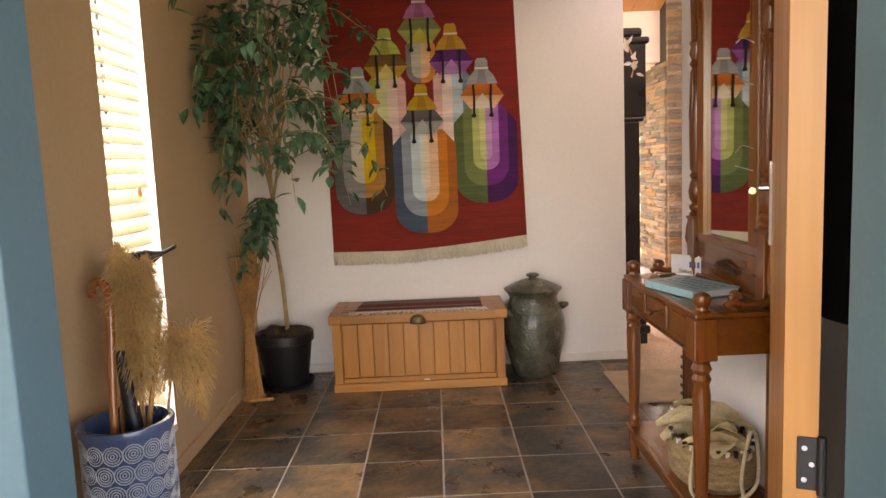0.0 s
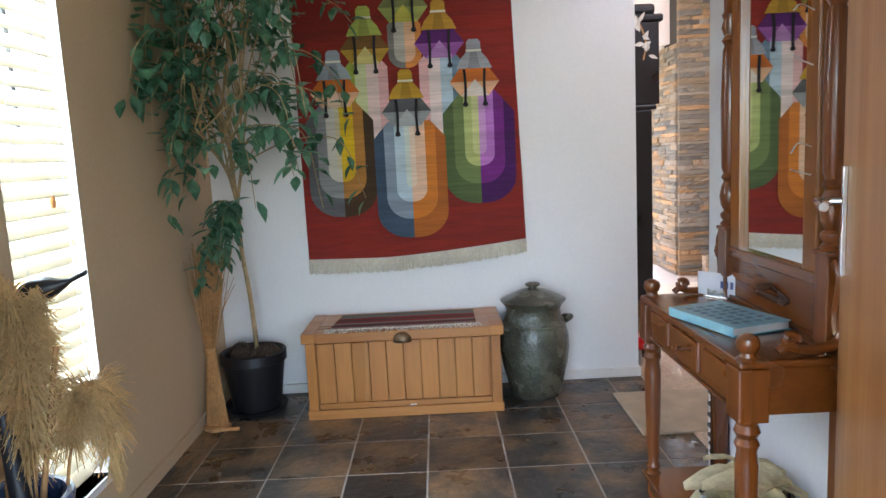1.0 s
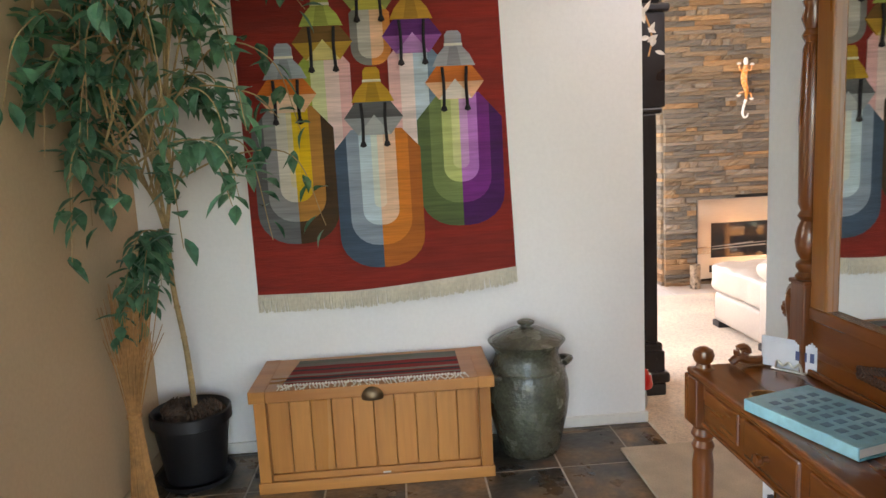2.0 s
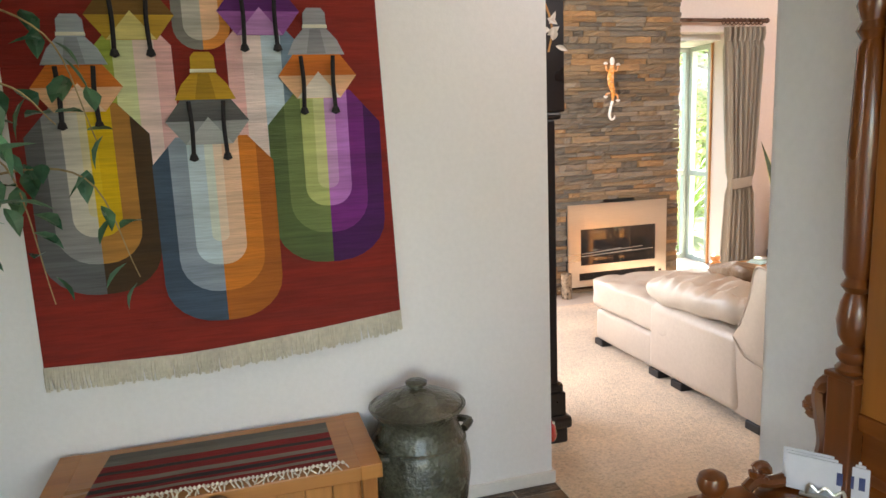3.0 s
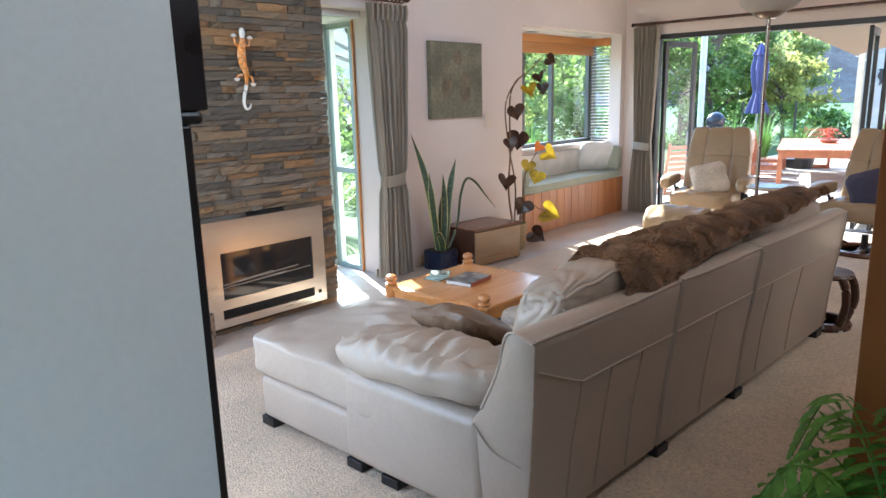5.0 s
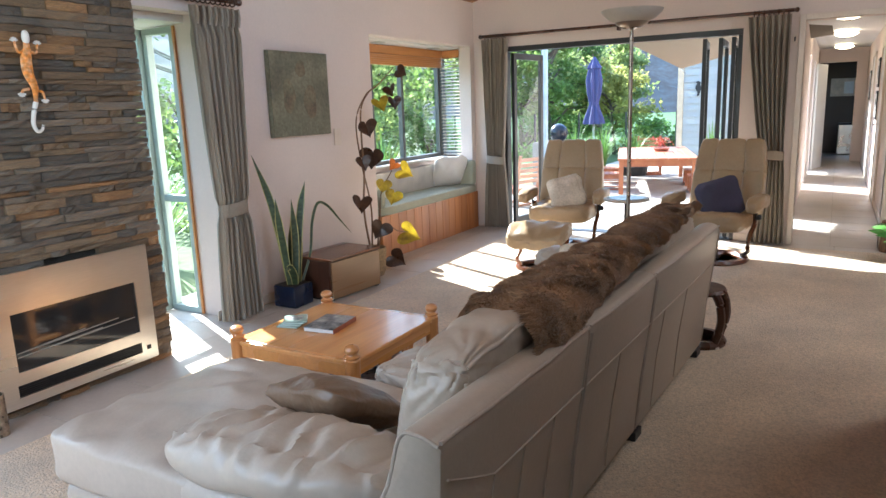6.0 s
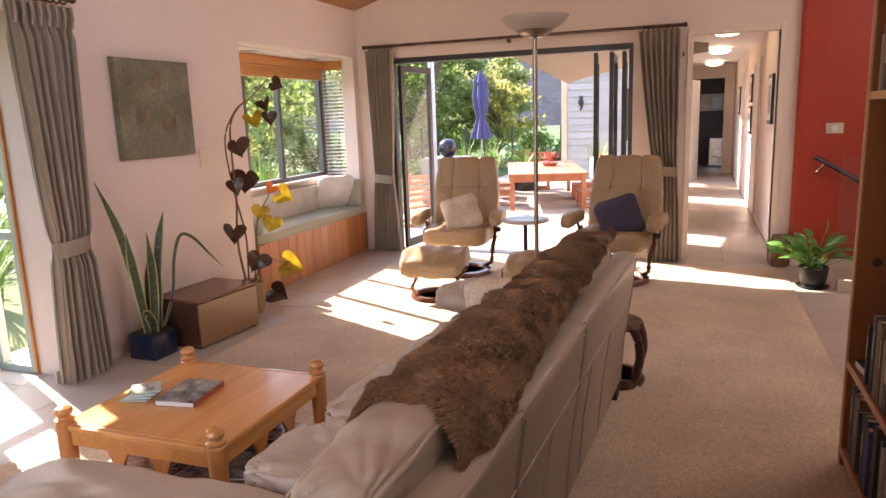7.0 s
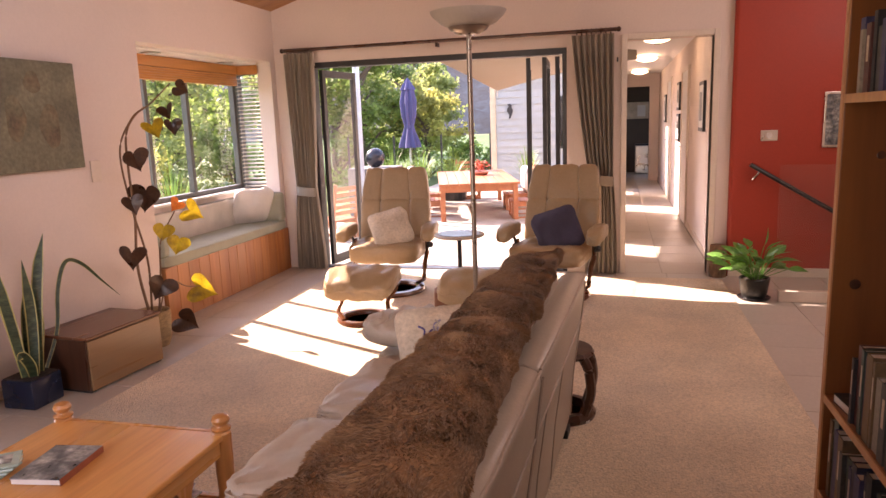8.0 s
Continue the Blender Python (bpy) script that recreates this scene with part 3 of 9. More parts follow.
for a, b, c in stripes:
    bm = bmesh.new()
    n = 24
    lo, hi = [], []
    for i in range(n + 1):
        u = i / n
        x0, x1 = -0.345 + 0.69 * u, -0.315 + 0.66 * u
        za = 0.004 + 0.002 * noise.noise(Vector((u * 6, a * 9, 0)))
        lo.append(bm.verts.new((x0 * (1 - a / 0.3) + x1 * a / 0.3, 0.012 + a, za)))
        hi.append(bm.verts.new((x0 * (1 - b / 0.3) + x1 * b / 0.3, 0.012 + b - 0.0006, 0.004 + 0.002 * noise.noise(Vector((u * 6, b * 9, 0))))))
    for i in range(n):
        bm.faces.new((lo[i], lo[i + 1], hi[i + 1], hi[i]))
    ext = bmesh.ops.extrude_face_region(bm, geom=bm.faces[:])
    for v in [g for g in ext["geom"] if isinstance(g, bmesh.types.BMVert)]:
        v.co.z -= 0.004
    part("stripe", bm, woven(c), runner)
bm = bmesh.new()
for i in range(60):
    x = -0.355 + 0.71 * i / 59
    r = random.Random(i)
    lathe([(0.001, -0.006), (0.007, 0), (0.001, 0.006)], 6, bm, Matrix.Translation((x, 0.006 + r.uniform(-0.004, 0.004), 0.007)))
    tube([(x, 0.006, 0.006), (x + r.uniform(-0.01, 0.01), -0.006, 0.004), (x + r.uniform(-0.016, 0.016), -0.016 - r.random() * 0.010, -0.002)], 0.0026, 4, bm)
part("fringe", bm, mat("knotted_cotton", (0.60, 0.54, 0.44), 0.95, bump=0.3), runner, "knotted cream fringe")

# ---- entry: lidded jar ----
POT = mat("salt_glaze", (0.075, 0.078, 0.055), 0.24, vary=0.5, scale=9, fine=90, bump=0.8, bump_scale=70, second=(0.045, 0.030, 0.018), second_scale=4, coat=0.3)
jar = thing("lidded_jar", "tall green-brown salt-glazed stoneware jar with lid on slate tiles", "jar", (0.533, 3.645, 0))
prof = [(0.001, 0.0), (0.118, 0.0), (0.124, 0.012), (0.140, 0.09), (0.158, 0.17), (0.168, 0.25), (0.166, 0.31), (0.152, 0.37), (0.132, 0.42), (0.128, 0.445), (0.138, 0.468), (0.152, 0.485), (0.158, 0.494), (0.150, 0.498), (0.136, 0.490), (0.13, 0.46)]
bm = lathe(prof, 40)
part("body", bm, POT, jar, smooth=True)
part("lid", lathe([(0.001, 0.486), (0.138, 0.488), (0.146, 0.497), (0.140, 0.504), (0.11, 0.520), (0.07, 0.540), (0.036, 0.549), (0.02, 0.552), (0.019, 0.558), (0.034, 0.565), (0.036, 0.574), (0.024, 0.581), (0.001, 0.583)], 40), POT, jar, smooth=True)
for a in (200, 20):
    h = tube(curve_pts([(0.150, -0.05, 0.375), (0.185, -0.035, 0.385), (0.195, 0, 0.380), (0.185, 0.035, 0.372), (0.150, 0.05, 0.362)], 5), 0.014, 8)
    bmesh.ops.rotate(h, verts=h.verts[:], cent=(0, 0, 0), matrix=Matrix.Rotation(radians(a), 3, "Z"))
    part("lug_handle", h, POT, jar, smooth=True)
jar.scale = (1.02, 1.02, 0.965)
band = lathe([(0.153, 0.366), (0.156, 0.368), (0.156, 0.374), (0.150, 0.378)], 40)
part("incised_band", band, POT, jar, smooth=True)

# ---- entry: potted fig ----
FICUS = mat("fig_leaf", (0.058, 0.165, 0.10), 0.30, vary=0.4, scale=9, fine=30, bump=0.08, second=(0.14, 0.30, 0.15), second_scale=7, second_amount=0.6, translucent=0.3)
BARK = mat("fig_bark", (0.36, 0.25, 0.12), 0.8, vary=0.25, scale=20, fine=90, bump=0.4)
SOIL = mat("soil", (0.035, 0.022, 0.014), 0.95, vary=0.4, fine=80, bump=0.8, bump_scale=60)


def leaf_into(bm, p, d, up, l, w, droop=0.25, fold=0.18):
    """A pointed leaf of ten faces at p along d."""
    d = d.normalized()
    side = d.cross(up)
    if side.length < 1e-4:
        side = d.cross(Vector((1, 0, 0)))
    side.normalize()
    n = side.cross(d).normalized()
    prev = None
    for k, ww in enumerate((0.05, 0.75, 1.0, 0.62, 0.02)):
        t = k / 4
        c = p + d * l * t - n * droop * l * t * t
        e = side * w * 0.5 * ww
        row = [bm.verts.new(c - e + n * fold * w * ww), bm.verts.new(c), bm.verts.new(c + e + n * fold * w * ww)]
        if prev:
            bm.faces.new((prev[0], prev[1], row[1], row[0]))
            bm.faces.new((prev[1], prev[2], row[2], row[1]))
        prev = row


fig = thing("potted_fig", "slender weeping fig in a black plastic pot on slate tiles", "plant", (-0.85, 3.61, 0))
part("pot", lathe([(0.001, 0.014), (0.112, 0.014), (0.116, 0.02), (0.146, 0.245), (0.158, 0.25), (0.158, 0.295), (0.152, 0.300), (0.143, 0.292), (0.136, 0.255)], 36), BLACK, fig, "black plastic pot", smooth=True)
part("saucer", lathe([(0.001, 0.0), (0.135, 0.0), (0.150, 0.022), (0.154, 0.026), (0.148, 0.026), (0.134, 0.012), (0.001, 0.011)], 36), BLACK, fig, "black saucer", smooth=True)
part("soil", lathe([(0.139, 0.25), (0.138, 0.258), (0.001, 0.262)], 24), SOIL, fig, kind="")
rl = random.Random(11)
stem = curve_pts([(0.02, 0.0, 0.25), (0.012, -0.01, 0.55), (-0.005, -0.03, 0.80), (0.0, -0.05, 1.02)], 6)
part("trunk", tube(stem, 0.0125, 8, taper=0.75), BARK, fig, "slender pale trunk")
for z in (0.40, 0.58, 0.74, 0.90):
    p = min(stem, key=lambda q: abs(q.z - z))
    part("bark_ring", lathe([(0.0112, -0.004), (0.0136, 0.0), (0.0112, 0.004)], 10, m=Matrix.Translation(p)), BARK, fig)
trunk_top = []
for tx, ty, tz in ((-0.05, -0.20, 1.62), (0.10, -0.22, 1.52), (-0.06, -0.36, 1.36)):
    pts = curve_pts([stem[-1], stem[-1].lerp(Vector((tx, ty, tz)), 0.4) + Vector((0.02, 0, 0.03)), (tx, ty, tz)], 8)
    part("limb", tube(pts, 0.0085, 7, taper=0.5), BARK, fig, "slender pale limb")
    trunk_top.append(pts)
leaves = bmesh.new()
for k in range(58):
    base = trunk_top[k % 3]
    st = base[rl.randrange(len(base) // 4, len(base))]
    a = rl.uniform(0, 2 * math.pi)
    reach = rl.uniform(0.22, 0.55)
    out = Vector((math.cos(a) * reach * 0.95 + 0.10, math.sin(a) * reach * 0.80 - 0.22, 0))
    if st.x + out.x < -0.17:
        out.x = -0.17 - st.x + rl.uniform(-0.01, 0.02)
    if st.y + out.y > 0.16:
        out.y = 0.16 - st.y
    rise = rl.uniform(0.05, 0.62)
    fall = rl.uniform(0.05, 0.34)
    pts = curve_pts([st, st + out * 0.45 + Vector((0, 0, rise)), st + out * 0.85 + Vector((0, 0, rise * 0.9)), st + out * 1.02 + Vector((0, 0, rise * 0.9 - fall))], 7)
    pts = [p for i, p in enumerate(pts) if i < 3 or p.z > 0.98]
    part("branch", tube(pts, 0.0045, 5, taper=0.3), BARK, fig)
    for i, p in enumerate(pts[5:]):
        for _ in range(2 if i > 3 else 1):
            ang = rl.uniform(0, 2 * math.pi)
            if p.z < (1.0 if p.x > -0.05 else 0.92) or rl.random() < 0.50:
                continue
            d = Vector((math.cos(ang) * 0.7, math.sin(ang) * 0.7, rl.uniform(-1.2, 0.35)))
            leaf_into(leaves, p + Vector((rl.uniform(-.02, .02), rl.uniform(-.02, .02), rl.uniform(-.02, .02))), d, Vector((0, 0, 1)), rl.uniform(0.062, 0.100), rl.uniform(0.036, 0.052), rl.uniform(0.05, 0.35))
for k in range(7):
    st = stem[-1 - k % 3]
    end = Vector((rl.uniform(-0.14, 0.02), rl.uniform(-0.36, -0.12), rl.uniform(0.66, 0.86)))
    pts = curve_pts([st, st.lerp(end, 0.5) + Vector((0, -0.03, 0.10)), end], 8)
    part("branch", tube(pts, 0.0035, 5, taper=0.3), BARK, fig)
    for p in pts[4:]:
        for _ in range(2):
            ang = rl.uniform(0, 2 * math.pi)
            leaf_into(leaves, p, Vector((math.cos(ang) * 0.7, math.sin(ang) * 0.7, rl.uniform(-1.2, 0.1))), Vector((0, 0, 1)), rl.uniform(0.06, 0.095), rl.uniform(0.034, 0.048), 0.2)
part("foliage", leaves, FICUS, fig, "drooping glossy green leaves", kind="stuff")
CONE = mat("pine_cone", (0.07, 0.042, 0.028), 0.8, vary=0.4, scale=30, bump=0.5)


def pine_cone(at, turn, s=1.0):
    c = thing("pine_cone", "brown pine cone lying on the soil of the black pot", "pine cone", at, turn)
    bm = bmesh.new()
    for r in range(9):
        z = -0.05 + 0.0125 * r
        rad = 0.036 * math.sin(math.pi * (r + 1.2) / 10.6)
        m = 9
        for k in range(m):
            a = 2 * math.pi * (k + 0.5 * (r % 2)) / m
            d = Vector((math.cos(a), math.sin(a), 0))
            e = Vector((-math.sin(a), math.cos(a), 0))
            p = d * rad
            q = [p * 0.4 + Vector((0, 0, z)), p + e * 0.011 + Vector((0, 0, z + 0.004)), p * 1.25 + Vector((0, 0, z + 0.012)), p - e * 0.011 + Vector((0, 0, z + 0.004))]
            t = [v + Vector((0, 0, 0.005)) for v in q]
            a1, b1 = [bm.verts.new(v * s) for v in q], [bm.verts.new(v * s) for v in t]
            bm.faces.new(a1[::-1]), bm.faces.new(b1)
            for i in range(4):
                bm.faces.new((a1[i], a1[(i + 1) % 4], b1[(i + 1) % 4], b1[i]))
    bmesh.ops.rotate(bm, verts=bm.verts[:], cent=(0, 0, 0), matrix=Matrix.Rotation(radians(80), 3, "X"))
    part("cone", bm, CONE, c)
    return c


pine_cone((-0.905, 3.560, 0.29), 30)
pine_cone((-0.930, 3.640, 0.29), 100)
pine_cone((-0.790, 3.540, 0.288), -50)
pine_cone((-0.765, 3.620, 0.288), -80)

# ---- entry: broom ----
STRAW = mat("broom_straw", (0.42, 0.21, 0.075), 0.75, vary=0.25, scale=14, fine=60, bump=0.2)
broom = thing("straw_broom", "hand-tied straw broom standing upside down in the corner", "broom", (-0.975, 3.37, 0))
rb = random.Random(3)
bm = bmesh.new()
for k in range(190):
    a, q = rb.uniform(0, 6.283), math.sqrt(rb.random())
    bx, by = math.cos(a) * q, math.sin(a) * q
    top = rb.uniform(0.62, 0.88)
    fan = 0.95 + rb.uniform(-0.3, 0.5)
    tube([(bx * 0.052, by * 0.030, 0.012), (bx * 0.034, by * 0.024, 0.18), (bx * 0.020, by * 0.017, 0.37), (bx * 0.045 * fan + 0.012, by * 0.03 * fan, 0.56), (bx * 0.085 * fan + 0.02, by * 0.045 * fan + 0.01, top)], 0.0032, 4, bm, taper=0.4)
part("straw", bm, STRAW, broom, kind="stuff")
part("tie", lathe([(0.022, 0.36), (0.027, 0.365), (0.027, 0.378), (0.022, 0.383)], 16), STRAW, broom)
part("foot_tie", lathe([(0.05, 0.0), (0.062, 0.006), (0.062, 0.018), (0.05, 0.024)], 18), STRAW, broom)
part("stick", tube([(-0.05, -0.01, 0.012), (0.03, -0.045, 0.011), (0.11, -0.035, 0.011)], 0.009, 7), STRAW, broom)

# ---- entry: patterned stand with sticks and grasses ----
CERAMIC = mat("blue_glaze", (0.055, 0.095, 0.20), 0.28, vary=0.15, scale=6, bump=0.06, coat=0.4)
CERAMIC_LIGHT = mat("pale_glaze", (0.36, 0.40, 0.45), 0.32, vary=0.1, bump=0.05, coat=0.3)
stand = thing("umbrella_stand", "round blue ceramic umbrella stand with pale scroll pattern", "umbrella stand", (-0.88, 1.75, 0))
part("vessel", lathe([(0.001, 0.0), (0.118, 0.0), (0.121, 0.01), (0.1215, 0.462), (0.126, 0.470), (0.129, 0.487), (0.126, 0.495), (0.112, 0.495), (0.108, 0.48), (0.106, 0.05), (0.001, 0.04)], 44), CERAMIC, stand, smooth=True)
for row in range(8):
    for k in range(15):
        a0 = 2 * math.pi * (k + 0.5 * (row % 2)) / 15
        bm = bmesh.new()
        for rr in (0.026, 0.019, 0.012, 0.005):
            pts = []
            for i in range(13):
                th = math.pi * 2 * i / 12
                a = a0 + math.cos(th) * rr / 0.1215
                pts.append((math.cos(a) * 0.1222, math.sin(a) * 0.1222, 0.05 + row * 0.055 + math.sin(th) * rr))
            tube(pts, 0.0019, 4, bm)
        part("scroll", bm, CERAMIC_LIGHT, stand)
CANE = wood("cane_wood", (0.36, 0.12, 0.045), (0.22, 0.06, 0.02), 0.3, axis=2, grain=20, coat=0.3)
cane = thing("walking_cane", "bent brown wooden walking cane in the blue stand", "cane", (-0.88, 1.75, 0))
part("shaft", tube(curve_pts([(0.0, -0.05, 0.06), (-0.02, -0.03, 0.45), (-0.03, 0.03, 0.78), (-0.04, 0.05, 0.845), (-0.065, 0.07, 0.875), (-0.095, 0.085, 0.868), (-0.108, 0.095, 0.83)], 8), 0.0115, 10), CANE, cane, smooth=True)
stick = thing("carved_stick", "dark carved walking stick with a bird-head handle in the blue stand", "walking stick", (-0.88, 1.75, 0))
part("shaft", tube(curve_pts([(-0.03, 0.02, 0.06), (-0.05, 0.12, 0.45), (-0.085, 0.30, 0.89)], 6), 0.011, 9), BLACKWOOD, stick, smooth=True)
hb = bmesh.new()
pts = curve_pts([(-0.12, 0.30, 0.865), (-0.09, 0.305, 0.893), (-0.04, 0.31, 0.908), (0.0, 0.315, 0.918), (0.06, 0.32, 0.945)], 6)
n = len(pts)
rings = []
for i, p in enumerate(pts):
    t = i / (n - 1)
    r = 0.007 + 0.036 * math.sin(math.pi * min(1, t * 1.1 + 0.08)) ** 0.8 * (1 - 0.55 * t)
    rings.append([hb.verts.new(p + Vector((0, math.cos(a) * r, math.sin(a) * r))) for a in (2 * math.pi * k / 12 for k in range(12))])
for a, b in zip(rings, rings[1:]):
    for k in range(12):
        hb.faces.new((a[k], a[(k + 1) % 12], b[(k + 1) % 12], b[k]))
hb.faces.new(rings[0][::-1]), hb.faces.new(rings[-1])
part("handle", hb, BLACKWOOD, stick, "black bird-head handle", smooth=True)
umb = thing("folded_umbrella", "black folded umbrella standing in the blue stand", "umbrella", (-0.88, 1.75, 0))
part("cover", tube(curve_pts([(0.05, 0.0, 0.06), (0.03, 0.01, 0.35), (0.0, 0.03, 0.55), (-0.02, 0.045, 0.68)], 6), 0.028, 12, taper=0.5), mat("umbrella_cloth", (0.012, 0.012, 0.016), 0.5, vary=0.2, fine=30, bump=0.4, bump_scale=25), umb, smooth=True)
PAMPAS = mat("pampas_plume", (0.64, 0.41, 0.175), 0.95, vary=0.2, scale=12, fine=80, bump=0.2, translucent=0.3)


def pampas(at, pts, width, seed):
    g = thing("pampas_grass", "dried beige pampas plume in the blue stand", "dried grass", at)
    line = curve_pts(pts, 8)
    part("stem", tube(line, 0.0045, 6, taper=0.5), STRAW, g)
    r = random.Random(seed)
    bm = bmesh.new()
    m = len(line)
    for k in range(1500):
        t = r.random() ** 0.8
        i = int((0.42 + 0.58 * t) * (m - 1))
        p = line[min(i, m - 1)]
        a = r.uniform(0, 6.283)
        env = math.sin(math.pi * min(1, 0.12 + t * 0.9)) ** 0.7
        d = Vector((math.cos(a), math.sin(a), r.uniform(-0.9, 1.1))) * width * env * r.uniform(0.35, 1.0)
        e = d + Vector((0, 0, -0.035 * r.random()))
        tube([p, p + d * 0.6 + Vector((0, 0, 0.012)), p + e], 0.0021, 3, bm, taper=0.4)
    part("plume", bm, PAMPAS, g, kind="stuff")


pampas((-0.88, 1.75, 0), [(0.02, 0.04, 0.08), (0.03, 0.05, 0.5), (0.02, 0.08, 0.78), (-0.03, 0.10, 0.99)], 0.10, 1)
pampas((-0.88, 1.75, 0), [(-0.02, 0.03, 0.08), (0.0, 0.06, 0.45), (0.01, 0.10, 0.75), (0.05, 0.12, 0.95)], 0.10, 2)
pampas((-0.88, 1.75, 0), [(0.06, 0.05, 0.08), (0.09, 0.06, 0.45), (0.11, 0.10, 0.62), (0.14, 0.15, 0.66), (0.16, 0.17, 0.42)], 0.10, 3)
for k in range(5):
    g = thing("dried_stalk", "dried pale reed stalk in the blue stand", "dried grass", (-0.88, 1.75, 0))
    part("stem", tube(curve_pts([(0.03 * math.cos(k), 0.05 * math.sin(k), 0.08), (0.05 * math.cos(k * 2), 0.05, 0.5), (0.06 * math.cos(k * 2.2) + 0.03, 0.10, 0.72 + 0.03 * k)], 5), 0.006, 6), STRAW, g)


# ---- entry: hall stand with mirror ----
stand2 = thing("hall_stand", "turned walnut hall stand with drawer, shelf and framed mirror", "hall stand", (0, 0, 0))
X0, X1, Y0, Y1 = 0.752, 0.996, 1.777, 2.454
LEG = [(0.020, 0.0), (0.024, 0.02), (0.018, 0.05), (0.026, 0.085), (0.026, 0.12), (0.030, 0.125), (0.030, 0.150), (0.022, 0.158), (0.028, 0.175), (0.020, 0.19), (0.024, 0.22), (0.030, 0.40), (0.032, 0.52), (0.027, 0.555),
       (0.034, 0.572), (0.026, 0.588), (0.036, 0.604), (0.028, 0.622), (0.034, 0.634)]
for y in (Y0, Y1):
    part("leg", lathe([(r * 0.80, z) for r, z in LEG], 28, m=Matrix.Translation((X0, y, 0))), MAHOG, stand2, smooth=True)
    part("corner_block", box(X0 - 0.034, y - 0.034, 0.634, X0 + 0.034, y + 0.034, 0.765, 0.004), MAHOG, stand2)
    part("finial", lathe([(0.030, 0.772), (0.030, 0.780), (0.018, 0.788), (0.016, 0.798), (0.022, 0.806), (0.026, 0.820), (0.022, 0.834), (0.010, 0.842), (0.001, 0.844)], 32, m=Matrix.Translation((X0, y, 0))), MAHOG, stand2, smooth=True)
    part("back_leg", box(X1 - 0.05, y - 0.022, 0.0, X1 - 0.008, y + 0.022, 0.765, 0.004), MAHOG, stand2)
    part("end_apron", box(X0 + 0.034, y - 0.014, 0.645, X1 - 0.05, y + 0.014, 0.762, 0.003), MAHOG_Y, stand2)
part("top", box(X0 - 0.030, Y0 - 0.030, 0.765, X1, Y1 + 0.030, 0.783, 0.006), MAHOG_Y, stand2)
part("front_apron", box(X0 - 0.016, Y0 + 0.034, 0.645, X0 + 0.010, Y1 - 0.034, 0.764, 0.003), MAHOG_Y, stand2)
part("apron_bead", box(X0 - 0.022, Y0 + 0.034, 0.642, X0 + 0.006, Y1 - 0.034, 0.652, 0.004), MAHOG_Y, stand2)
drawer = part("drawer", box(X0 - 0.023, 2.015, 0.662, X0 + 0.0, 2.215, 0.752, 0.006), MAHOG_Y, stand2)
for a, b in ((1.825, 1.985), (2.245, 2.405)):
    part("panel", box(X0 - 0.021, a, 0.668, X0 - 0.01, b, 0.748, 0.005), MAHOG_Y, stand2)
part("knob", lathe([(0.006, 0.0), (0.006, 0.012), (0.013, 0.02), (0.013, 0.028), (0.001, 0.032)], 14, m=Matrix.Translation((X0 - 0.022, 2.115, 0.705)) @ Matrix.Rotation(radians(-90), 4, "Y")), MAHOG, drawer, smooth=True)
part("shelf", box(X0 - 0.03, Y0 - 0.03, 0.127, X1 - 0.005, Y1 + 0.03, 0.148, 0.005), MAHOG_Y, stand2)
part("shelf_rail", box(X0 - 0.022, Y0 + 0.03, 0.095, X0 - 0.002, Y1 - 0.03, 0.127, 0.003), MAHOG_Y, stand2)
# back: panel, mirror frame, posts
part("back_panel", box(X1 - 0.028, Y0 + 0.09, 0.783, X1 - 0.008, Y1 - 0.09, 0.925, 0.003), MAHOG_Y, stand2)
part("back_moulding", box(X1 - 0.040, Y0 + 0.09, 0.783, X1 - 0.028, Y1 - 0.09, 0.800, 0.004), MAHOG_Y, stand2)
part("mirror_rail", box(X1 - 0.040, Y0 + 0.09, 0.925, X1 - 0.008, Y1 - 0.09, 0.958, 0.004), MAHOG_Y, stand2)
part("top_rail", box(X1 - 0.040, Y0 + 0.09, 1.86, X1 - 0.008, Y1 - 0.09, 1.93, 0.006), MAHOG_Y, stand2)
FRAMEWOOD = wood("mirror_frame_wood", (0.30, 0.105, 0.018), (0.19, 0.06, 0.010), 0.28, axis=2, grain=22, coat=0.3)
for y in (1.925, 2.335):
    part("mirror_frame", box(X1 - 0.036, y - 0.030, 0.945, X1 - 0.010, y + 0.030, 1.88, 0.005), FRAMEWOOD, stand2, "golden brown mirror frame")
part("mirror_glass", box(X1 - 0.020, 1.95, 0.955, X1 - 0.016, 2.310, 1.865), MIRROR, stand2, "silvered mirror glass")
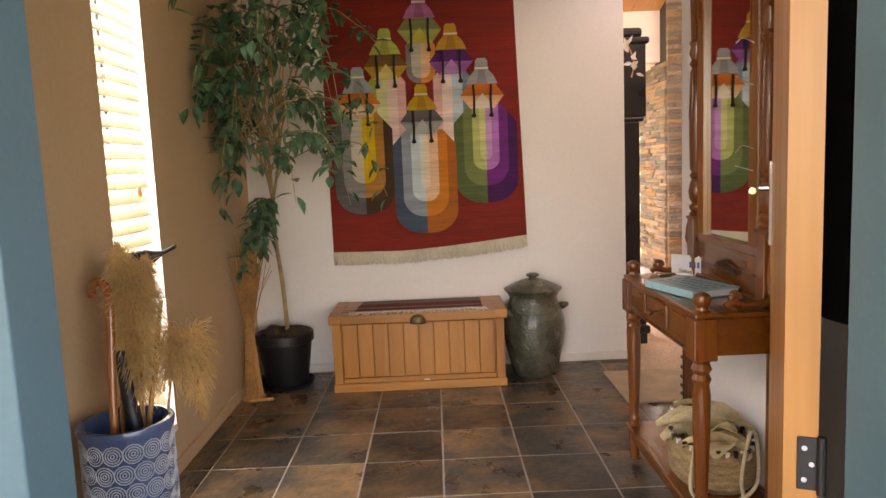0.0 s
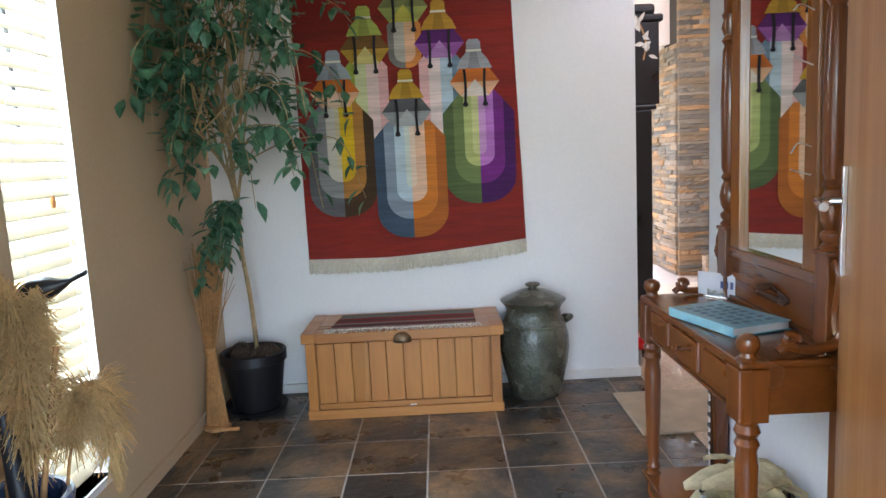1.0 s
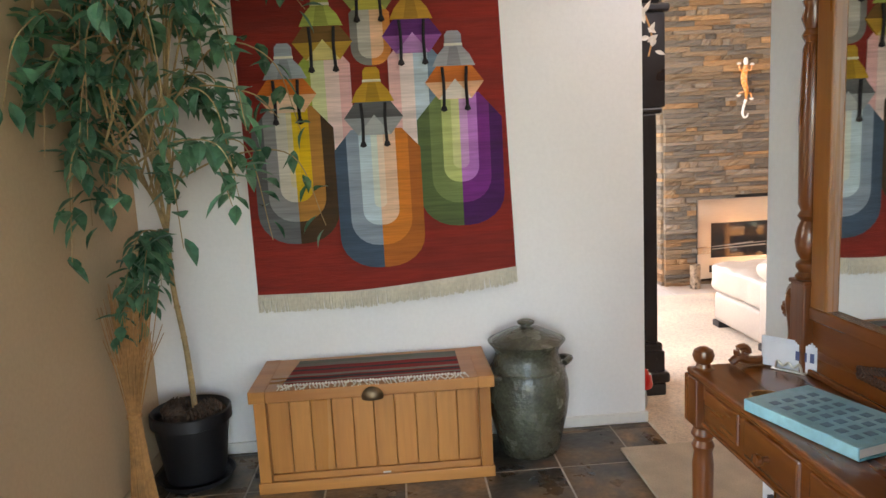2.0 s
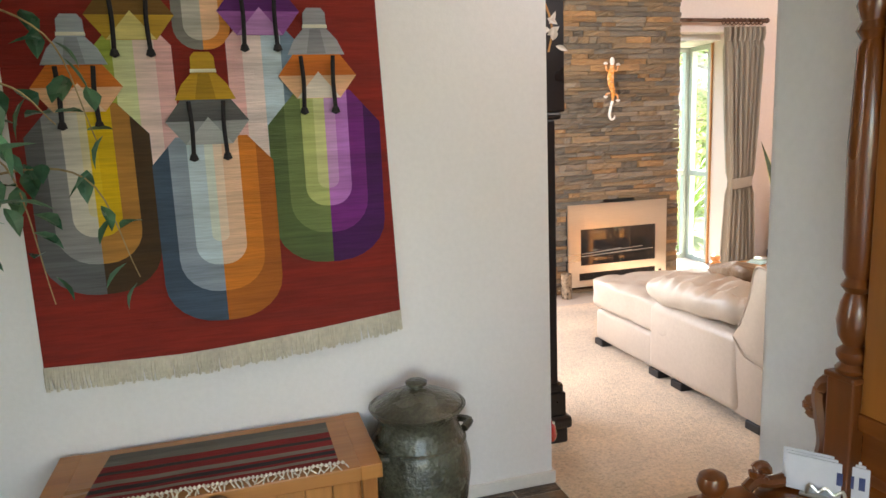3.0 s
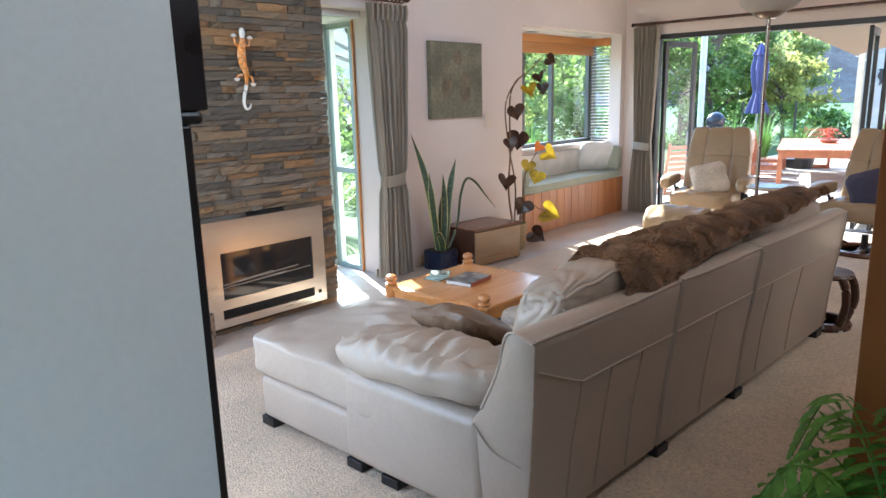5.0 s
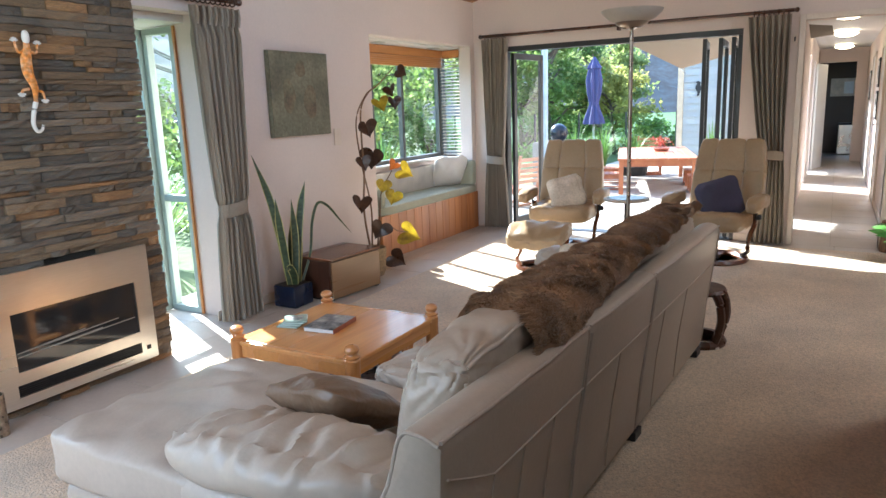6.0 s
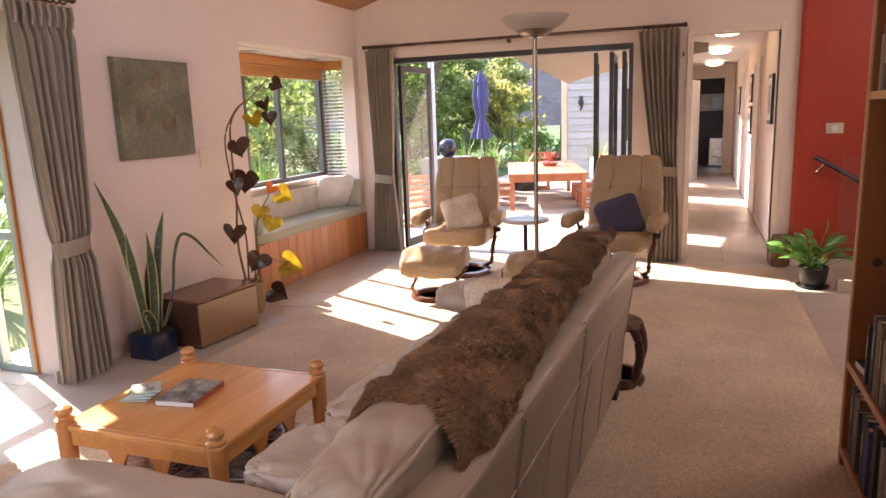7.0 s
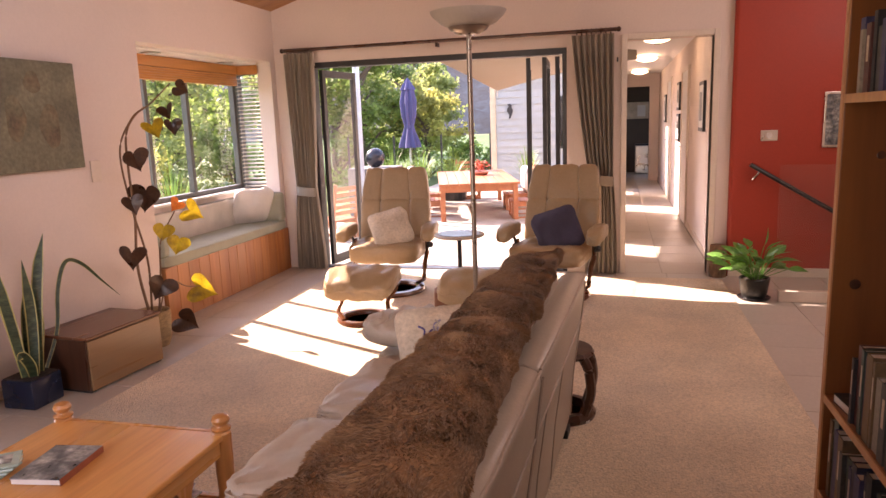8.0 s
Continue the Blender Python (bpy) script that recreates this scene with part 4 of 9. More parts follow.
for y in (Y0 + 0.065, Y1 - 0.064):
    part("post_block", box(X1 - 0.052, y - 0.027, 0.783, X1 - 0.005, y + 0.027, 1.016, 0.004), MAHOG, stand2)
    part("post_cap", box(X1 - 0.056, y - 0.031, 1.010, X1 - 0.003, y + 0.031, 1.022, 0.004), MAHOG, stand2)
    part("turned_post", lathe([(0.023, 1.022), (0.026, 1.030), (0.018, 1.040), (0.025, 1.052), (0.025, 1.062), (0.015, 1.072), (0.024, 1.090), (0.028, 1.118), (0.023, 1.150), (0.016, 1.168), (0.024, 1.180), (0.017, 1.194), (0.023, 1.21), (0.026, 1.42),
                               (0.021, 1.58), (0.016, 1.595), (0.024, 1.61), (0.017, 1.625), (0.025, 1.65), (0.019, 1.675), (0.024, 1.69), (0.018, 1.70), (0.022, 1.88)], 28, m=Matrix.Translation((X1 - 0.028, y, 0))), MAHOG, stand2, smooth=True)
    s = 1 if y > 2.1 else -1
    bracket = curve_pts([(X1 - 0.03, y + s * 0.030, 0.995), (X1 - 0.03, y + s * 0.044, 0.985), (X1 - 0.03, y + s * 0.054, 0.958), (X1 - 0.03, y + s * 0.046, 0.915), (X1 - 0.03, y + s * 0.038, 0.870),
                         (X1 - 0.03, y + s * 0.046, 0.825), (X1 - 0.03, y + s * 0.058, 0.795)], 6)
    part("scroll_bracket", tube(bracket, 0.017, 8), MAHOG, stand2, smooth=True)
    eye = [(X1 - 0.030, y + s * (0.068 + 0.019 * (1 - 0.75 * i / 20) * math.cos(2.9 - 0.52 * i)), 0.926 + 0.019 * (1 - 0.75 * i / 20) * math.sin(2.9 - 0.52 * i)) for i in range(21)]
    part("scroll_eye", tube(eye, 0.011, 8, taper=0.8), MAHOG, stand2, smooth=True)
    ye = y + s * 0.062
    line = curve_pts([(X1 - 0.03, ye, 0.835), (0.945, ye, 0.806), (0.90, ye, 0.797), (0.862, ye, 0.799), (0.838, ye, 0.806), (0.820, ye, 0.794)], 6)
    part("side_scroll", tube(line, 0.013, 8, taper=0.8), MAHOG, stand2, smooth=True)
    eye = [(0.846 + 0.019 * (1 - 0.7 * i / 18) * math.cos(-1.2 + 0.5 * i), ye, 0.822 + 0.019 * (1 - 0.7 * i / 18) * math.sin(-1.2 + 0.5 * i)) for i in range(19)]
    part("scroll_eye", tube(eye, 0.009, 8, taper=0.8), MAHOG, stand2, smooth=True)
# carved spray on the back panel
bm = bmesh.new()
for k in range(15):
    t = (k - 7) / 7
    for s in (-1, 1):
        c = Vector((X1 - 0.030, 2.10 + t * 0.075, 0.862 - 0.010 * abs(t) + s * 0.010 * (1 - abs(t))))
        tube(curve_pts([c, c + Vector((-0.006, 0.012, s * 0.012)), c + Vector((-0.004, 0.020, s * 0.004)), c + Vector((0, 0.014, 0))], 4), 0.005, 6, bm, taper=0.6)
part("carved_spray", bm, DARKWOOD, stand2, "dark carved leaf spray", smooth=True, kind="stuff")
for k, (y, z) in enumerate(((1.925, 1.60), (1.925, 1.47), (1.925, 1.27), (1.925, 1.20))):
    part("coat_wire", tube(curve_pts([(X1 - 0.03, y - 0.0, z), (X1 - 0.08, y - 0.03, z + 0.012), (X1 - 0.12, y - 0.075, z - 0.01 + 0.03 * (k % 2))], 4), 0.0018, 5), CUSHION_WHITE, stand2, "thin white coat wire")
stand2.scale = (1.0, 1.0, 0.925)

book = thing("photo_book", "large pale blue hardback book lying on the hall stand", "book", (0.835, 2.085, 0.726), 16)
PAPER = mat("paper", (0.72, 0.70, 0.66), 0.8, vary=0.05, fine=200, bump=0.1, stretch=(1, 1, 8))
BLUECOVER = mat("blue_cover", (0.24, 0.48, 0.54), 0.35, vary=0.15, scale=10, bump=0.04, second=(0.38, 0.52, 0.55), second_scale=12)
part("back_cover", box(-0.085, -0.13, 0, 0.085, 0.13, 0.003), mat("teal_cover", (0.10, 0.34, 0.42), 0.35, bump=0.04), book)
part("page_block", box(-0.080, -0.126, 0.003, 0.082, 0.126, 0.022, 0.001), PAPER, book)
part("spine", box(-0.0875, -0.13, 0.001, -0.083, 0.13, 0.025, 0.002), mat("cyan_spine", (0.30, 0.58, 0.66), 0.35, bump=0.04), book)
part("front_cover", box(-0.085, -0.13, 0.022, 0.085, 0.13, 0.025), BLUECOVER, book)
COVER_PRINT = mat("cover_print", (0.12, 0.22, 0.30), 0.4, vary=0.3, scale=40, bump=0)
for i in range(7):
    for j in range(4):
        part("cover_tile", box(-0.062 + j * 0.033, -0.105 + i * 0.030, 0.0255, -0.043 + j * 0.033, -0.089 + i * 0.030, 0.0262), COVER_PRINT, book)
rope = thing("cord_coil", "small coil of natural cord beside the blue book", "cord", (0.775, 2.22, 0.728))
part("coil", tube([(0.028 * math.cos(a * 0.5) * (1 + 0.1 * math.sin(a)), 0.022 * math.sin(a * 0.5), 0.004 + 0.002 * (a / 6)) for a in range(0, 38)], 0.0035, 5), STRAW, rope)
cards = thing("letter_holder", "pewter letter holder with white cards on the hall stand", "letter holder", (0.936, 2.395, 0.725), 37)
part("holder", tube(curve_pts([(-0.01, -0.03, 0.003), (-0.012, -0.025, 0.022), (-0.012, -0.012, 0.012), (-0.012, 0.0, 0.022), (-0.012, 0.012, 0.012), (-0.012, 0.025, 0.022), (-0.01, 0.03, 0.003)], 4), 0.003, 6), STEEL, cards)
part("holder_base", box(-0.015, -0.04, 0.0, 0.012, 0.04, 0.004, 0.001), STEEL, cards)
CARD = mat("white_card", (0.70, 0.70, 0.74), 0.6, vary=0.03, bump=0.02)
for k in range(3):
    part("card", box(-0.006 + 0.005 * k, -0.075 + 0.006 * k, 0.005, -0.004 + 0.005 * k, 0.062 + 0.004 * k, 0.068 + 0.003 * k), CARD, cards)
for k in range(3):
    part("print_bar", box(-0.0075, -0.055 + k * 0.016, 0.030, -0.0065, -0.046 + k * 0.016, 0.052), mat("ink_blue", (0.06, 0.08, 0.2), 0.6, bump=0) if k == 0 else MATS["ink_blue"], cards)

# basket with dried husks on the lower shelf
BASKET = mat("basket_weave", (0.36, 0.25, 0.13), 0.9, vary=0.3, scale=25, fine=120, bump=0.8, bump_scale=90, stretch=(1, 1, 3))
basket = thing("woven_basket", "woven flax basket with dark laced rim on the lower shelf", "basket", (0.865, 1.99, 0.138), 0)
bm = lathe([(0.001, 0.0), (0.11, 0.0), (0.128, 0.03), (0.13, 0.10), (0.122, 0.17), (0.115, 0.175), (0.118, 0.10), (0.10, 0.02), (0.001, 0.012)], 28)
for v in bm.verts:
    v.co.y *= 1.30
    v.co.z *= 0.78
part("weave", bm, BASKET, basket, smooth=True)
for k in range(30):
    a = 2 * math.pi * k / 30
    part("lacing", box(-0.007, -0.005, 0.122, 0.007, 0.005, 0.143, 0.002) if k % 2 else box(-0.007, -0.004, 0.124, 0.007, 0.004, 0.141, 0.002), BLACK if k % 2 else CUSHION_WHITE, basket, loc=(0.118 * math.cos(a), 0.155 * math.sin(a), 0))
part("cord_handle", tube(curve_pts([(-0.10, -0.13, 0.16), (-0.125, -0.16, 0.04), (-0.09, -0.17, 0.0), (0.0, -0.175, -0.004), (0.07, -0.17, 0.05), (0.09, -0.12, 0.17), (0.05, -0.16, 0.19), (0.02, -0.18, 0.08), (0.03, -0.17, 0.01)], 6), 0.006, 7), mat("flax_cord", (0.55, 0.45, 0.30), 0.9, vary=0.15, fine=150, bump=0.5), basket, "pale plaited cord")
HUSK = mat("dry_husk", (0.74, 0.61, 0.36), 0.7, vary=0.2, scale=10, fine=60, bump=0.25, stretch=(1, 1, 1), translucent=0.2)
rh = random.Random(8)
for k in range(16):
    h = thing("dried_husk", "curled dry cream corn husk in the flax basket", "husk", (0.855 + rh.uniform(-0.06, 0.05), 2.00 + rh.uniform(-0.12, 0.11), 0.138 + rh.uniform(0.10, 0.18)), rh.uniform(0, 360), "husks in the basket")
    bm = bmesh.new()
    rows = []
    w, l = rh.uniform(0.022, 0.045), rh.uniform(0.14, 0.22)
    tw = rh.uniform(-1.3, 1.3)
    for i in range(9):
        t = i / 8
        ww = w * math.sin(math.pi * (0.12 + 0.86 * t)) ** 0.7
        row = []
        for j in range(5):
            u = (j - 2) / 2
            ang = tw * t
            y = u * ww
            row.append(bm.verts.new(((t - 0.5) * l, y * math.cos(ang), 0.03 * math.sin(math.pi * t) + y * math.sin(ang) + 0.012 * u * u + rh.uniform(-0.003, 0.003))))
        rows.append(row)
    for a, b in zip(rows, rows[1:]):
        for j in range(4):
            bm.faces.new((a[j], a[j + 1], b[j + 1], b[j]))
    part("husk", bm, HUSK, h, smooth=True)
ribbon = thing("plaited_strap", "grey patterned plaited strap hanging behind the hall stand", "strap", (0.975, 2.50, 0))
pl = curve_pts([(0.0, 0.02, 0.60), (0.0, 0.01, 0.4), (-0.005, 0.0, 0.25), (0.0, -0.02, 0.14)], 8)
part("strap", tube(pl, 0.014, 6, flat=0.35), mat("strap_weave", (0.34, 0.34, 0.30), 0.9, vary=0.3, fine=100, bump=0.5), ribbon)
for i, p in enumerate(pl[1:-1:2]):
    part("dark_bar", box(p.x - 0.018, p.y - 0.013, p.z - 0.005, p.x - 0.004, p.y + 0.013, p.z + 0.005), BLACK, ribbon)

# ---- entry: front door, frame, slit window ----
frame1 = thing("door_frame", "blue-grey painted front door frame", "door frame", kind="structure")
for a, b in ((-0.664, -0.618), (0.70, 0.747)):
    part("jamb", box(a, 0.87, 0.0, b, 1.004, 2.12, 0.004), BLUEFRAME, frame1)
    part("architrave", box(a - 0.07 if a < 0 else b, 0.88, 0.0, a if a < 0 else b + 0.08, 0.90, 2.2, 0.004), BLUEFRAME, frame1)
part("head", box(-0.618, 0.87, 2.06, 0.70, 1.004, 2.12, 0.004), BLUEFRAME, frame1)
part("sill", box(-0.618, 0.87, -0.01, 0.70, 1.004, 0.006, 0.003), ALU, frame1)
ang = 66.0
door = thing("front_door", "varnished timber front door standing open with a steel lever handle", "door", (0.636, 1.085, 0.01), ang)
L = 0.71
part("leaf", box(0.0, -0.056, 0.0, L, 0.0, 2.04, 0.003), DOORWOOD, door)
part("door_edge", box(-0.002, -0.0565, 0.002, 0.004, 0.0005, 2.038), DOORWOOD, door)
for s in (1, -1):
    y = 0.0 if s > 0 else -0.056
    yo = 0.010 * s
    hd = part("handle_plate", box(L - 0.085, min(y, y + yo), 0.91, L - 0.055, max(y, y + yo), 1.13, 0.002), CHROME, door, "satin steel plate")
    part("lever", tube(curve_pts([(L - 0.07, y, 1.06), (L - 0.07, y + 0.045 * s, 1.06), (L - 0.10, y + 0.052 * s, 1.06), (L - 0.18, y + 0.050 * s, 1.058)], 6), 0.009, 10), CHROME, hd, smooth=True)
for z in (0.20, 0.535, 1.80):
    hg = part("hinge", box(-0.006, -0.060, z, 0.012, -0.022, z + 0.10, 0.002), BLACK, door, "black steel butt hinge")
    part("knuckle", lathe([(0.008, z - 0.004), (0.008, z + 0.104)], 12, m=Matrix.Translation((-0.010, -0.062, 0))), BLACK, hg)
    for k in range(3):
        part("screw", lathe([(0.005, 0), (0.005, 0.002)], 10, m=Matrix.Translation((-0.006, -0.034 - 0.012 * (k % 2), z + 0.02 + 0.03 * k)) @ Matrix.Rotation(radians(-90), 4, "Y")), CHROME, hg)
coat = thing("hanging_coat", "black coat hanging on the white entry wall by the door", "coat", (0.965, 1.36, 0))
bm = bmesh.new()
rows = []
for j in range(14):
    z = 0.78 + (1.95 - 0.78) * j / 13
    wd = 0.17 - 0.05 * (j / 13) - (0.07 if j > 11 else 0)
    rows.append([bm.verts.new(((0.042 if math.cos(a) > 0 else 0.07) * math.cos(a) * (1 + 0.15 * math.sin(3 * a)), wd * math.sin(a), z)) for a in (2 * math.pi * k / 24 for k in range(24))])
for a, b in zip(rows, rows[1:]):
    for k in range(24):
        bm.faces.new((a[k], a[(k + 1) % 24], b[(k + 1) % 24], b[k]))
bm.faces.new(rows[0][::-1]), bm.faces.new(rows[-1])
part("cloth", bm, mat("black_cloth", (0.010, 0.010, 0.011), 0.9, vary=0.2, fine=150, bump=0.3), coat, smooth=True)

win1 = thing("window_1", "tall slit window with cream slatted blind", "window", kind="structure")
part("window_frame", box(-1.235, 2.14, 0.2, -1.205, 2.165, 2.25), ALU, win1)
part("window_frame", box(-1.235, 2.50, 0.2, -1.205, 2.525, 2.25), ALU, win1)
part("window_sill", box(-1.245, 2.14, 0.17, -1.045, 2.525, 0.2, 0.004), WHITE, win1)
pane = part("pane", box(-1.222, 2.165, 0.2, -1.218, 2.50, 2.25), GLASS, win1)
pane.visible_shadow = False
part("reveal", box(-1.205, 2.5235, 0.2, -1.05, 2.5275, 2.25), WHITE, win1, "white painted reveal")
part("reveal", box(-1.205, 2.1375, 0.2, -1.05, 2.1415, 2.25), WHITE, win1, "white painted reveal")
SLAT = mat("blind_slat", (0.74, 0.66, 0.50), 0.5, vary=0.04, bump=0.03, translucent=0.22)
blind = thing("slatted_blind", "cream slatted blind hanging in the slit window", "blind", (-1.088, 2.332, 0))
sl = bmesh.new()
rows = [[sl.verts.new((0.020 * math.cos(a) * s, y, 0.008 * math.sin(a) - 0.025 * s * math.cos(a))) for s, a in ((-1, 0.2), (-0.5, 0.9), (0, 1.57), (0.5, 0.9), (1, 0.2))] for y in (-0.184, 0.184)]
for i in range(4):
    sl.faces.new((rows[0][i], rows[0][i + 1], rows[1][i + 1], rows[1][i]))
ext = bmesh.ops.extrude_face_region(sl, geom=sl.faces[:])
for v in [g for g in ext["geom"] if isinstance(g, bmesh.types.BMVert)]:
    v.co.z -= 0.0025
first = part("slat", sl, SLAT, blind, loc=(0, 0, 0.26))
for k in range(1, 37):
    o = first.copy()
    scene.collection.objects.link(o)
    o.location = (0, 0, 0.26 + 0.0525 * k)
for y in (-0.12, 0.12):
    part("ladder_cord", tube([(0.034, y, 0.24), (0.034, y, 2.2)], 0.0015, 4), WHITE, blind)
part("cord_toggle", lathe([(0.006, 0), (0.009, 0.02), (0.005, 0.035)], 10, m=Matrix.Translation((0.05, 0.02, 1.10))), BLINDWOOD, blind, "small wooden cord toggle")
part("pull_cord", tube([(0.05, 0.02, 1.13), (0.05, 0.02, 2.2)], 0.0012, 4), WHITE, blind)

# skirting boards of the entry
SKIRT = mat("skirting_paint", (0.70, 0.66, 0.61), 0.5, vary=0.04, bump=0.03)
setting("baseboard", box(-1.05, 3.808, 0.0, 1.112, 3.82, 0.05, 0.003), SKIRT, "white skirting board")
setting("baseboard", box(1.10, 3.82, 0.0, 1.112, 3.93, 0.05, 0.003), SKIRT, "white skirting board")
setting("baseboard", box(-1.05, 1.06, 0.0, -1.038, 3.806, 0.06, 0.003), TANWALL, "tan skirting board")
setting("baseboard", box(0.983, 1.06, 0.0, 0.995, 2.60, 0.05, 0.003), SKIRT, "white skirting board")
door_mat = solid("door_mat", box(0.895, 3.05, 0.0, 1.56, 3.55, 0.014, 0.005), MATFIBRE, "beige fibre door mat lying over slate and carpet", "door mat")
for v in door_mat.data.vertices:
    if v.co.z > 0.003:
        v.co.z += 0.002 * noise.noise(v.co * 8)

# slate tiles, each a piece
entry_floor = setting("floor_entry", box(-1.05, 1.05, -0.011, 1.12, 3.82, -0.0025), GROUT, "grey grout between slate tiles")
P = 0.31
rt = random.Random(2)


def slate_mesh(seed):
    r = random.Random(seed)
    bm = bmesh.new()
    n = 5
    h = P / 2 - 0.004
    g = [[bm.verts.new((-h + 2 * h * i / n, -h + 2 * h * j / n, 0.0 + (r.uniform(-0.0012, 0.0012) if 0 < i < n and 0 < j < n else -0.001))) for i in range(n + 1)] for j in range(n + 1)]
    for j in range(n):
        for i in range(n):
            bm.faces.new((g[j][i], g[j][i + 1], g[j + 1][i + 1], g[j + 1][i]))
    rim = [*g[0], *[g[j][n] for j in range(1, n + 1)], *[g[n][i] for i in range(n - 1, -1, -1)], *[g[j][0] for j in range(n - 1, 0, -1)]]
    low = [bm.verts.new(v.co * 1.004 + Vector((0, 0, -0.008))) for v in rim]
    for i in range(len(rim)):
        j = (i + 1) % len(rim)
        bm.faces.new((rim[j], rim[i], low[i], low[j]))
    me = bpy.data.meshes.new("slate_tile")
    bm.to_mesh(me)
    bm.free()
    me.materials.append(SLATE)
    return me


meshes = [slate_mesh(k) for k in range(6)]
for i in range(-4, 4):
    for j in range(-7, 3):
        x0, x1, y0, y1 = P * i, P * (i + 1), 3.137 + P * j, 3.137 + P * (j + 1)
        cx0, cx1, cy0, cy1 = max(x0, -1.05), min(x1, 1.12), max(y0, 1.05), min(y1, 3.82)
        if cx1 - cx0 < 0.03 or cy1 - cy0 < 0.03:
            continue
        o = new("slate_tile", meshes[rt.randrange(6)])
        o.parent = entry_floor
        o.location = ((cx0 + cx1) / 2, (cy0 + cy1) / 2, rt.uniform(-0.0008, 0.0008))
        turn = rt.choice((0, 90, 180, 270)) if cx1 - cx0 > P - 0.01 and cy1 - cy0 > P - 0.01 else 0
        o.rotation_euler = (0, 0, radians(turn))
        o.scale = ((cx1 - cx0) / P, (cy1 - cy0) / P, 1)

for ob in scene.objects:
    if ob not in built_before and ob.parent is None:
        ob.location += ENTRY_AT


# ---- living room: bays and windows ----
def bay_window(name, x0, x1, y_back, sill, head, mullions, side_right, label, alu, transom=None, side_y0=None):
    """Glazed back of a bay, and its glazed return on the far side."""
    w = thing(name, label, "window", kind="structure")
    fr = 0.045
    for z in (sill, head - fr):
        part("window_frame", box(x0, y_back - 0.03, z, x1, y_back + 0.03, z + fr, 0.003), alu, w)
    for x in (x0, *mullions, x1 - fr):
        part("mullion", box(x, y_back - 0.028, sill + fr, x + fr, y_back + 0.028, head - fr, 0.003), alu, w)
    if transom:
        part("transom", box(x0 + fr, y_back - 0.027, transom, x1 - fr, y_back + 0.027, transom + 0.05, 0.003), alu, w)
    p = part("pane", box(x0 + fr, y_back - 0.003, sill + fr, x1 - fr, y_back + 0.003, head - fr), GLASS, w)
    p.visible_shadow = False
    if side_right:
        ya = side_y0
        for z in (sill, head - fr):
            part("side_frame", box(x1 - 0.01, ya, z, x1 + 0.05, y_back - 0.03, z + fr, 0.003), alu, w)
        for y in (ya, y_back - 0.075):
            part("side_mullion", box(x1 - 0.008, y, sill + fr, x1 + 0.048, y + fr, head - fr, 0.003), alu, w)
        if transom:
            part("side_transom", box(x1 - 0.007, ya + fr, transom, x1 + 0.047, y_back - 0.075, transom + 0.05, 0.003), alu, w)
        p = part("side_pane", box(x1 + 0.018, ya + fr, sill + fr, x1 + 0.024, y_back - 0.075, head - fr), GLASS, w)
        p.visible_shadow = False
    return w


# fireplace bays, left and right of the chimney
bay_window("window_2", 3.40, 4.36, 7.52, 0.0, 2.05, (3.72,), True, "floor-length corner window beside the stone chimney", ALU_GREEN, 0.83, 7.17)
bay_window("window_3", 1.6, 2.50, 7.52, 0.0, 2.05, (2.05,), False, "floor-length window beside the stone chimney", ALU_GREEN, 0.83)
setting("wall_bay", box(4.36, 7.06, -0.05, 4.48, 7.17, 2.08), WALL, "plastered return of the window bay")
setting("wall_bay", box(1.45, 7.06, -0.05, 1.6, 7.56, 2.08), WALL, "plastered return of the window bay")
setting("wall_bay", box(1.45, 7.062, 2.06, 4.56, 7.62, 2.16), WHITE, "white soffit over the window bay")
setting("trim_bay", box(4.345, 7.150, 0.0, 4.38, 7.172, 2.05, 0.003), BLINDWOOD, "narrow varnished timber window trim")
# window-seat bay
bay_window("window_4", 6.315, 8.40, 7.39, 0.85, 2.08, (6.95, 7.53), True, "bay window over the window seat", ALU_GREY, None, 7.02)
setting("wall_bay", box(6.19, 7.062, -0.05, 6.313, 7.47, 2.11), WALL, "plastered return of the window-seat bay")
setting("wall_bay", box(6.315, 7.35, -0.05, 8.45, 7.47, 0.847), WALL, "plastered wall below the bay window")
setting("wall_bay", box(8.392, 7.062, -0.05, 8.45, 7.348, 0.847), WALL, "plastered wall below the bay side window")
setting("wall_bay", box(6.19, 7.064, 2.092, 8.6, 7.51, 2.19), WHITE, "white soffit over the window seat")
setting("sill_1", box(6.315, 7.28, 0.83, 8.39, 7.358, 0.853, 0.004), WHITE, "white window sill")

DISC = mat("light_ring", (0.55, 0.53, 0.50), 0.4, metal=0.6, vary=0.04, bump=0)
for x, y in ((3.95, 7.12), (6.85, 7.18), (7.95, 7.18)):
    d = thing("downlight", "recessed round downlight in the white soffit", "downlight", (x, y, 2.092 if x > 5 else 2.062), 0, "downlights")
    part("ring", lathe([(0.05, 0.0), (0.075, -0.004), (0.078, -0.010), (0.062, -0.014), (0.05, -0.006)], 24), DISC, d)
    part("lens", lathe([(0.05, -0.004), (0.03, -0.007), (0.001, -0.008)], 24), WHITE, d)

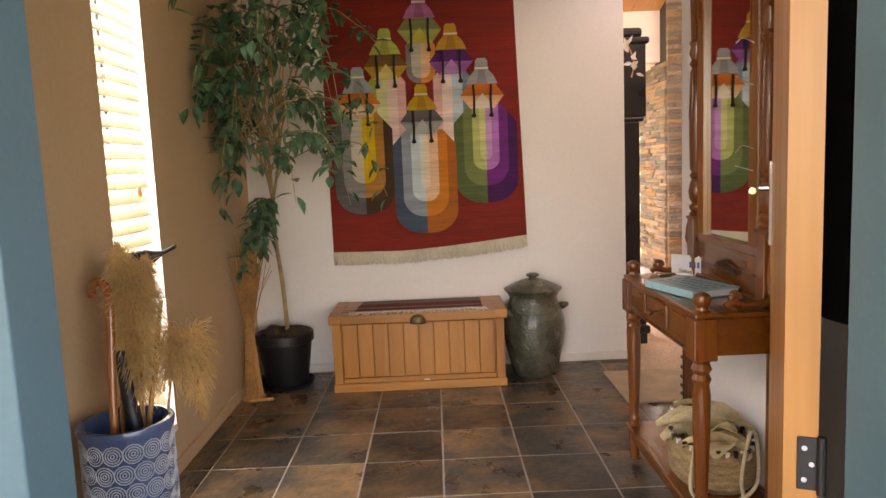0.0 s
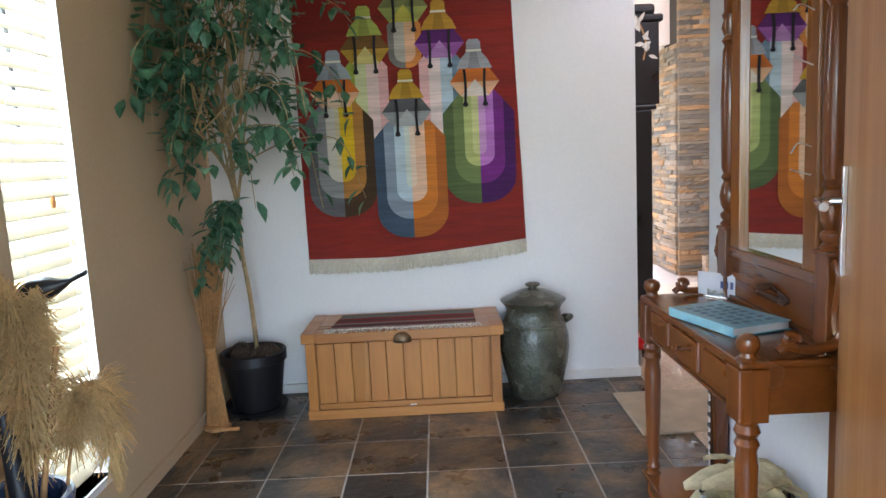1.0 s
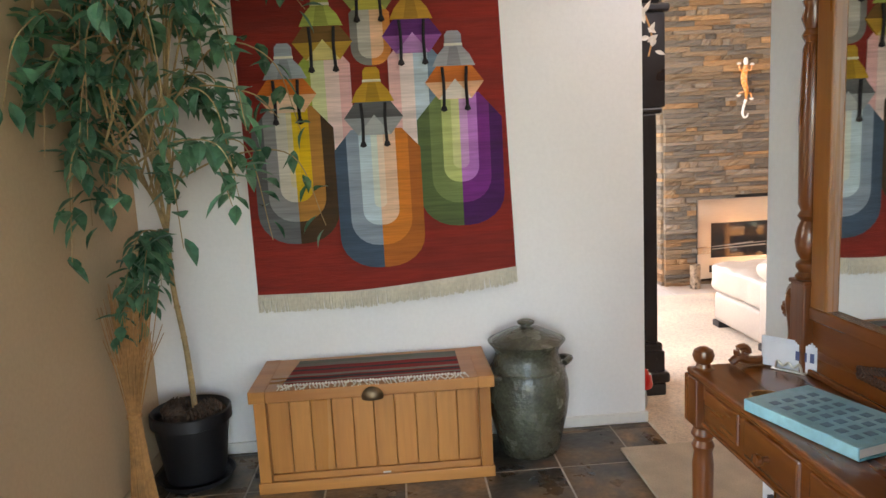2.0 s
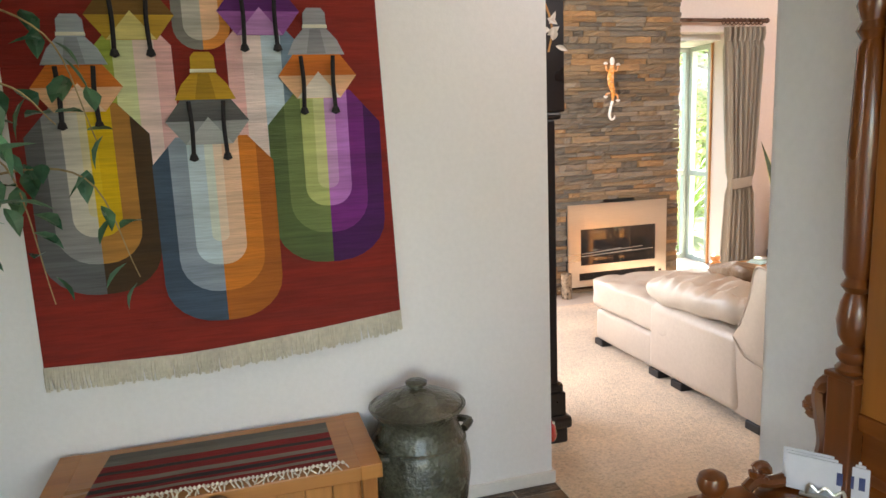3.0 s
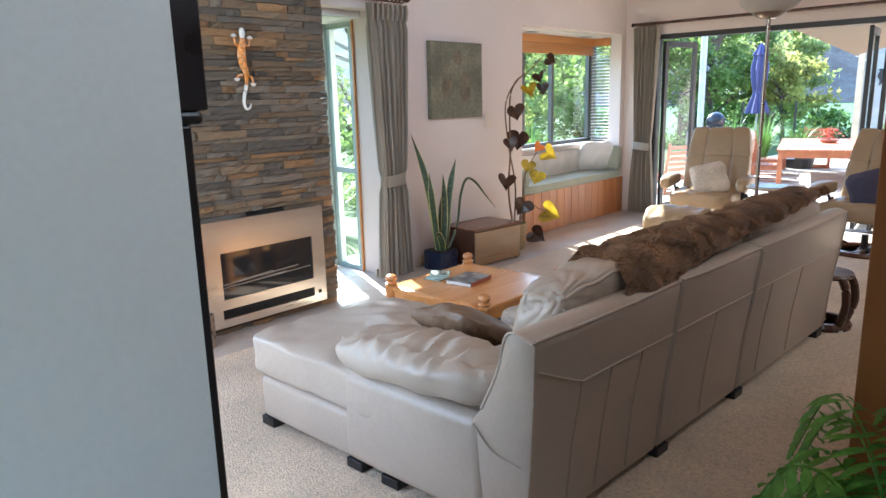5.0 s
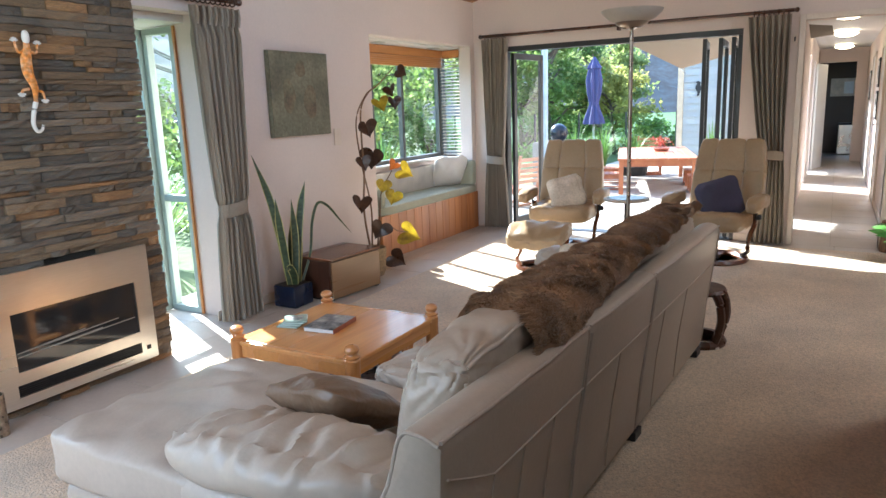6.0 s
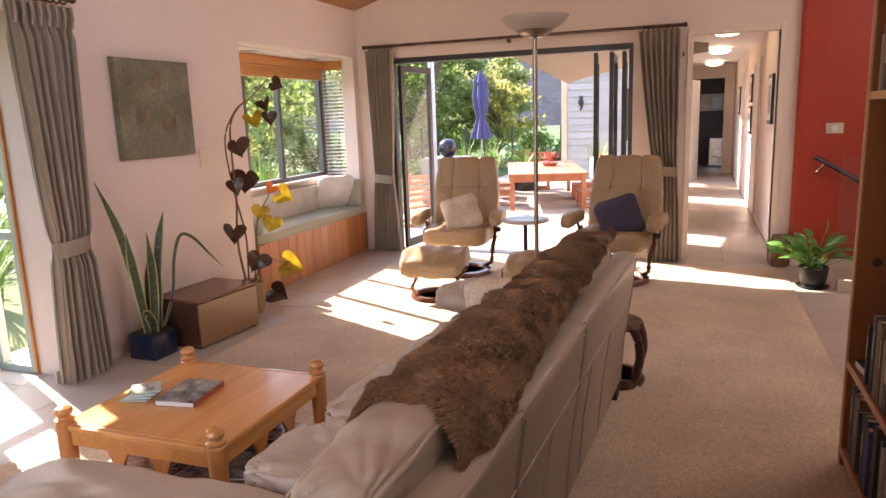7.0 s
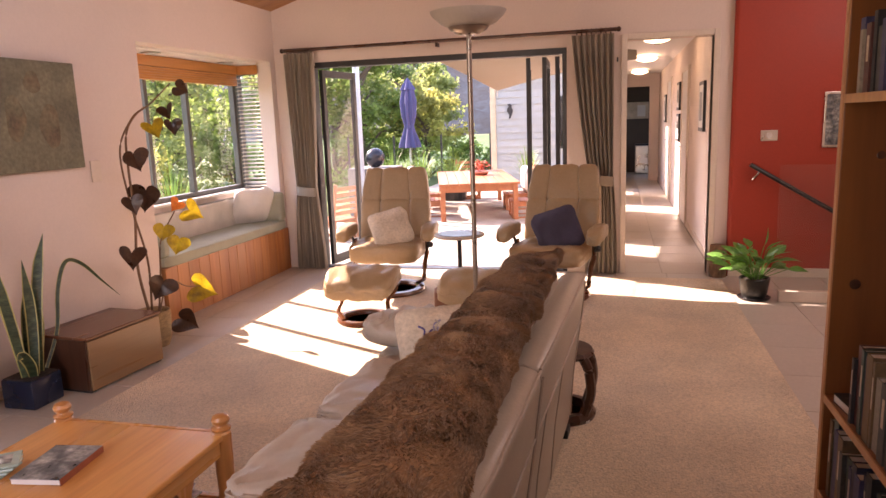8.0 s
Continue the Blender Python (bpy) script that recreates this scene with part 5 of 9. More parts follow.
# timber blinds of the window seat
pel = thing("timber_blind", "rolled-up varnished timber blind above the window seat", "blind", (0, 0, 0))
part("headrail", box(6.325, 7.29, 2.0, 8.36, 7.34, 2.088, 0.004), BLINDWOOD, pel)
for k in range(5):
    part("stacked_slat", box(6.335, 7.275 - 0.002 * (k % 2), 1.89 + k * 0.021, 8.30, 7.332, 1.909 + k * 0.021, 0.004), BLINDWOOD, pel)
part("headrail", box(8.33, 7.04, 2.0, 8.372, 7.288, 2.086, 0.004), BLINDWOOD, pel)
vb = thing("venetian_blind", "cream timber venetian blind lowered over the bay side window", "blind", (8.355, 7.17, 0))
VSLAT = mat("venetian_slat", (0.62, 0.52, 0.38), 0.45, vary=0.05, bump=0.03, translucent=0.2)
vs = box(-0.022, -0.145, -0.0014, 0.022, 0.145, 0.0014)
first = part("slat", vs, VSLAT, vb, loc=(0, 0, 0.875))
first.rotation_euler = (0, radians(-14), 0)
for k in range(1, 30):
    o = first.copy()
    scene.collection.objects.link(o)
    o.location = (0, 0, 0.875 + 0.0387 * k)
for y in (-0.12, 0.12):
    part("ladder_cord", tube([(-0.024, y, 0.865), (-0.024, y, 2.01)], 0.0014, 4), WHITE, vb)

# ---- window seat ----
seat = thing("window_seat", "built-in window seat with boarded timber front", "window seat", (0, 0, 0))
part("carcass", box(6.325, 6.895, 0.0, 8.38, 7.345, 0.43), BENCHWOOD, seat)
nb = 14
for i in range(nb):
    a = 6.32 + (8.385 - 6.32) * i / nb
    part("board", box(a + 0.0012, 6.875, 0.0, a + (8.385 - 6.32) / nb - 0.0012, 6.894, 0.432, 0.004), BENCHWOOD, seat)
squab = thing("seat_squab", "long sage green cushion on the window seat", "cushion", (7.35, 7.11, 0.475))
part("squab", pad(2.05, 0.50, 0.09, 0.16, 16, rough=0.004), CUSHION_GREEN, squab, smooth=True)
bc = thing("back_cushion", "long pale upholstered backrest along the bay window", "cushion", (7.35, 7.30, 0.645))
part("squab", pad(2.05, 0.08, 0.27, 0.14, 24, rough=0.003), mat("pale_fabric", (0.62, 0.58, 0.52), 0.9, fine=150, bump=0.3), bc, smooth=True)
ec = thing("end_cushion", "sage green end cushion of the window seat", "cushion", (8.315, 7.07, 0.66))
part("squab", pad(0.10, 0.38, 0.30, 0.22, 12), CUSHION_GREEN, ec, smooth=True)
ec = thing("end_cushion", "sage green end cushion of the window seat", "cushion", (6.375, 7.07, 0.62))
part("squab", pad(0.07, 0.38, 0.22, 0.22, 12), CUSHION_GREEN, ec, smooth=True)


def scatter(name_label, at, rot, size, material, seed, thick=0.14):
    c = thing("scatter_cushion", name_label, "cushion", at)
    c.rotation_euler = [radians(a) for a in rot]
    bm = pad(size, size, thick, 0.5, 16, sag=0.75, rough=0.012, seed=seed, crease=0.008)
    for v in bm.verts:
        k = 1 + 0.20 * (abs(v.co.x) / (size / 2)) ** 2 * (abs(v.co.y) / (size / 2)) ** 2
        v.co.x *= k
        v.co.y *= k
    part("cover", bm, material, c, smooth=True)
    return c


scatter("white crumpled cotton cushion on the window seat", (8.12, 7.12, 0.685), (-62, 0, -38), 0.40, CUSHION_WHITE, 4)

# ---- folding doors and end wall ----
bif = thing("folding_doors", "dark aluminium folding glass doors pushed open to the terrace", "door", kind="structure")
part("head_frame", box(8.44, 4.00, 2.03, 8.57, 6.56, 2.085, 0.003), ALU, bif)
part("side_frame", box(8.44, 6.505, 0.0, 8.57, 6.56, 2.029, 0.003), ALU, bif)
part("side_frame", box(8.44, 4.00, 0.0, 8.57, 4.04, 2.029, 0.003), ALU, bif)
part("threshold", box(8.44, 4.04, -0.01, 8.57, 6.505, 0.008, 0.002), ALU, bif)


def door_leaf(y, tilt, w, x=8.50):
    m = Matrix.Translation((x, y, 0)) @ Matrix.Rotation(radians(tilt), 4, "Z")
    bm = bmesh.new()
    for a, b, c, d in ((0, 0.06, 0.02, 2.015), (w - 0.06, w, 0.02, 2.015)):
        merge(bm, box(a, -0.02, c, b, 0.02, d, 0.003), m)
    for c, d in ((0.02, 0.11), (1.945, 2.015)):
        merge(bm, box(0.061, -0.019, c, w - 0.061, 0.019, d, 0.003), m)
    lf = part("leaf", bm, ALU, bif)
    p = part("pane", merge(bmesh.new(), box(0.06, -0.003, 0.11, w - 0.06, 0.003, 1.945), m), GLASS, lf)
    p.visible_shadow = False


door_leaf(6.45, -9, 0.66)
door_leaf(4.36, 6, 0.66)
door_leaf(4.21, 2, 0.66)
door_leaf(4.09, 4, 0.66)

psg = thing("passage_frame", "cream painted frame of the passage opening", "door frame", kind="structure")
for y0, y1 in ((3.465, 3.515), (2.69, 2.74)):
    part("architrave", box(8.405, y0, 0.0, 8.432, y1, 2.165, 0.004), TRIM, psg)
    part("jamb", box(8.433, y0 if y0 > 3 else y1 - 0.018, 0.0, 8.585, y0 + 0.018 if y0 > 3 else y1, 2.113), TRIM, psg)
part("architrave", box(8.404, 2.742, 2.115, 8.431, 3.463, 2.165, 0.004), TRIM, psg)
setting("baseboard", box(8.418, 2.59, 0.0, 8.43, 2.688, 0.08, 0.003), TRIM, "cream skirting board")
setting("baseboard", box(8.418, 3.52, 0.0, 8.43, 3.995, 0.08, 0.003), TRIM, "cream skirting board")
setting("baseboard", box(4.26, 6.898, 0.0, 6.30, 6.91, 0.07, 0.003), TRIM, "pinkish skirting board")
setting("baseboard", box(8.345, 1.0, 0.0, 8.36, 2.57, 0.08, 0.003), TRIM, "cream skirting board")


# ---- curtains and rods ----
def curtain(at, turn, w_top, w_mid, w_bot, height, tie_z, seed, label, side=1):
    """Gathered curtain with pleated head, tied back: width varies with height."""
    c = thing("curtain", label, "curtain", at, turn)
    bm = bmesh.new()
    n, m = 120, 34
    rows = []
    rc = random.Random(seed)
    ph = [rc.uniform(0, 6.28) for _ in range(4)]
    for j in range(m + 1):
        t = j / m
        z = height * t
        if z > tie_z:
            u = (z - tie_z) / (height - tie_z)
            w = w_mid + (w_top - w_mid) * u ** 0.75
            shift = (w_top - w_mid) * 0.5 * (1 - u ** 0.75)
        else:
            u = z / tie_z
            w = w_mid + (w_bot - w_mid) * (1 - u) ** 0.6
            shift = (w_top - w_mid) * 0.5
        row = []
        for i in range(n + 1):
            s = i / n
            fold = math.sin(s * 2 * math.pi * 7 + ph[0] + 0.4 * math.sin(t * 5)) + 0.35 * math.sin(s * 2 * math.pi * 19 + ph[1])
            depth = 0.034 if t < 0.93 else 0.018
            pinch = 0.55 if abs(z - tie_z) < 0.07 else 1
            row.append(bm.verts.new(((s - 0.5) * w + shift * side, fold * depth * pinch - 0.02 * math.sin(math.pi * s) * (1 - t), z)))
        rows.append(row)
    for a, b in zip(rows, rows[1:]):
        for i in range(n):
            bm.faces.new((a[i], a[i + 1], b[i + 1], b[i]))
    ext = bmesh.ops.extrude_face_region(bm, geom=bm.faces[:])
    for v in [g for g in ext["geom"] if isinstance(g, bmesh.types.BMVert)]:
        v.co.y += 0.004
    part("drape", bm, CURTAIN, c, smooth=True)
    tb = bmesh.new()
    rows = []
    sh = (w_top - w_mid) * 0.5 * side
    for z in (tie_z - 0.045, tie_z - 0.02, tie_z + 0.02, tie_z + 0.045):
        rows.append([tb.verts.new(((w_mid * 0.53) * math.cos(a) + sh, 0.058 * math.sin(a), z + 0.012 * math.cos(a))) for a in (2 * math.pi * k / 28 for k in range(28))])
    for a, b in zip(rows, rows[1:]):
        for k in range(28):
            tb.faces.new((a[k], a[(k + 1) % 28], b[(k + 1) % 28], b[k]))
    part("tie_back", tb, CURTAIN, c, "matching fabric tie-back", smooth=True)
    for k in range(8):
        hb = bmesh.new()
        x = (k + 0.5) / 8 * w_top - w_top / 2
        tube([(x - 0.008, -0.03, height - 0.12), (x, -0.036, height - 0.06), (x, -0.03, height)], 0.009, 6, hb)
        part("pinch_pleat", hb, CURTAIN, c)
    return c


curtain((4.405, 6.80, 0.01), 0, 0.41, 0.23, 0.34, 2.13, 0.79, 1, "grey-brown lined curtain tied back beside the tall window", 0)
curtain((8.345, 6.61, 0.01), 90, 0.33, 0.22, 0.34, 2.16, 0.80, 2, "grey-brown lined curtain tied back by the folding doors", 0)
curtain((8.335, 3.765, 0.01), 90, 0.37, 0.20, 0.30, 2.16, 0.87, 3, "grey-brown lined curtain tied back by the passage", -1)


def rod(points, label):
    r = thing("curtain_rod", label, "curtain rod", (0, 0, 0))
    part("pole", tube(points, 0.016, 12), DARKWOOD, r, smooth=True)
    for p, q in ((points[0], points[-1]), (points[-1], points[0])):
        d = (Vector(p) - Vector(q)).normalized()
        m = Matrix.Translation(p) @ d.to_track_quat("Z", "Y").to_matrix().to_4x4()
        part("finial", lathe([(0.016, 0.0), (0.021, 0.006), (0.014, 0.014), (0.024, 0.03), (0.020, 0.045), (0.001, 0.055)], 16, m=m), DARKWOOD, r, smooth=True)
    return r


r1 = rod([(3.70, 6.82, 2.195), (4.615, 6.82, 2.195)], "dark turned wooden curtain rod over the tall window")
r2 = rod([(8.35, 6.75, 2.205), (8.35, 3.575, 2.205)], "dark turned wooden curtain rod over the folding doors")
for rr, pts in ((r1, [(4.20 + 0.043 * k, 6.82, 2.195) for k in range(10)]), (r2, [(8.35, 6.47 + 0.036 * k, 2.205) for k in range(8)] + [(8.35, 3.61 + 0.042 * k, 2.205) for k in range(8)])):
    for p in pts:
        bm = bmesh.new()
        ring = [(0.025 * math.cos(a), 0.025 * math.sin(a)) for a in (2 * math.pi * k / 16 for k in range(17))]
        along_x = rr is r1
        tube([(p[0] + (0 if along_x else c), p[1] + (c if along_x else 0), p[2] - 0.008 + s) for c, s in ring], 0.005, 6, bm)
        part("ring", bm, DARKWOOD, rr)
for y in (5.2,):
    part("bracket", box(8.35, y - 0.012, 2.155, 8.43, y + 0.012, 2.19, 0.003), DARKWOOD, r2)

# ---- stone chimney ----
chim = thing("stone_chimney", "chimney breast of stacked brown and grey split stone", "chimney", (0, 0, 0))
part("core", box(2.34, 6.66, 0.0, 3.605, 7.55, 2.9), mat("stone_core", (0.03, 0.025, 0.02), 0.95, vary=0.2, bump=0.3), chim)
STONES = []
for nm, c, c2 in (("stone_grey", (0.20, 0.17, 0.135), (0.29, 0.185, 0.095)), ("stone_brown", (0.25, 0.165, 0.09), (0.16, 0.125, 0.09)), ("stone_rust", (0.38, 0.21, 0.09), (0.23, 0.145, 0.08)), ("stone_dark", (0.12, 0.107, 0.09), (0.20, 0.14, 0.085))):
    STONES.append(mat(nm, c, 0.75, vary=0.3, scale=14, fine=70, bump=0.7, bump_scale=45, second=c2, second_scale=6, second_amount=0.7, per_piece=0.28, stretch=(0.5, 1, 1.6)))
rs = random.Random(21)


def stone_mesh(seed, material):
    """A split stone of unit size with a broken face."""
    r = random.Random(seed)
    bm = bmesh.new()
    f = [[bm.verts.new((-0.5 + i / 4, -0.5 + r.uniform(-0.16, 0.16) if 0 < i < 4 else -0.5 + r.uniform(0.02, 0.22), -0.5 + j / 2 + (r.uniform(-0.05, 0.05) if 0 < i < 4 else 0))) for i in range(5)] for j in range(3)]
    for j in range(2):
        for i in range(4):
            bm.faces.new((f[j][i], f[j][i + 1], f[j + 1][i + 1], f[j + 1][i]))
    rim = [*f[0], f[1][4], *f[2][::-1], f[1][0]]
    back = [bm.verts.new((v.co.x, 0.5, v.co.z)) for v in rim]
    for i in range(len(rim)):
        j = (i + 1) % len(rim)
        bm.faces.new((rim[j], rim[i], back[i], back[j]))
    me = bpy.data.meshes.new("stone")
    bm.to_mesh(me)
    bm.free()
    me.materials.append(material)
    return me


stone_meshes = [[stone_mesh(100 * a + b, STONES[a]) for b in range(5)] for a in range(4)]


def course(z, h, length, place):
    x = 0.0
    while x < length - 0.01:
        w = min(rs.choice((0.09, 0.14, 0.19, 0.24, 0.30, 0.38)) * rs.uniform(0.85, 1.15), length - x)
        if length - x - w < 0.06:
            w = length - x
        place(x, w, z, h)
        x += w


def front_stone(x, w, z, h):
    if z + h / 2 < 0.73 and x + w > 0.255 and x < 1.16 and z > 0.02:
        # leave room behind the fire surround
        if x > 0.245 and x + w < 1.17:
            return
    o = new("stone", rs.choice(stone_meshes[rs.choices((0, 1, 2, 3), (4, 4, 1.6, 3))[0]]))
    o.parent = chim
    d = rs.uniform(0.05, 0.075)
    o.location = (2.325 + x + w / 2, 6.675 - d / 2 + 0.012, z + h / 2)
    o.scale = (w - 0.003, d, h - 0.003)


def side_stone(sx, face):
    def place(x, w, z, h):
        o = new("stone", rs.choice(stone_meshes[rs.choices((0, 1, 2, 3), (4, 4, 1.6, 3))[0]]))
        o.parent = chim
        d = rs.uniform(0.045, 0.065)
        o.location = (sx + face * (d / 2 - 0.01), 6.665 + x + w / 2, z + h / 2)
        o.rotation_euler = (0, 0, radians(90 * face))
        o.scale = (w - 0.003, d, h - 0.003)
    return place


z = 0.0
while z < 2.66:
    h = rs.choice((0.026, 0.032, 0.038, 0.044, 0.05))
    course(z, h, 1.315, front_stone)
    if z < 2.08:
        hh = h
        course(z, hh, 0.84, side_stone(2.345, -1))
        if int(z * 100) % 2 == 0:
            course(z, hh, 0.25, side_stone(3.60, 1))
    z += h

fire = thing("gas_fireplace", "brushed steel gas fireplace with dark glass and grille", "fireplace", (2.585, 6.572, 0.06))
W, H = 0.906, 0.672
gx0, gx1, gz0, gz1 = 0.112, 0.803, 0.175, 0.471
rx0, rx1, rz0, rz1 = 0.098, 0.803, 0.050, 0.112
bm = bmesh.new()
for a in ((0, 0, W, rz0), (0, rz1, W, gz0), (0, gz1, W, H), (0, rz0, rx0, rz1), (rx1, rz0, W, rz1), (0, gz0, gx0, gz1), (gx1, gz0, W, gz1)):
    box(a[0], 0.0, a[1], a[2], 0.016, a[3], bm=bm)
bmesh.ops.remove_doubles(bm, verts=bm.verts[:], dist=0.0005)
part("surround", bm, STEEL, fire, "brushed steel surround")
part("casing", box(0.012, 0.017, 0.0, W - 0.012, 0.10, H - 0.012), BLACK, fire)
part("glass", box(gx0 - 0.004, 0.008, gz0 - 0.004, gx1 + 0.004, 0.0155, gz1 + 0.004), DARKGLASS, fire, "dark fire glass")
for k in range(6):
    part("grille_bar", box(rx0, 0.004, rz0 + 0.006 + k * 0.0108, rx1, 0.014, rz0 + 0.011 + k * 0.0108), BLACK, fire)
part("switch", box(0.835, -0.004, 0.06, 0.86, 0.0, 0.085, 0.001), BLACK, fire)
LOGM = mat("fire_log", (0.10, 0.07, 0.05), 0.9, vary=0.4, bump=0.6)
for k in range(4):
    part("trim_line", tube([(gx0 + 0.01, 0.006, gz0 + 0.075 + 0.02 * (k % 2)), (gx1 - 0.02 - 0.1 * k, 0.006, gz0 + 0.095 + 0.025 * (k % 2))], 0.003, 5), mat("ember_tray", (0.32, 0.29, 0.24), 0.5, bump=0.1) if k == 0 else MATS["ember_tray"], fire)
vase = thing("candle_holder", "tall mottled silver cylinder candle holder on the hearth", "candle holder", (2.53, 6.50, 0.0))
part("cylinder", lathe([(0.001, 0), (0.042, 0), (0.043, 0.004), (0.043, 0.20), (0.039, 0.20), (0.038, 0.02), (0.001, 0.02)], 28), mat("mottled_silver", (0.33, 0.26, 0.19), 0.32, metal=0.7, vary=0.5, scale=25, bump=0.2), vase, smooth=True)

# gecko ornament
GECKO = mat("gecko_orange", (0.72, 0.26, 0.04), 0.5, vary=0.35, scale=40, bump=0.2, second=(0.75, 0.60, 0.42), second_scale=32)
GWHITE = mat("gecko_white", (0.78, 0.74, 0.68), 0.5, vary=0.06, bump=0.05)
gk = thing("gecko_ornament", "orange and white gecko ornament fixed to the stone chimney", "ornament", (2.985, 6.605, 1.385))
gk.scale = (0.89, 0.89, 0.89)
bodyline = curve_pts([(0.012, 0, 0.515), (0.010, -0.004, 0.455), (-0.004, -0.006, 0.40), (-0.002, -0.006, 0.32), (0.022, -0.004, 0.245), (0.018, 0, 0.16)], 6)
bm = bmesh.new()
rings = []
for i, p in enumerate(bodyline):
    t = i / (len(bodyline) - 1)
    r = 0.012 + 0.020 * math.sin(math.pi * min(1, t * 1.05)) ** 1.2 - 0.004 * (0.14 < t < 0.22)
    rings.append([bm.verts.new(p + Vector((math.cos(a) * r, math.sin(a) * r * 0.6, 0))) for a in (2 * math.pi * k / 10 for k in range(10))])
for a, b in zip(rings, rings[1:]):
    for k in range(10):
        bm.faces.new((a[k], a[(k + 1) % 10], b[(k + 1) % 10], b[k]))
bm.faces.new(rings[0]), bm.faces.new(rings[-1][::-1])
part("body", bm, GECKO, gk, smooth=True)
part("head", pad(0.042, 0.03, 0.075, 0.9, 6, m=Matrix.Translation((0.012, -0.004, 0.515))), GWHITE, gk, "white head", smooth=True)
part("tail", tube(curve_pts([(0.018, 0, 0.17), (-0.002, 0, 0.11), (-0.012, 0, 0.05), (0.004, 0, 0.012), (0.03, 0, 0.018), (0.042, 0, 0.045)], 7), 0.014, 8, taper=0.55), GWHITE, gk, "white curled tail", smooth=True)
for sx, z0, dz in ((-1, 0.44, 0.05), (1, 0.44, 0.04), (-1, 0.24, -0.02), (1, 0.23, -0.045)):
    foot = Vector((sx * 0.062 + 0.01, -0.002, z0 + dz))
    lg = part("leg", tube(curve_pts([(sx * 0.015 + 0.005, -0.004, z0), (sx * 0.05 + 0.008, -0.006, z0 - 0.004), foot], 4), 0.009, 7, taper=0.7), GECKO, gk)
    bm = bmesh.new()
    for k in range(5):
        a = radians(90 if dz > 0 else 270) + (k - 2) * 0.6
        tube([foot, foot + Vector((math.cos(a) * 0.022, 0, math.sin(a) * 0.022))], 0.005, 5, bm)
    part("foot", bm, GWHITE, lg)

# ---- painting on the wall ----
pic = thing("painting", "unframed grey-green abstract canvas hanging on the wall", "painting", (5.285, 6.908, 1.255))
CANVAS = mat("canvas_paint", (0.19, 0.185, 0.122), 0.6, vary=0.25, scale=5, fine=40, bump=0.4, bump_scale=60, second=(0.105, 0.095, 0.065), second_scale=3.2, second_amount=0.8)
part("canvas", box(-0.341, -0.045, 0.002, 0.341, -0.030, 0.646, 0.003), CANVAS, pic)
for a, b, c, d in ((-0.343, 0.0, -0.325, 0.648), (0.325, 0.0, 0.343, 0.648), (-0.324, 0.0, 0.324, 0.018), (-0.324, 0.630, 0.324, 0.648)):
    part("stretcher_bar", box(a, -0.0295, b, c, -0.002, d, 0.002), CANVAS, pic)
UMBER = mat("umber_paint", (0.15, 0.11, 0.065), 0.6, vary=0.35, scale=7, fine=40, bump=0.4, bump_scale=60, second=(0.17, 0.16, 0.10), second_scale=8, second_amount=0.9)
for u0, u1, v0, v1 in ((0.42, 0.59, 0.70, 0.90), (0.18, 0.38, 0.27, 0.68), (0.54, 0.76, 0.20, 0.61)):
    o = [((u0 + u1 - 1) * 0.341 + (u1 - u0) * 0.341 * math.cos(a) * (1 + 0.15 * math.sin(3 * a + u0 * 9)), (v0 + v1) * 0.323 + (v1 - v0) * 0.323 * math.sin(a)) for a in (2 * math.pi * k / 22 for k in range(22))]
    part("brush_patch", prism(o, 0.0012, m=Matrix.Translation((0, -0.0458, 0.002))), UMBER, pic, "muted umber brushwork")


# ---- living room: corner sofa ----
sofa = thing("corner_sofa", "long cream leather sofa with chaise and loose back cushions", "sofa", (2.150, 3.905, 0.008))
LEN = 2.83


def yz_prism(outline, x0, x1, bevel=0.012, flare=0.0):
    """A side profile in (y, z) drawn out along x; flare: how far the near end leans out at the top."""
    bm = prism([(y, z) for y, z in outline], x1 - x0, bevel=bevel)
    for v in bm.verts:
        x, y, z = x0 + v.co.y, v.co.x, v.co.z
        if v.co.y < (x1 - x0) * 0.5:
            x -= flare * max(0.0, z - 0.3) / 0.45
        v.co = Vector((x, y, z))
    bmesh.ops.recalc_face_normals(bm, faces=bm.faces[:])
    return bm


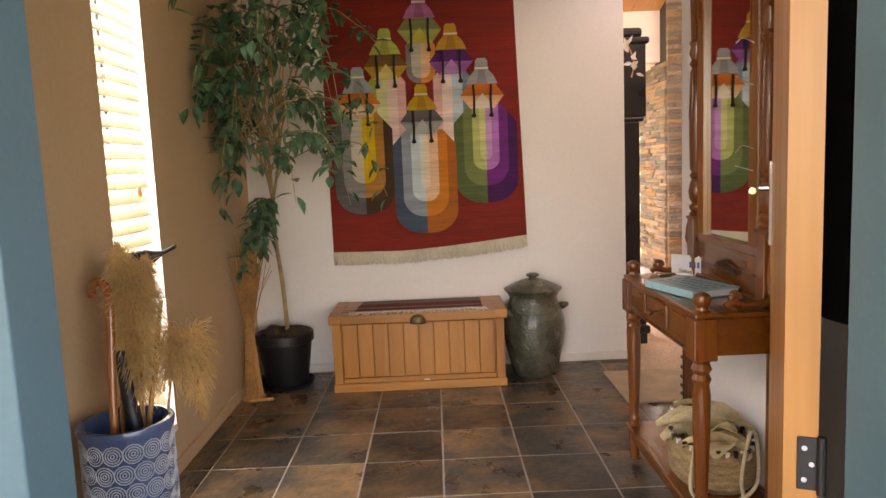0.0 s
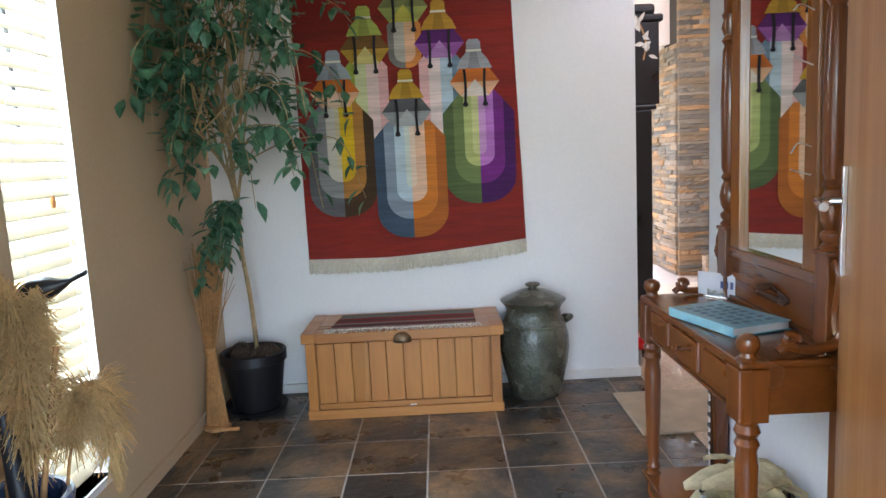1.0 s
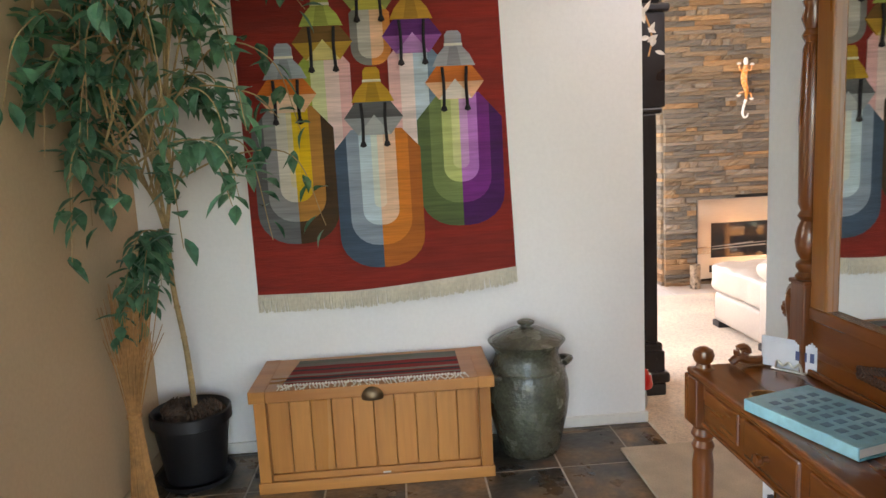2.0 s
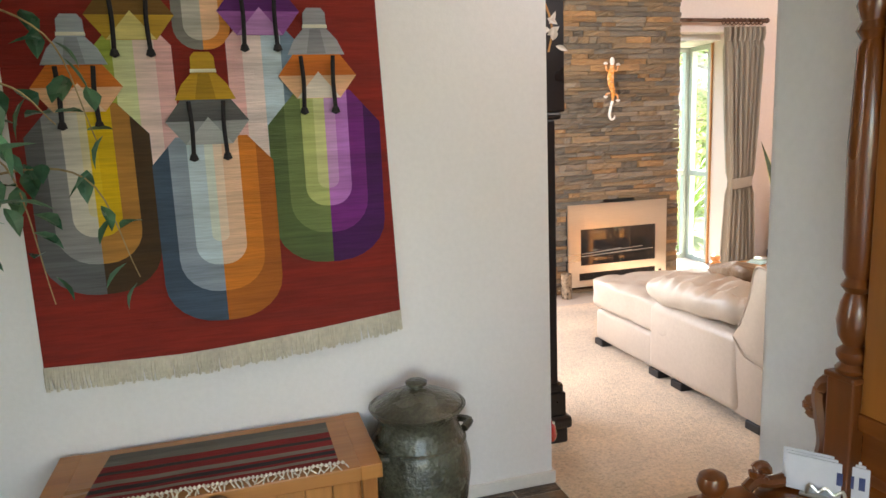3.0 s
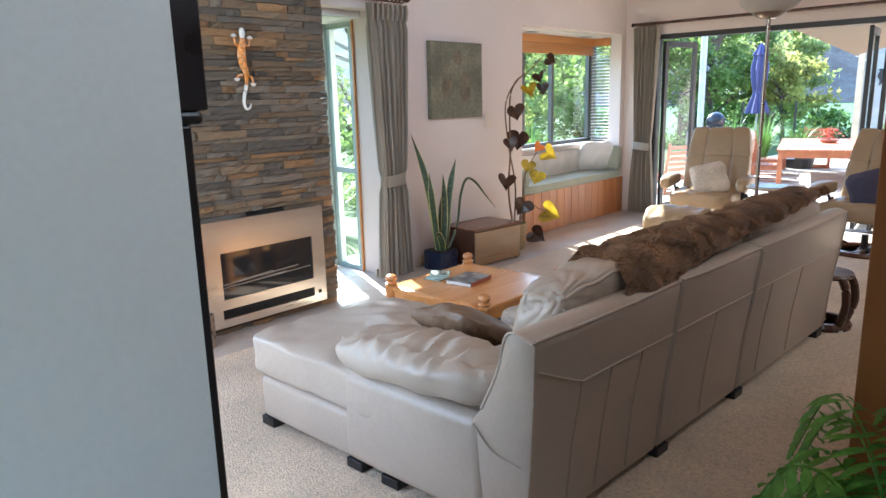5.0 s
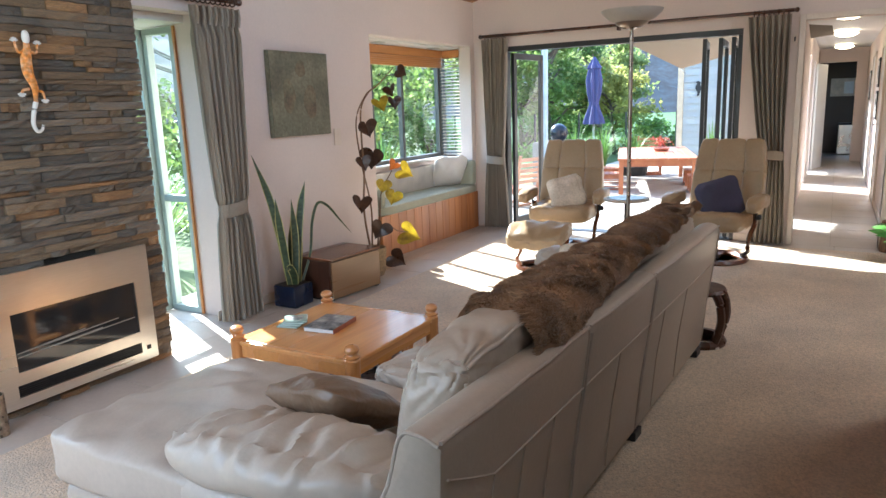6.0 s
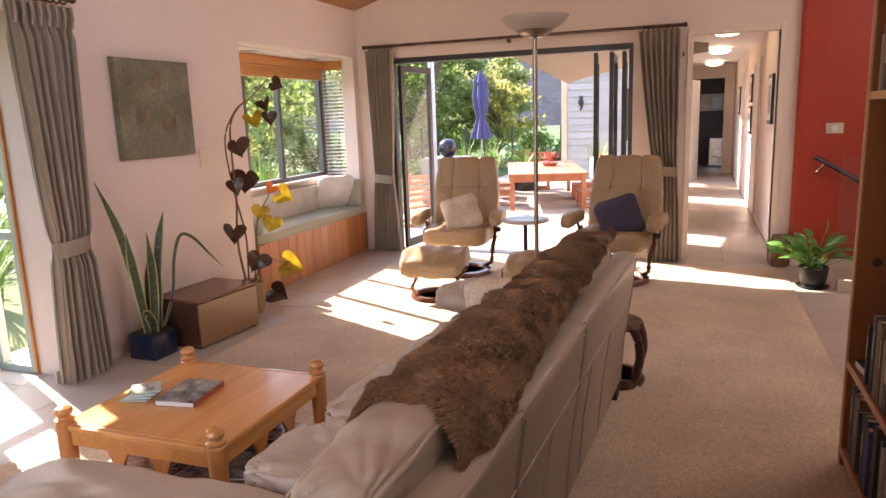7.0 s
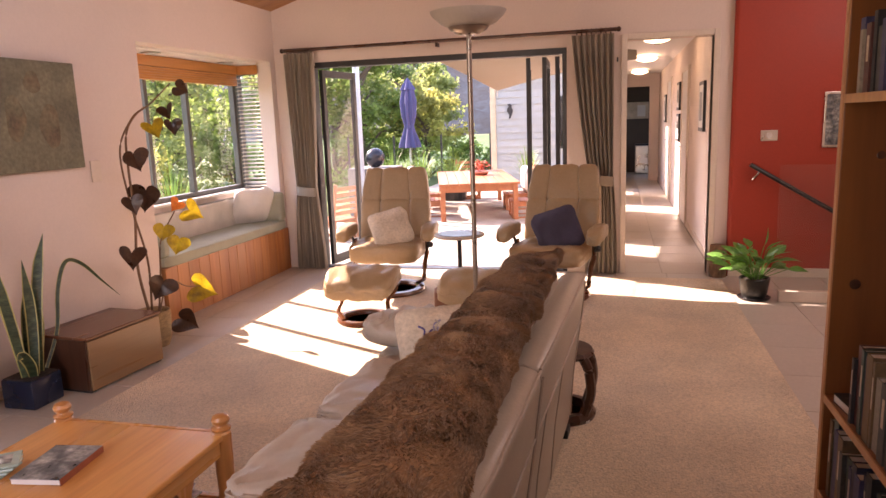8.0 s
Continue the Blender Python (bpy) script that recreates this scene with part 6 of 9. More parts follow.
def sausage(half_w, length, half_h, seed, n=84, m=44):
    """A stuffed roll lying along y: full middle, gathered ends, creases across the seam."""
    bm = bmesh.new()
    rings = []
    for i in range(n + 1):
        u = -1 + 2 * i / n
        k = max(0.0, 1 - abs(u) ** 4.0) ** 0.5
        y = u * length / 2
        ring = []
        for j in range(m):
            a = 2 * math.pi * j / m
            c, s = math.cos(a), math.sin(a)
            top = max(0.0, s)
            fold = math.sin(y * 66 + 4 * noise.noise(Vector((y * 7, a * 1.8, seed))))
            wr = 0.013 * fold * abs(fold) * top * (0.25 + abs(noise.noise(Vector((y * 6, a, seed + 4)))) * 2.0)
            wr += 0.012 * noise.noise(Vector((y * 7, a * 1.2, seed)))
            seam = -0.014 * math.exp(-((a - 1.95) / 0.07) ** 2) - 0.012 * math.exp(-((a - 3.35) / 0.07) ** 2)
            ring.append(bm.verts.new(((half_w * k + wr) * math.copysign(abs(c) ** 0.8, c) if k > 0.01 else 0.004 * c, y + 0.02 * noise.noise(Vector((c * 2, s * 2, seed))) * (1 if abs(u) > 0.8 else 0), (half_h * k + wr * 1.2 + seam) * math.copysign(abs(s) ** 0.85, s) if k > 0.01 else 0.004 * s)))
        rings.append(ring)
    for p, q in zip(rings, rings[1:]):
        for j in range(m):
            bm.faces.new((p[j], p[(j + 1) % m], q[(j + 1) % m], q[j]))
    bm.faces.new(rings[0][::-1]), bm.faces.new(rings[-1])
    bmesh.ops.recalc_face_normals(bm, faces=bm.faces[:])
    return bm


def hide_cushion(w, d, h, seed, power=0.27, n=44, depth=0.012, sag=0.0, belly=0.0):
    """A boxed leather cushion: soft edges, creases that run out from its corners, shallow dents."""
    bm = pad(w, d, h, power, n, rough=0.012, seed=seed, sag=sag)
    corners = [Vector((sx * w * 0.5, sy * d * 0.5, sz * h * 0.5)) for sx in (-1, 1) for sy in (-1, 1) for sz in (-1, 1)]
    bm.normal_update()
    moves = []
    for v in bm.verts:
        out = 0.0
        for k, c in enumerate(corners):
            r = v.co - c
            dist = r.length
            if dist > 0.5:
                continue
            way = r.normalized()
            f = 1 - abs(noise.noise(Vector((way.x * 3.2 + seed, way.y * 3.2 + k * 3.1, way.z * 3.2 + dist * 1.3))))
            out -= depth * max(0.0, f - 0.72) * 3.0 * math.exp(-dist / 0.16) * min(1.0, dist / 0.03)
        q = v.co * 3.1 + Vector((seed, 0, seed * 0.7))
        out += 0.010 * noise.noise(q)
        fold = 1 - abs(noise.noise(Vector((v.co.x * 5 + seed, v.co.y * 2.0, v.co.z * 2.0 + seed))))
        out -= 0.006 * max(0.0, fold - 0.8) * 5
        if belly:
            out += belly * (1 - min(1, abs(v.co.x) / (w / 2)) ** 2) * (1 - min(1, abs(v.co.z) / (h / 2)) ** 2)
        moves.append(v.normal * out)
    for v, m in zip(bm.verts, moves):
        v.co += m
    return bm


def ridge(bm, sy, half, n=14):
    """The upper edge of a cushion's front or back face, from end to end."""
    line = []
    for i in range(n + 1):
        x = half * (-1 + 2 * i / n)
        near = [v for v in bm.verts if abs(v.co.x - x) < 0.02]
        line.append(max(near, key=lambda v: sy * v.co.y / 0.11 + v.co.z / 0.23).co.copy() + Vector((0, sy * 0.001, 0.001)))
    return [line[0]] + [(a + b * 2 + c) / 4 for a, b, c in zip(line, line[1:], line[2:])] + [line[-1]]


def end_ridge(bm, sy, n=9):
    """The upright edge at the near end of a cushion."""
    line = []
    for i in range(n + 1):
        z = -0.17 + 0.31 * i / n
        near = [v for v in bm.verts if abs(v.co.z - z) < 0.02]
        w = max(abs(v.co.x) for v in near)
        line.append(max(near, key=lambda v: sy * (v.co.y + 0.19 * v.co.z) / 0.11 - v.co.x / w).co.copy() + Vector((-0.001, sy * 0.001, 0)))
    return [line[0]] + [(a + b * 2 + c) / 4 for a, b, c in zip(line, line[1:], line[2:])] + [line[-1]]


part("base", box(0.02, 0.05, 0.036, LEN - 0.02, 0.80, 0.27, 0.02), LEATHER, sofa, smooth=True)
BACKP = [(0.010, 0.036), (-0.012, 0.30), (-0.044, 0.535), (-0.066, 0.725), (-0.055, 0.748), (-0.01, 0.760), (0.045, 0.745), (0.095, 0.60), (0.17, 0.46), (0.22, 0.40), (0.22, 0.036)]
SPLIT = ((0.006, 0.833), (0.839, 1.583), (1.589, LEN - 0.004))
for k, (a, b) in enumerate(SPLIT):
    part("back", yz_prism(BACKP, a, b, 0.016, 0.055 if k == 0 else 0.0), LEATHER, sofa, smooth=True)
YS, ZS = -0.0455, 0.535
for a, b in ((0.225, 0.828), (0.845, 1.578), (1.595, LEN - 0.02)):
    part("seam", tube([(a, YS, ZS), ((a + b) / 2, YS - 0.002, ZS + 0.002), (b, YS, ZS)], 0.0032, 5), SEAM, sofa)
part("seam", tube([(-0.012, -0.0585, 0.64), (0.10, -0.0525, 0.588), (0.225, YS, ZS)], 0.0032, 5), SEAM, sofa)
for x in (0.845, 1.577, 1.596, LEN - 0.02):
    part("seam", tube([(x, -0.067, 0.72), (x, -0.058, 0.64), (x, YS, ZS), (x, -0.0135, 0.30), (x, 0.004, 0.07)], 0.0036, 5), SEAM, sofa)
for x in (0.225, 0.40, 0.60, 1.20, 1.80, 2.20):
    part("seam", tube([(x, YS, ZS), (x - 0.004, -0.0135, 0.30), (x - 0.008, 0.004, 0.07)], 0.0028, 5), LEATHER, sofa)
for a, b in ((-0.04, 0.828), (0.845, 1.578), (1.595, LEN - 0.02)):
    line = [(a + (b - a) * i / 8, -0.0615 + 0.002 * math.sin(i * 2.1 + a), 0.741 - 0.006 * math.sin(math.pi * i / 8)) for i in range(9)]
    part("piping", tube(line, 0.0055, 6), SEAM, sofa)
part("piping", tube(curve_pts([(-0.046, -0.06, 0.735), (-0.048, -0.01, 0.752), (-0.043, 0.04, 0.736), (-0.026, 0.09, 0.60), (-0.010, 0.165, 0.46)], 4), 0.0055, 6), SEAM, sofa)
# near arm and its pillow
part("arm", box(-0.012, 0.16, 0.036, 0.24, 0.87, 0.42, 0.05, seg=5), LEATHER, sofa, smooth=True)
part("seam", tube(curve_pts([(-0.013, 0.20, 0.40), (-0.0135, 0.12, 0.33), (-0.003, 0.02, 0.30)], 5), 0.0035, 5), LEATHER, sofa)
bm = sausage(0.168, 0.84, 0.088, 2.0)
for v in bm.verts:
    v.co.z += 0.03 * (0.4 - v.co.y) - 0.045 * max(0, v.co.y) - 0.05 * max(0.0, -0.25 - v.co.y)
    v.co.x += 0.012
part("arm_pillow", bm, LEATHER, sofa, "plump creased arm pillow", loc=(0.105, 0.535, 0.488), smooth=True)
# chaise
part("chaise_base", box(0.002, 0.82, 0.036, 0.82, 1.455, 0.235, 0.03, seg=3), LEATHER, sofa, smooth=True)
bm = hide_cushion(0.86, 1.02, 0.19, 7.0, 0.20, 34, 0.008)
for v in bm.verts:
    if v.co.z > 0:
        v.co.z += 0.022 * (1 - min(1.0, abs(v.co.x) / 0.43) ** 2) * (1 - min(1.0, abs(v.co.y) / 0.51) ** 2)
part("chaise_cushion", bm, LEATHER, sofa, loc=(0.42, 1.03, 0.325), smooth=True)
for x0, x1 in ((0.86, 1.275), (1.280, 1.855), (1.860, 2.50)):
    bm = hide_cushion(x1 - x0, 0.68, 0.20, x0 * 9, 0.26, 40, 0.026, belly=0.016)
    part("seat_cushion", bm, LEATHER, sofa, "creased seat cushion", loc=((x0 + x1) / 2, 0.50, 0.352), smooth=True)
part("chaise_back_seat", pad(0.62, 0.40, 0.16, 0.24, 12, rough=0.008, seed=2.0), LEATHER, sofa, loc=(0.54, 0.40, 0.33), smooth=True)
part("far_arm", box(LEN - 0.26, 0.16, 0.036, LEN, 0.86, 0.42, 0.04, seg=4), LEATHER, sofa, smooth=True)
bm = sausage(0.165, 0.80, 0.085, 5.0)
part("far_arm_pillow", bm, LEATHER, sofa, "plump creased arm pillow", loc=(LEN - 0.17, 0.54, 0.515), smooth=True)
for k, (x0, x1) in enumerate(((0.215, 0.90), (0.895, 1.715), (1.71, LEN - 0.04))):
    bm = hide_cushion(x1 - x0, 0.225, 0.46, 3.0 * k + 1, 0.44, 46, 0.020, belly=0.010)
    for v in bm.verts:
        v.co.y += -0.19 * v.co.z
        v.co.z -= 0.02 * (abs(v.co.x) / ((x1 - x0) / 2)) ** 3 * (1 if v.co.z > 0 else 0)
    lines = [ridge(bm, sy, (x1 - x0) * 0.42) for sy in (1, -1)] + [end_ridge(bm, sy) for sy in (1, -1)]
    c = part("back_cushion", bm, LEATHER, sofa, "plump creased back cushion", loc=((x0 + x1) / 2, 0.168, 0.612), smooth=True)
    for line in lines:
        part("piping", tube(line, 0.0052, 6), SEAM, c)
for x, y in ((0.03, 0.03), (0.03, 1.37), (0.73, 1.37), (0.86, 0.0), (1.59, 0.0), (2.72, 0.0), (0.03, 0.78), (0.03, 0.58), (2.72, 0.74)):
    part("foot", box(x - 0.03, y, 0.0, x + 0.06, y + 0.09, 0.040, 0.004), BLACK, sofa, "black block foot")

# fur throw over the back cushions
throw = thing("fur_throw", "long brown fur throw draped over the sofa back", "throw", (2.150, 3.905, 0.0))
bm = bmesh.new()
nu, nv = 130, 30
prof = curve_pts([(0.285, 0.74), (0.282, 0.80), (0.245, 0.865), (0.165, 0.890), (0.06, 0.882), (-0.012, 0.842), (-0.036, 0.785)], 6)
surf = []
for i in range(nu + 1):
    u = i / nu
    row = []
    for j in range(nv + 1):
        w = j / nv
        q = w * (len(prof) - 1)
        p0 = prof[min(int(q), len(prof) - 2)].lerp(prof[min(int(q), len(prof) - 2) + 1], q - min(int(q), len(prof) - 2))
        y, z = p0.x, p0.y
        x = 0.510 + 2.28 * u + 0.07 * math.sin(w * 3.1) * (1 - u) - 0.02 * math.sin(w * 9) * max(0.0, 1 - u * 12)
        bump = 0.016 * noise.noise(Vector((x * 4, w * 3, 0))) + 0.012 * noise.noise(Vector((x * 12, w * 7, 4)))
        cross = 1 - abs(noise.noise(Vector((x * 3.3 + 0.8 * w, 1.7, 3.0))))
        bump -= 0.020 * max(0.0, cross - 0.84) * 6 * math.sin(math.pi * w)
        dip = 0.004 * max(0.0, 1 - u * 6) + 0.010 * math.exp(-((x - 0.90) / 0.05) ** 2) + 0.022 * math.exp(-((x - 1.715) / 0.05) ** 2)
        back = max(0.0, w - 0.66) / 0.34
        far = max(0.0, x - 1.0) / 1.8
        tail = math.exp(-((x - 0.72) / 0.16) ** 2)
        zz = z + bump - dip * (1 - back) + back * (0.008 + 0.012 * math.sin(x * 5.2) + 0.065 * far - 0.045 * tail)
        yy = y + bump * 0.6 - 0.045 * (1 - u) * max(0.0, 1 - w / 0.5) + back * (0.075 * far - 0.022 * tail)
        zz -= 0.034 * max(0.0, 1 - u / 0.035) ** 2
        if u > 0.96:
            zz -= (u - 0.96) * 0.6
        row.append(bm.verts.new((x, yy, zz)))
    surf.append(row)
for a, b in zip(surf, surf[1:]):
    for j in range(nv):
        bm.faces.new((a[j], a[j + 1], b[j + 1], b[j]))
bm.normal_update()
quads = [(f.normal.copy(), [v.co.copy() for v in f.verts]) for f in bm.faces]
ext = bmesh.ops.extrude_face_region(bm, geom=bm.faces[:])
for v in [g for g in ext["geom"] if isinstance(g, bmesh.types.BMVert)]:
    v.co.z -= 0.012
part("hide", bm, FUR, throw, smooth=True)
flip = 1 if sum(n.z for n, _ in quads) > 0 else -1
rp = random.Random(4)
verts, faces = [], []
for n, q in quads:
    tuft_way = Vector((noise.noise(q[0] * 9), noise.noise(q[0] * 9 + Vector((5, 0, 0))), 0)) * 0.9
    for _ in range(30):
        a, b = rp.random(), rp.random()
        p = (q[0] * (1 - a) + q[1] * a) * (1 - b) + (q[3] * (1 - a) + q[2] * a) * b
        lay = Vector((-0.6, 0.1, -0.1)) + tuft_way + Vector((0.5 * noise.noise(p * 22), 0.5 * noise.noise(p * 22 + Vector((9, 0, 0))), 0))
        tip = p + n * flip * rp.uniform(0.003, 0.010) + lay * rp.uniform(0.012, 0.028)
        side = Vector((rp.uniform(-1, 1), rp.uniform(-1, 1), rp.uniform(-1, 1))) * 0.0025
        k = len(verts)
        verts += [p - side, p + side, tip]
        faces.append((k, k + 1, k + 2))
me = bpy.data.meshes.new("fur")
me.from_pydata(verts, [], faces)
me.materials.append(FUR_PILE)
o = new("fur", me)
o.parent = throw
tagged(o, "short brown fur", kind="stuff")

# the back stands a little out of square to the chaise
for base in (sofa, throw):
    for o in base.children_recursive:
        off = o.location.x + (o.parent.location.x if o.parent is not base else 0.0)
        for v in o.data.vertices:
            v.co.y -= 0.056 * (v.co.x + off)

sc = scatter("taupe satin cushion with ruched front on the chaise", (2.57, 4.49, 0.530), (30, 10, 80), 0.36, CUSHION_BROWN, 8, 0.15)
scatter("cream cushion with blue and orange embroidery against the far sofa arm", (4.60, 4.29, 0.515), (62, 0, -62), 0.33, CUSHION_CREAM, 12)
emb = thing("embroidered_patch", "multicoloured embroidered patch on the cream cushion", "embroidery", (4.56, 4.255, 0.53), -62)
re_ = random.Random(6)
for k in range(64):
    c = re_.choice(((0.10, 0.09, 0.28), (0.42, 0.12, 0.05), (0.30, 0.26, 0.36), (0.5, 0.44, 0.36)))
    x, z = re_.uniform(-0.12, 0.12), re_.uniform(-0.11, 0.10)
    part("stitch", tube(curve_pts([(x, -0.085, z), (x + re_.uniform(-.03, .03), -0.09, z + 0.03), (x + re_.uniform(-.03, .03), -0.085, z + 0.045)], 3), 0.0042, 5), woven(c), emb)

# ---- coffee table ----
ct = thing("coffee_table", "square honey pine coffee table with turned corner posts on the carpet", "coffee table", (3.627, 5.322, 0.008))
h = 0.352
POST = [(0.026, 0.0), (0.030, 0.01), (0.031, 0.12), (0.034, 0.20), (0.034, 0.30), (0.036, 0.345), (0.030, 0.352), (0.036, 0.358), (0.037, 0.364), (0.024, 0.370), (0.022, 0.375), (0.031, 0.384), (0.034, 0.396), (0.028, 0.409), (0.014, 0.416), (0.001, 0.418)]
for sx in (-1, 1):
    for sy in (-1, 1):
        part("post", lathe(POST, 22, m=Matrix.Translation((sx * h, sy * h, 0))), PINE_Z, ct, smooth=True)
part("tabletop", box(-h + 0.005, -h - 0.02, 0.322, h - 0.005, h + 0.02, 0.345, 0.006), PINE, ct)
part("tabletop_edge", box(-h - 0.02, -h + 0.03, 0.3215, -h + 0.005, h - 0.03, 0.3445, 0.006), PINE, ct)
part("tabletop_edge", box(h - 0.005, -h + 0.03, 0.3215, h + 0.02, h - 0.03, 0.3445, 0.006), PINE, ct)
for s in (-1, 1):
    part("apron", box(-h + 0.034, s * h - 0.010, 0.262, h - 0.034, s * h + 0.010, 0.3212, 0.003), PINE, ct)
    part("apron", box(s * h - 0.010, -h + 0.034, 0.262, s * h + 0.010, h - 0.034, 0.3212, 0.003), PINE, ct)
    for a in (-1, 1):
        o1 = [(a * 0.05, 0.262), (a * 0.15, 0.262), (a * 0.13, 0.22), (a * 0.115, 0.15), (a * 0.13, 0.085), (a * 0.07, 0.085), (a * 0.085, 0.15), (a * 0.075, 0.22)]
        part("splat", prism(o1, 0.016, m=Matrix.Translation((0, s * h - 0.008, 0))), PINE_Z, ct)
        bm = prism(o1, 0.016)
        for v in bm.verts:
            v.co = Vector((s * h - 0.008 + v.co.y, v.co.x, v.co.z))
        part("splat", bm, PINE_Z, ct)
    part("stretcher", box(-h + 0.03, s * h - 0.012, 0.06, h - 0.03, s * h + 0.012, 0.085, 0.004), PINE, ct)
    part("stretcher", box(s * h - 0.012, -h + 0.03, 0.06, s * h + 0.012, h - 0.03, 0.085, 0.004), PINE, ct)
part("low_shelf", box(-h + 0.015, -h + 0.015, 0.066, h - 0.015, h - 0.015, 0.078), PINE, ct)
PRINTC = mat("printed_cover", (0.10, 0.11, 0.12), 0.35, vary=0.6, scale=24, bump=0.02, second=(0.45, 0.42, 0.36), second_scale=20)
bk = thing("hardback_book", "small hardback book with printed cover on the coffee table", "book", (3.63, 5.375, 0.354), 8)
part("page_block", box(-0.115, -0.085, 0.002, 0.115, 0.085, 0.020), PAPER, bk)
part("cover", box(-0.118, -0.088, 0.020, 0.118, 0.088, 0.024, 0.001), PRINTC, bk, "grey printed cover")
part("spine", box(-0.118, -0.089, 0.0, 0.118, -0.086, 0.0235), mat("red_spine", (0.34, 0.11, 0.06), 0.5, bump=0.05), bk)
for k in range(4):
    cs = thing("glass_coaster", "square pale green glass coaster stacked on the coffee table", "coaster", (3.565 + 0.006 * k, 5.575 - 0.004 * k, 0.354 + 0.0085 * k), 12 + 9 * k, "coasters")
    part("plate", box(-0.06, -0.06, 0, 0.06, 0.06, 0.008, 0.003), mat("green_glass_plate", (0.35, 0.46, 0.40), 0.15, vary=0.1, bump=0.02, coat=0.5) if k == 0 else MATS["green_glass_plate"], cs)
    if k == 3:
        part("inlay", box(-0.035, -0.035, 0.0082, 0.035, 0.035, 0.009), PRINTC, cs)
rm = random.Random(9)
MAGS = [mat("magazine", c, 0.3, vary=0.5, scale=18, bump=0.02, second=(0.5, 0.47, 0.42), second_scale=9) for c in ((0.30, 0.14, 0.08), (0.10, 0.14, 0.22), (0.40, 0.36, 0.30), (0.22, 0.09, 0.06))]
for k in range(12):
    x, y = rm.choice(((0.18, -0.16), (0.16, 0.18), (-0.16, -0.18), (-0.15, 0.14), (0.02, 0.0)))
    mg = thing("magazine", "glossy magazine on the low shelf of the coffee table", "magazine", (3.627 + x + rm.uniform(-0.03, 0.03), 5.32 + y + rm.uniform(-0.03, 0.03), 0.0865 + 0.0062 * k), rm.uniform(-25, 25), "magazines")
    part("page_block", box(-0.105, -0.14, 0, 0.105, 0.14, 0.005), PAPER, mg)
    part("cover", box(-0.105, -0.14, 0.005, 0.105, 0.14, 0.006), MAGS[k % 4], mg)


# ---- recliner chairs ----
def ring_bm(r, w, h, seg=40):
    return lathe([(r - w, 0.0), (r + w * 0.7, 0.0), (r + w, h * 0.4), (r + w * 0.7, h), (r - w * 0.6, h), (r - w, h * 0.5), (r - w, 0.0)], seg)


def recliner(at, turn, label):
    c = thing("recliner_chair", label, "armchair", at, turn, "pair of recliner chairs")
    part("base_ring", ring_bm(0.255, 0.040, 0.038), BENTWOOD, c, smooth=True)
    part("hub", lathe([(0.045, 0.0), (0.05, 0.02), (0.03, 0.05), (0.028, 0.16)], 16, m=Matrix.Translation((0, 0.0, 0.0))), BLACK, c)
    part("base_bar", box(-0.03, -0.24, 0.005, 0.03, 0.24, 0.032, 0.006), BENTWOOD, c)
    for s in (-1, 1):
        line = curve_pts([(s * 0.20, 0.14, 0.036), (s * 0.27, 0.06, 0.085), (s * 0.305, -0.08, 0.16), (s * 0.31, -0.05, 0.26), (s * 0.315, 0.05, 0.34), (s * 0.32, 0.03, 0.46)], 6)
        part("side_frame", tube(line, 0.020, 8, flat=0.8), BENTWOOD, c, smooth=True)
        part("pivot", lathe([(0.022, -0.02), (0.026, -0.015), (0.026, 0.015), (0.018, 0.03)], 14, m=Matrix.Translation((s * 0.34, 0.05, 0.40)) @ Matrix.Rotation(radians(90 * s), 4, "Y")), BLACK, c)
        part("arm_support", tube([(s * 0.325, 0.04, 0.38), (s * 0.345, 0.0, 0.50)], 0.012, 8), BLACK, c)
        bm = pad(0.125, 0.40, 0.115, 0.5, 14, rough=0.006, seed=s + 3, crease=0.006)
        for v in bm.verts:
            v.co.z -= 0.03 * max(0, -v.co.y / 0.2) ** 2
        part("arm_pad", bm, LEATHER_TAN, c, loc=(s * 0.365, -0.06, 0.548), smooth=True)
    bm = pad(0.60, 0.58, 0.17, 0.34, 18, rough=0.012, seed=at[1], crease=0.008)
    part("seat", bm, LEATHER_TAN, c, loc=(0, -0.07, 0.385), smooth=True)
    # back: tall panel with three upright channels
    for k, (x0, x1) in enumerate(((-0.315, -0.135), (-0.140, 0.140), (0.135, 0.315))):
        for z0, z1, th in ((0.0, 0.37, 0.14), (0.355, 0.66, 0.115)):
            p = pad((x1 - x0) * 1.03, th, (z1 - z0) * 1.06, 0.30, 12, rough=0.006, seed=k + z0 * 7, crease=0.006)
            for v in p.verts:
                zz = v.co.z + (z0 + z1) / 2
                k2 = 1 - 0.13 * max(0, zz - 0.35) / 0.3
                v.co.x = (v.co.x + (x0 + x1) / 2) * k2
                v.co.z = zz
            q = part("back_panel", p, LEATHER_TAN, c, smooth=True)
            q.location = (0, 0.235, 0.405)
            q.rotation_euler = (radians(-15), 0, 0)
    return c


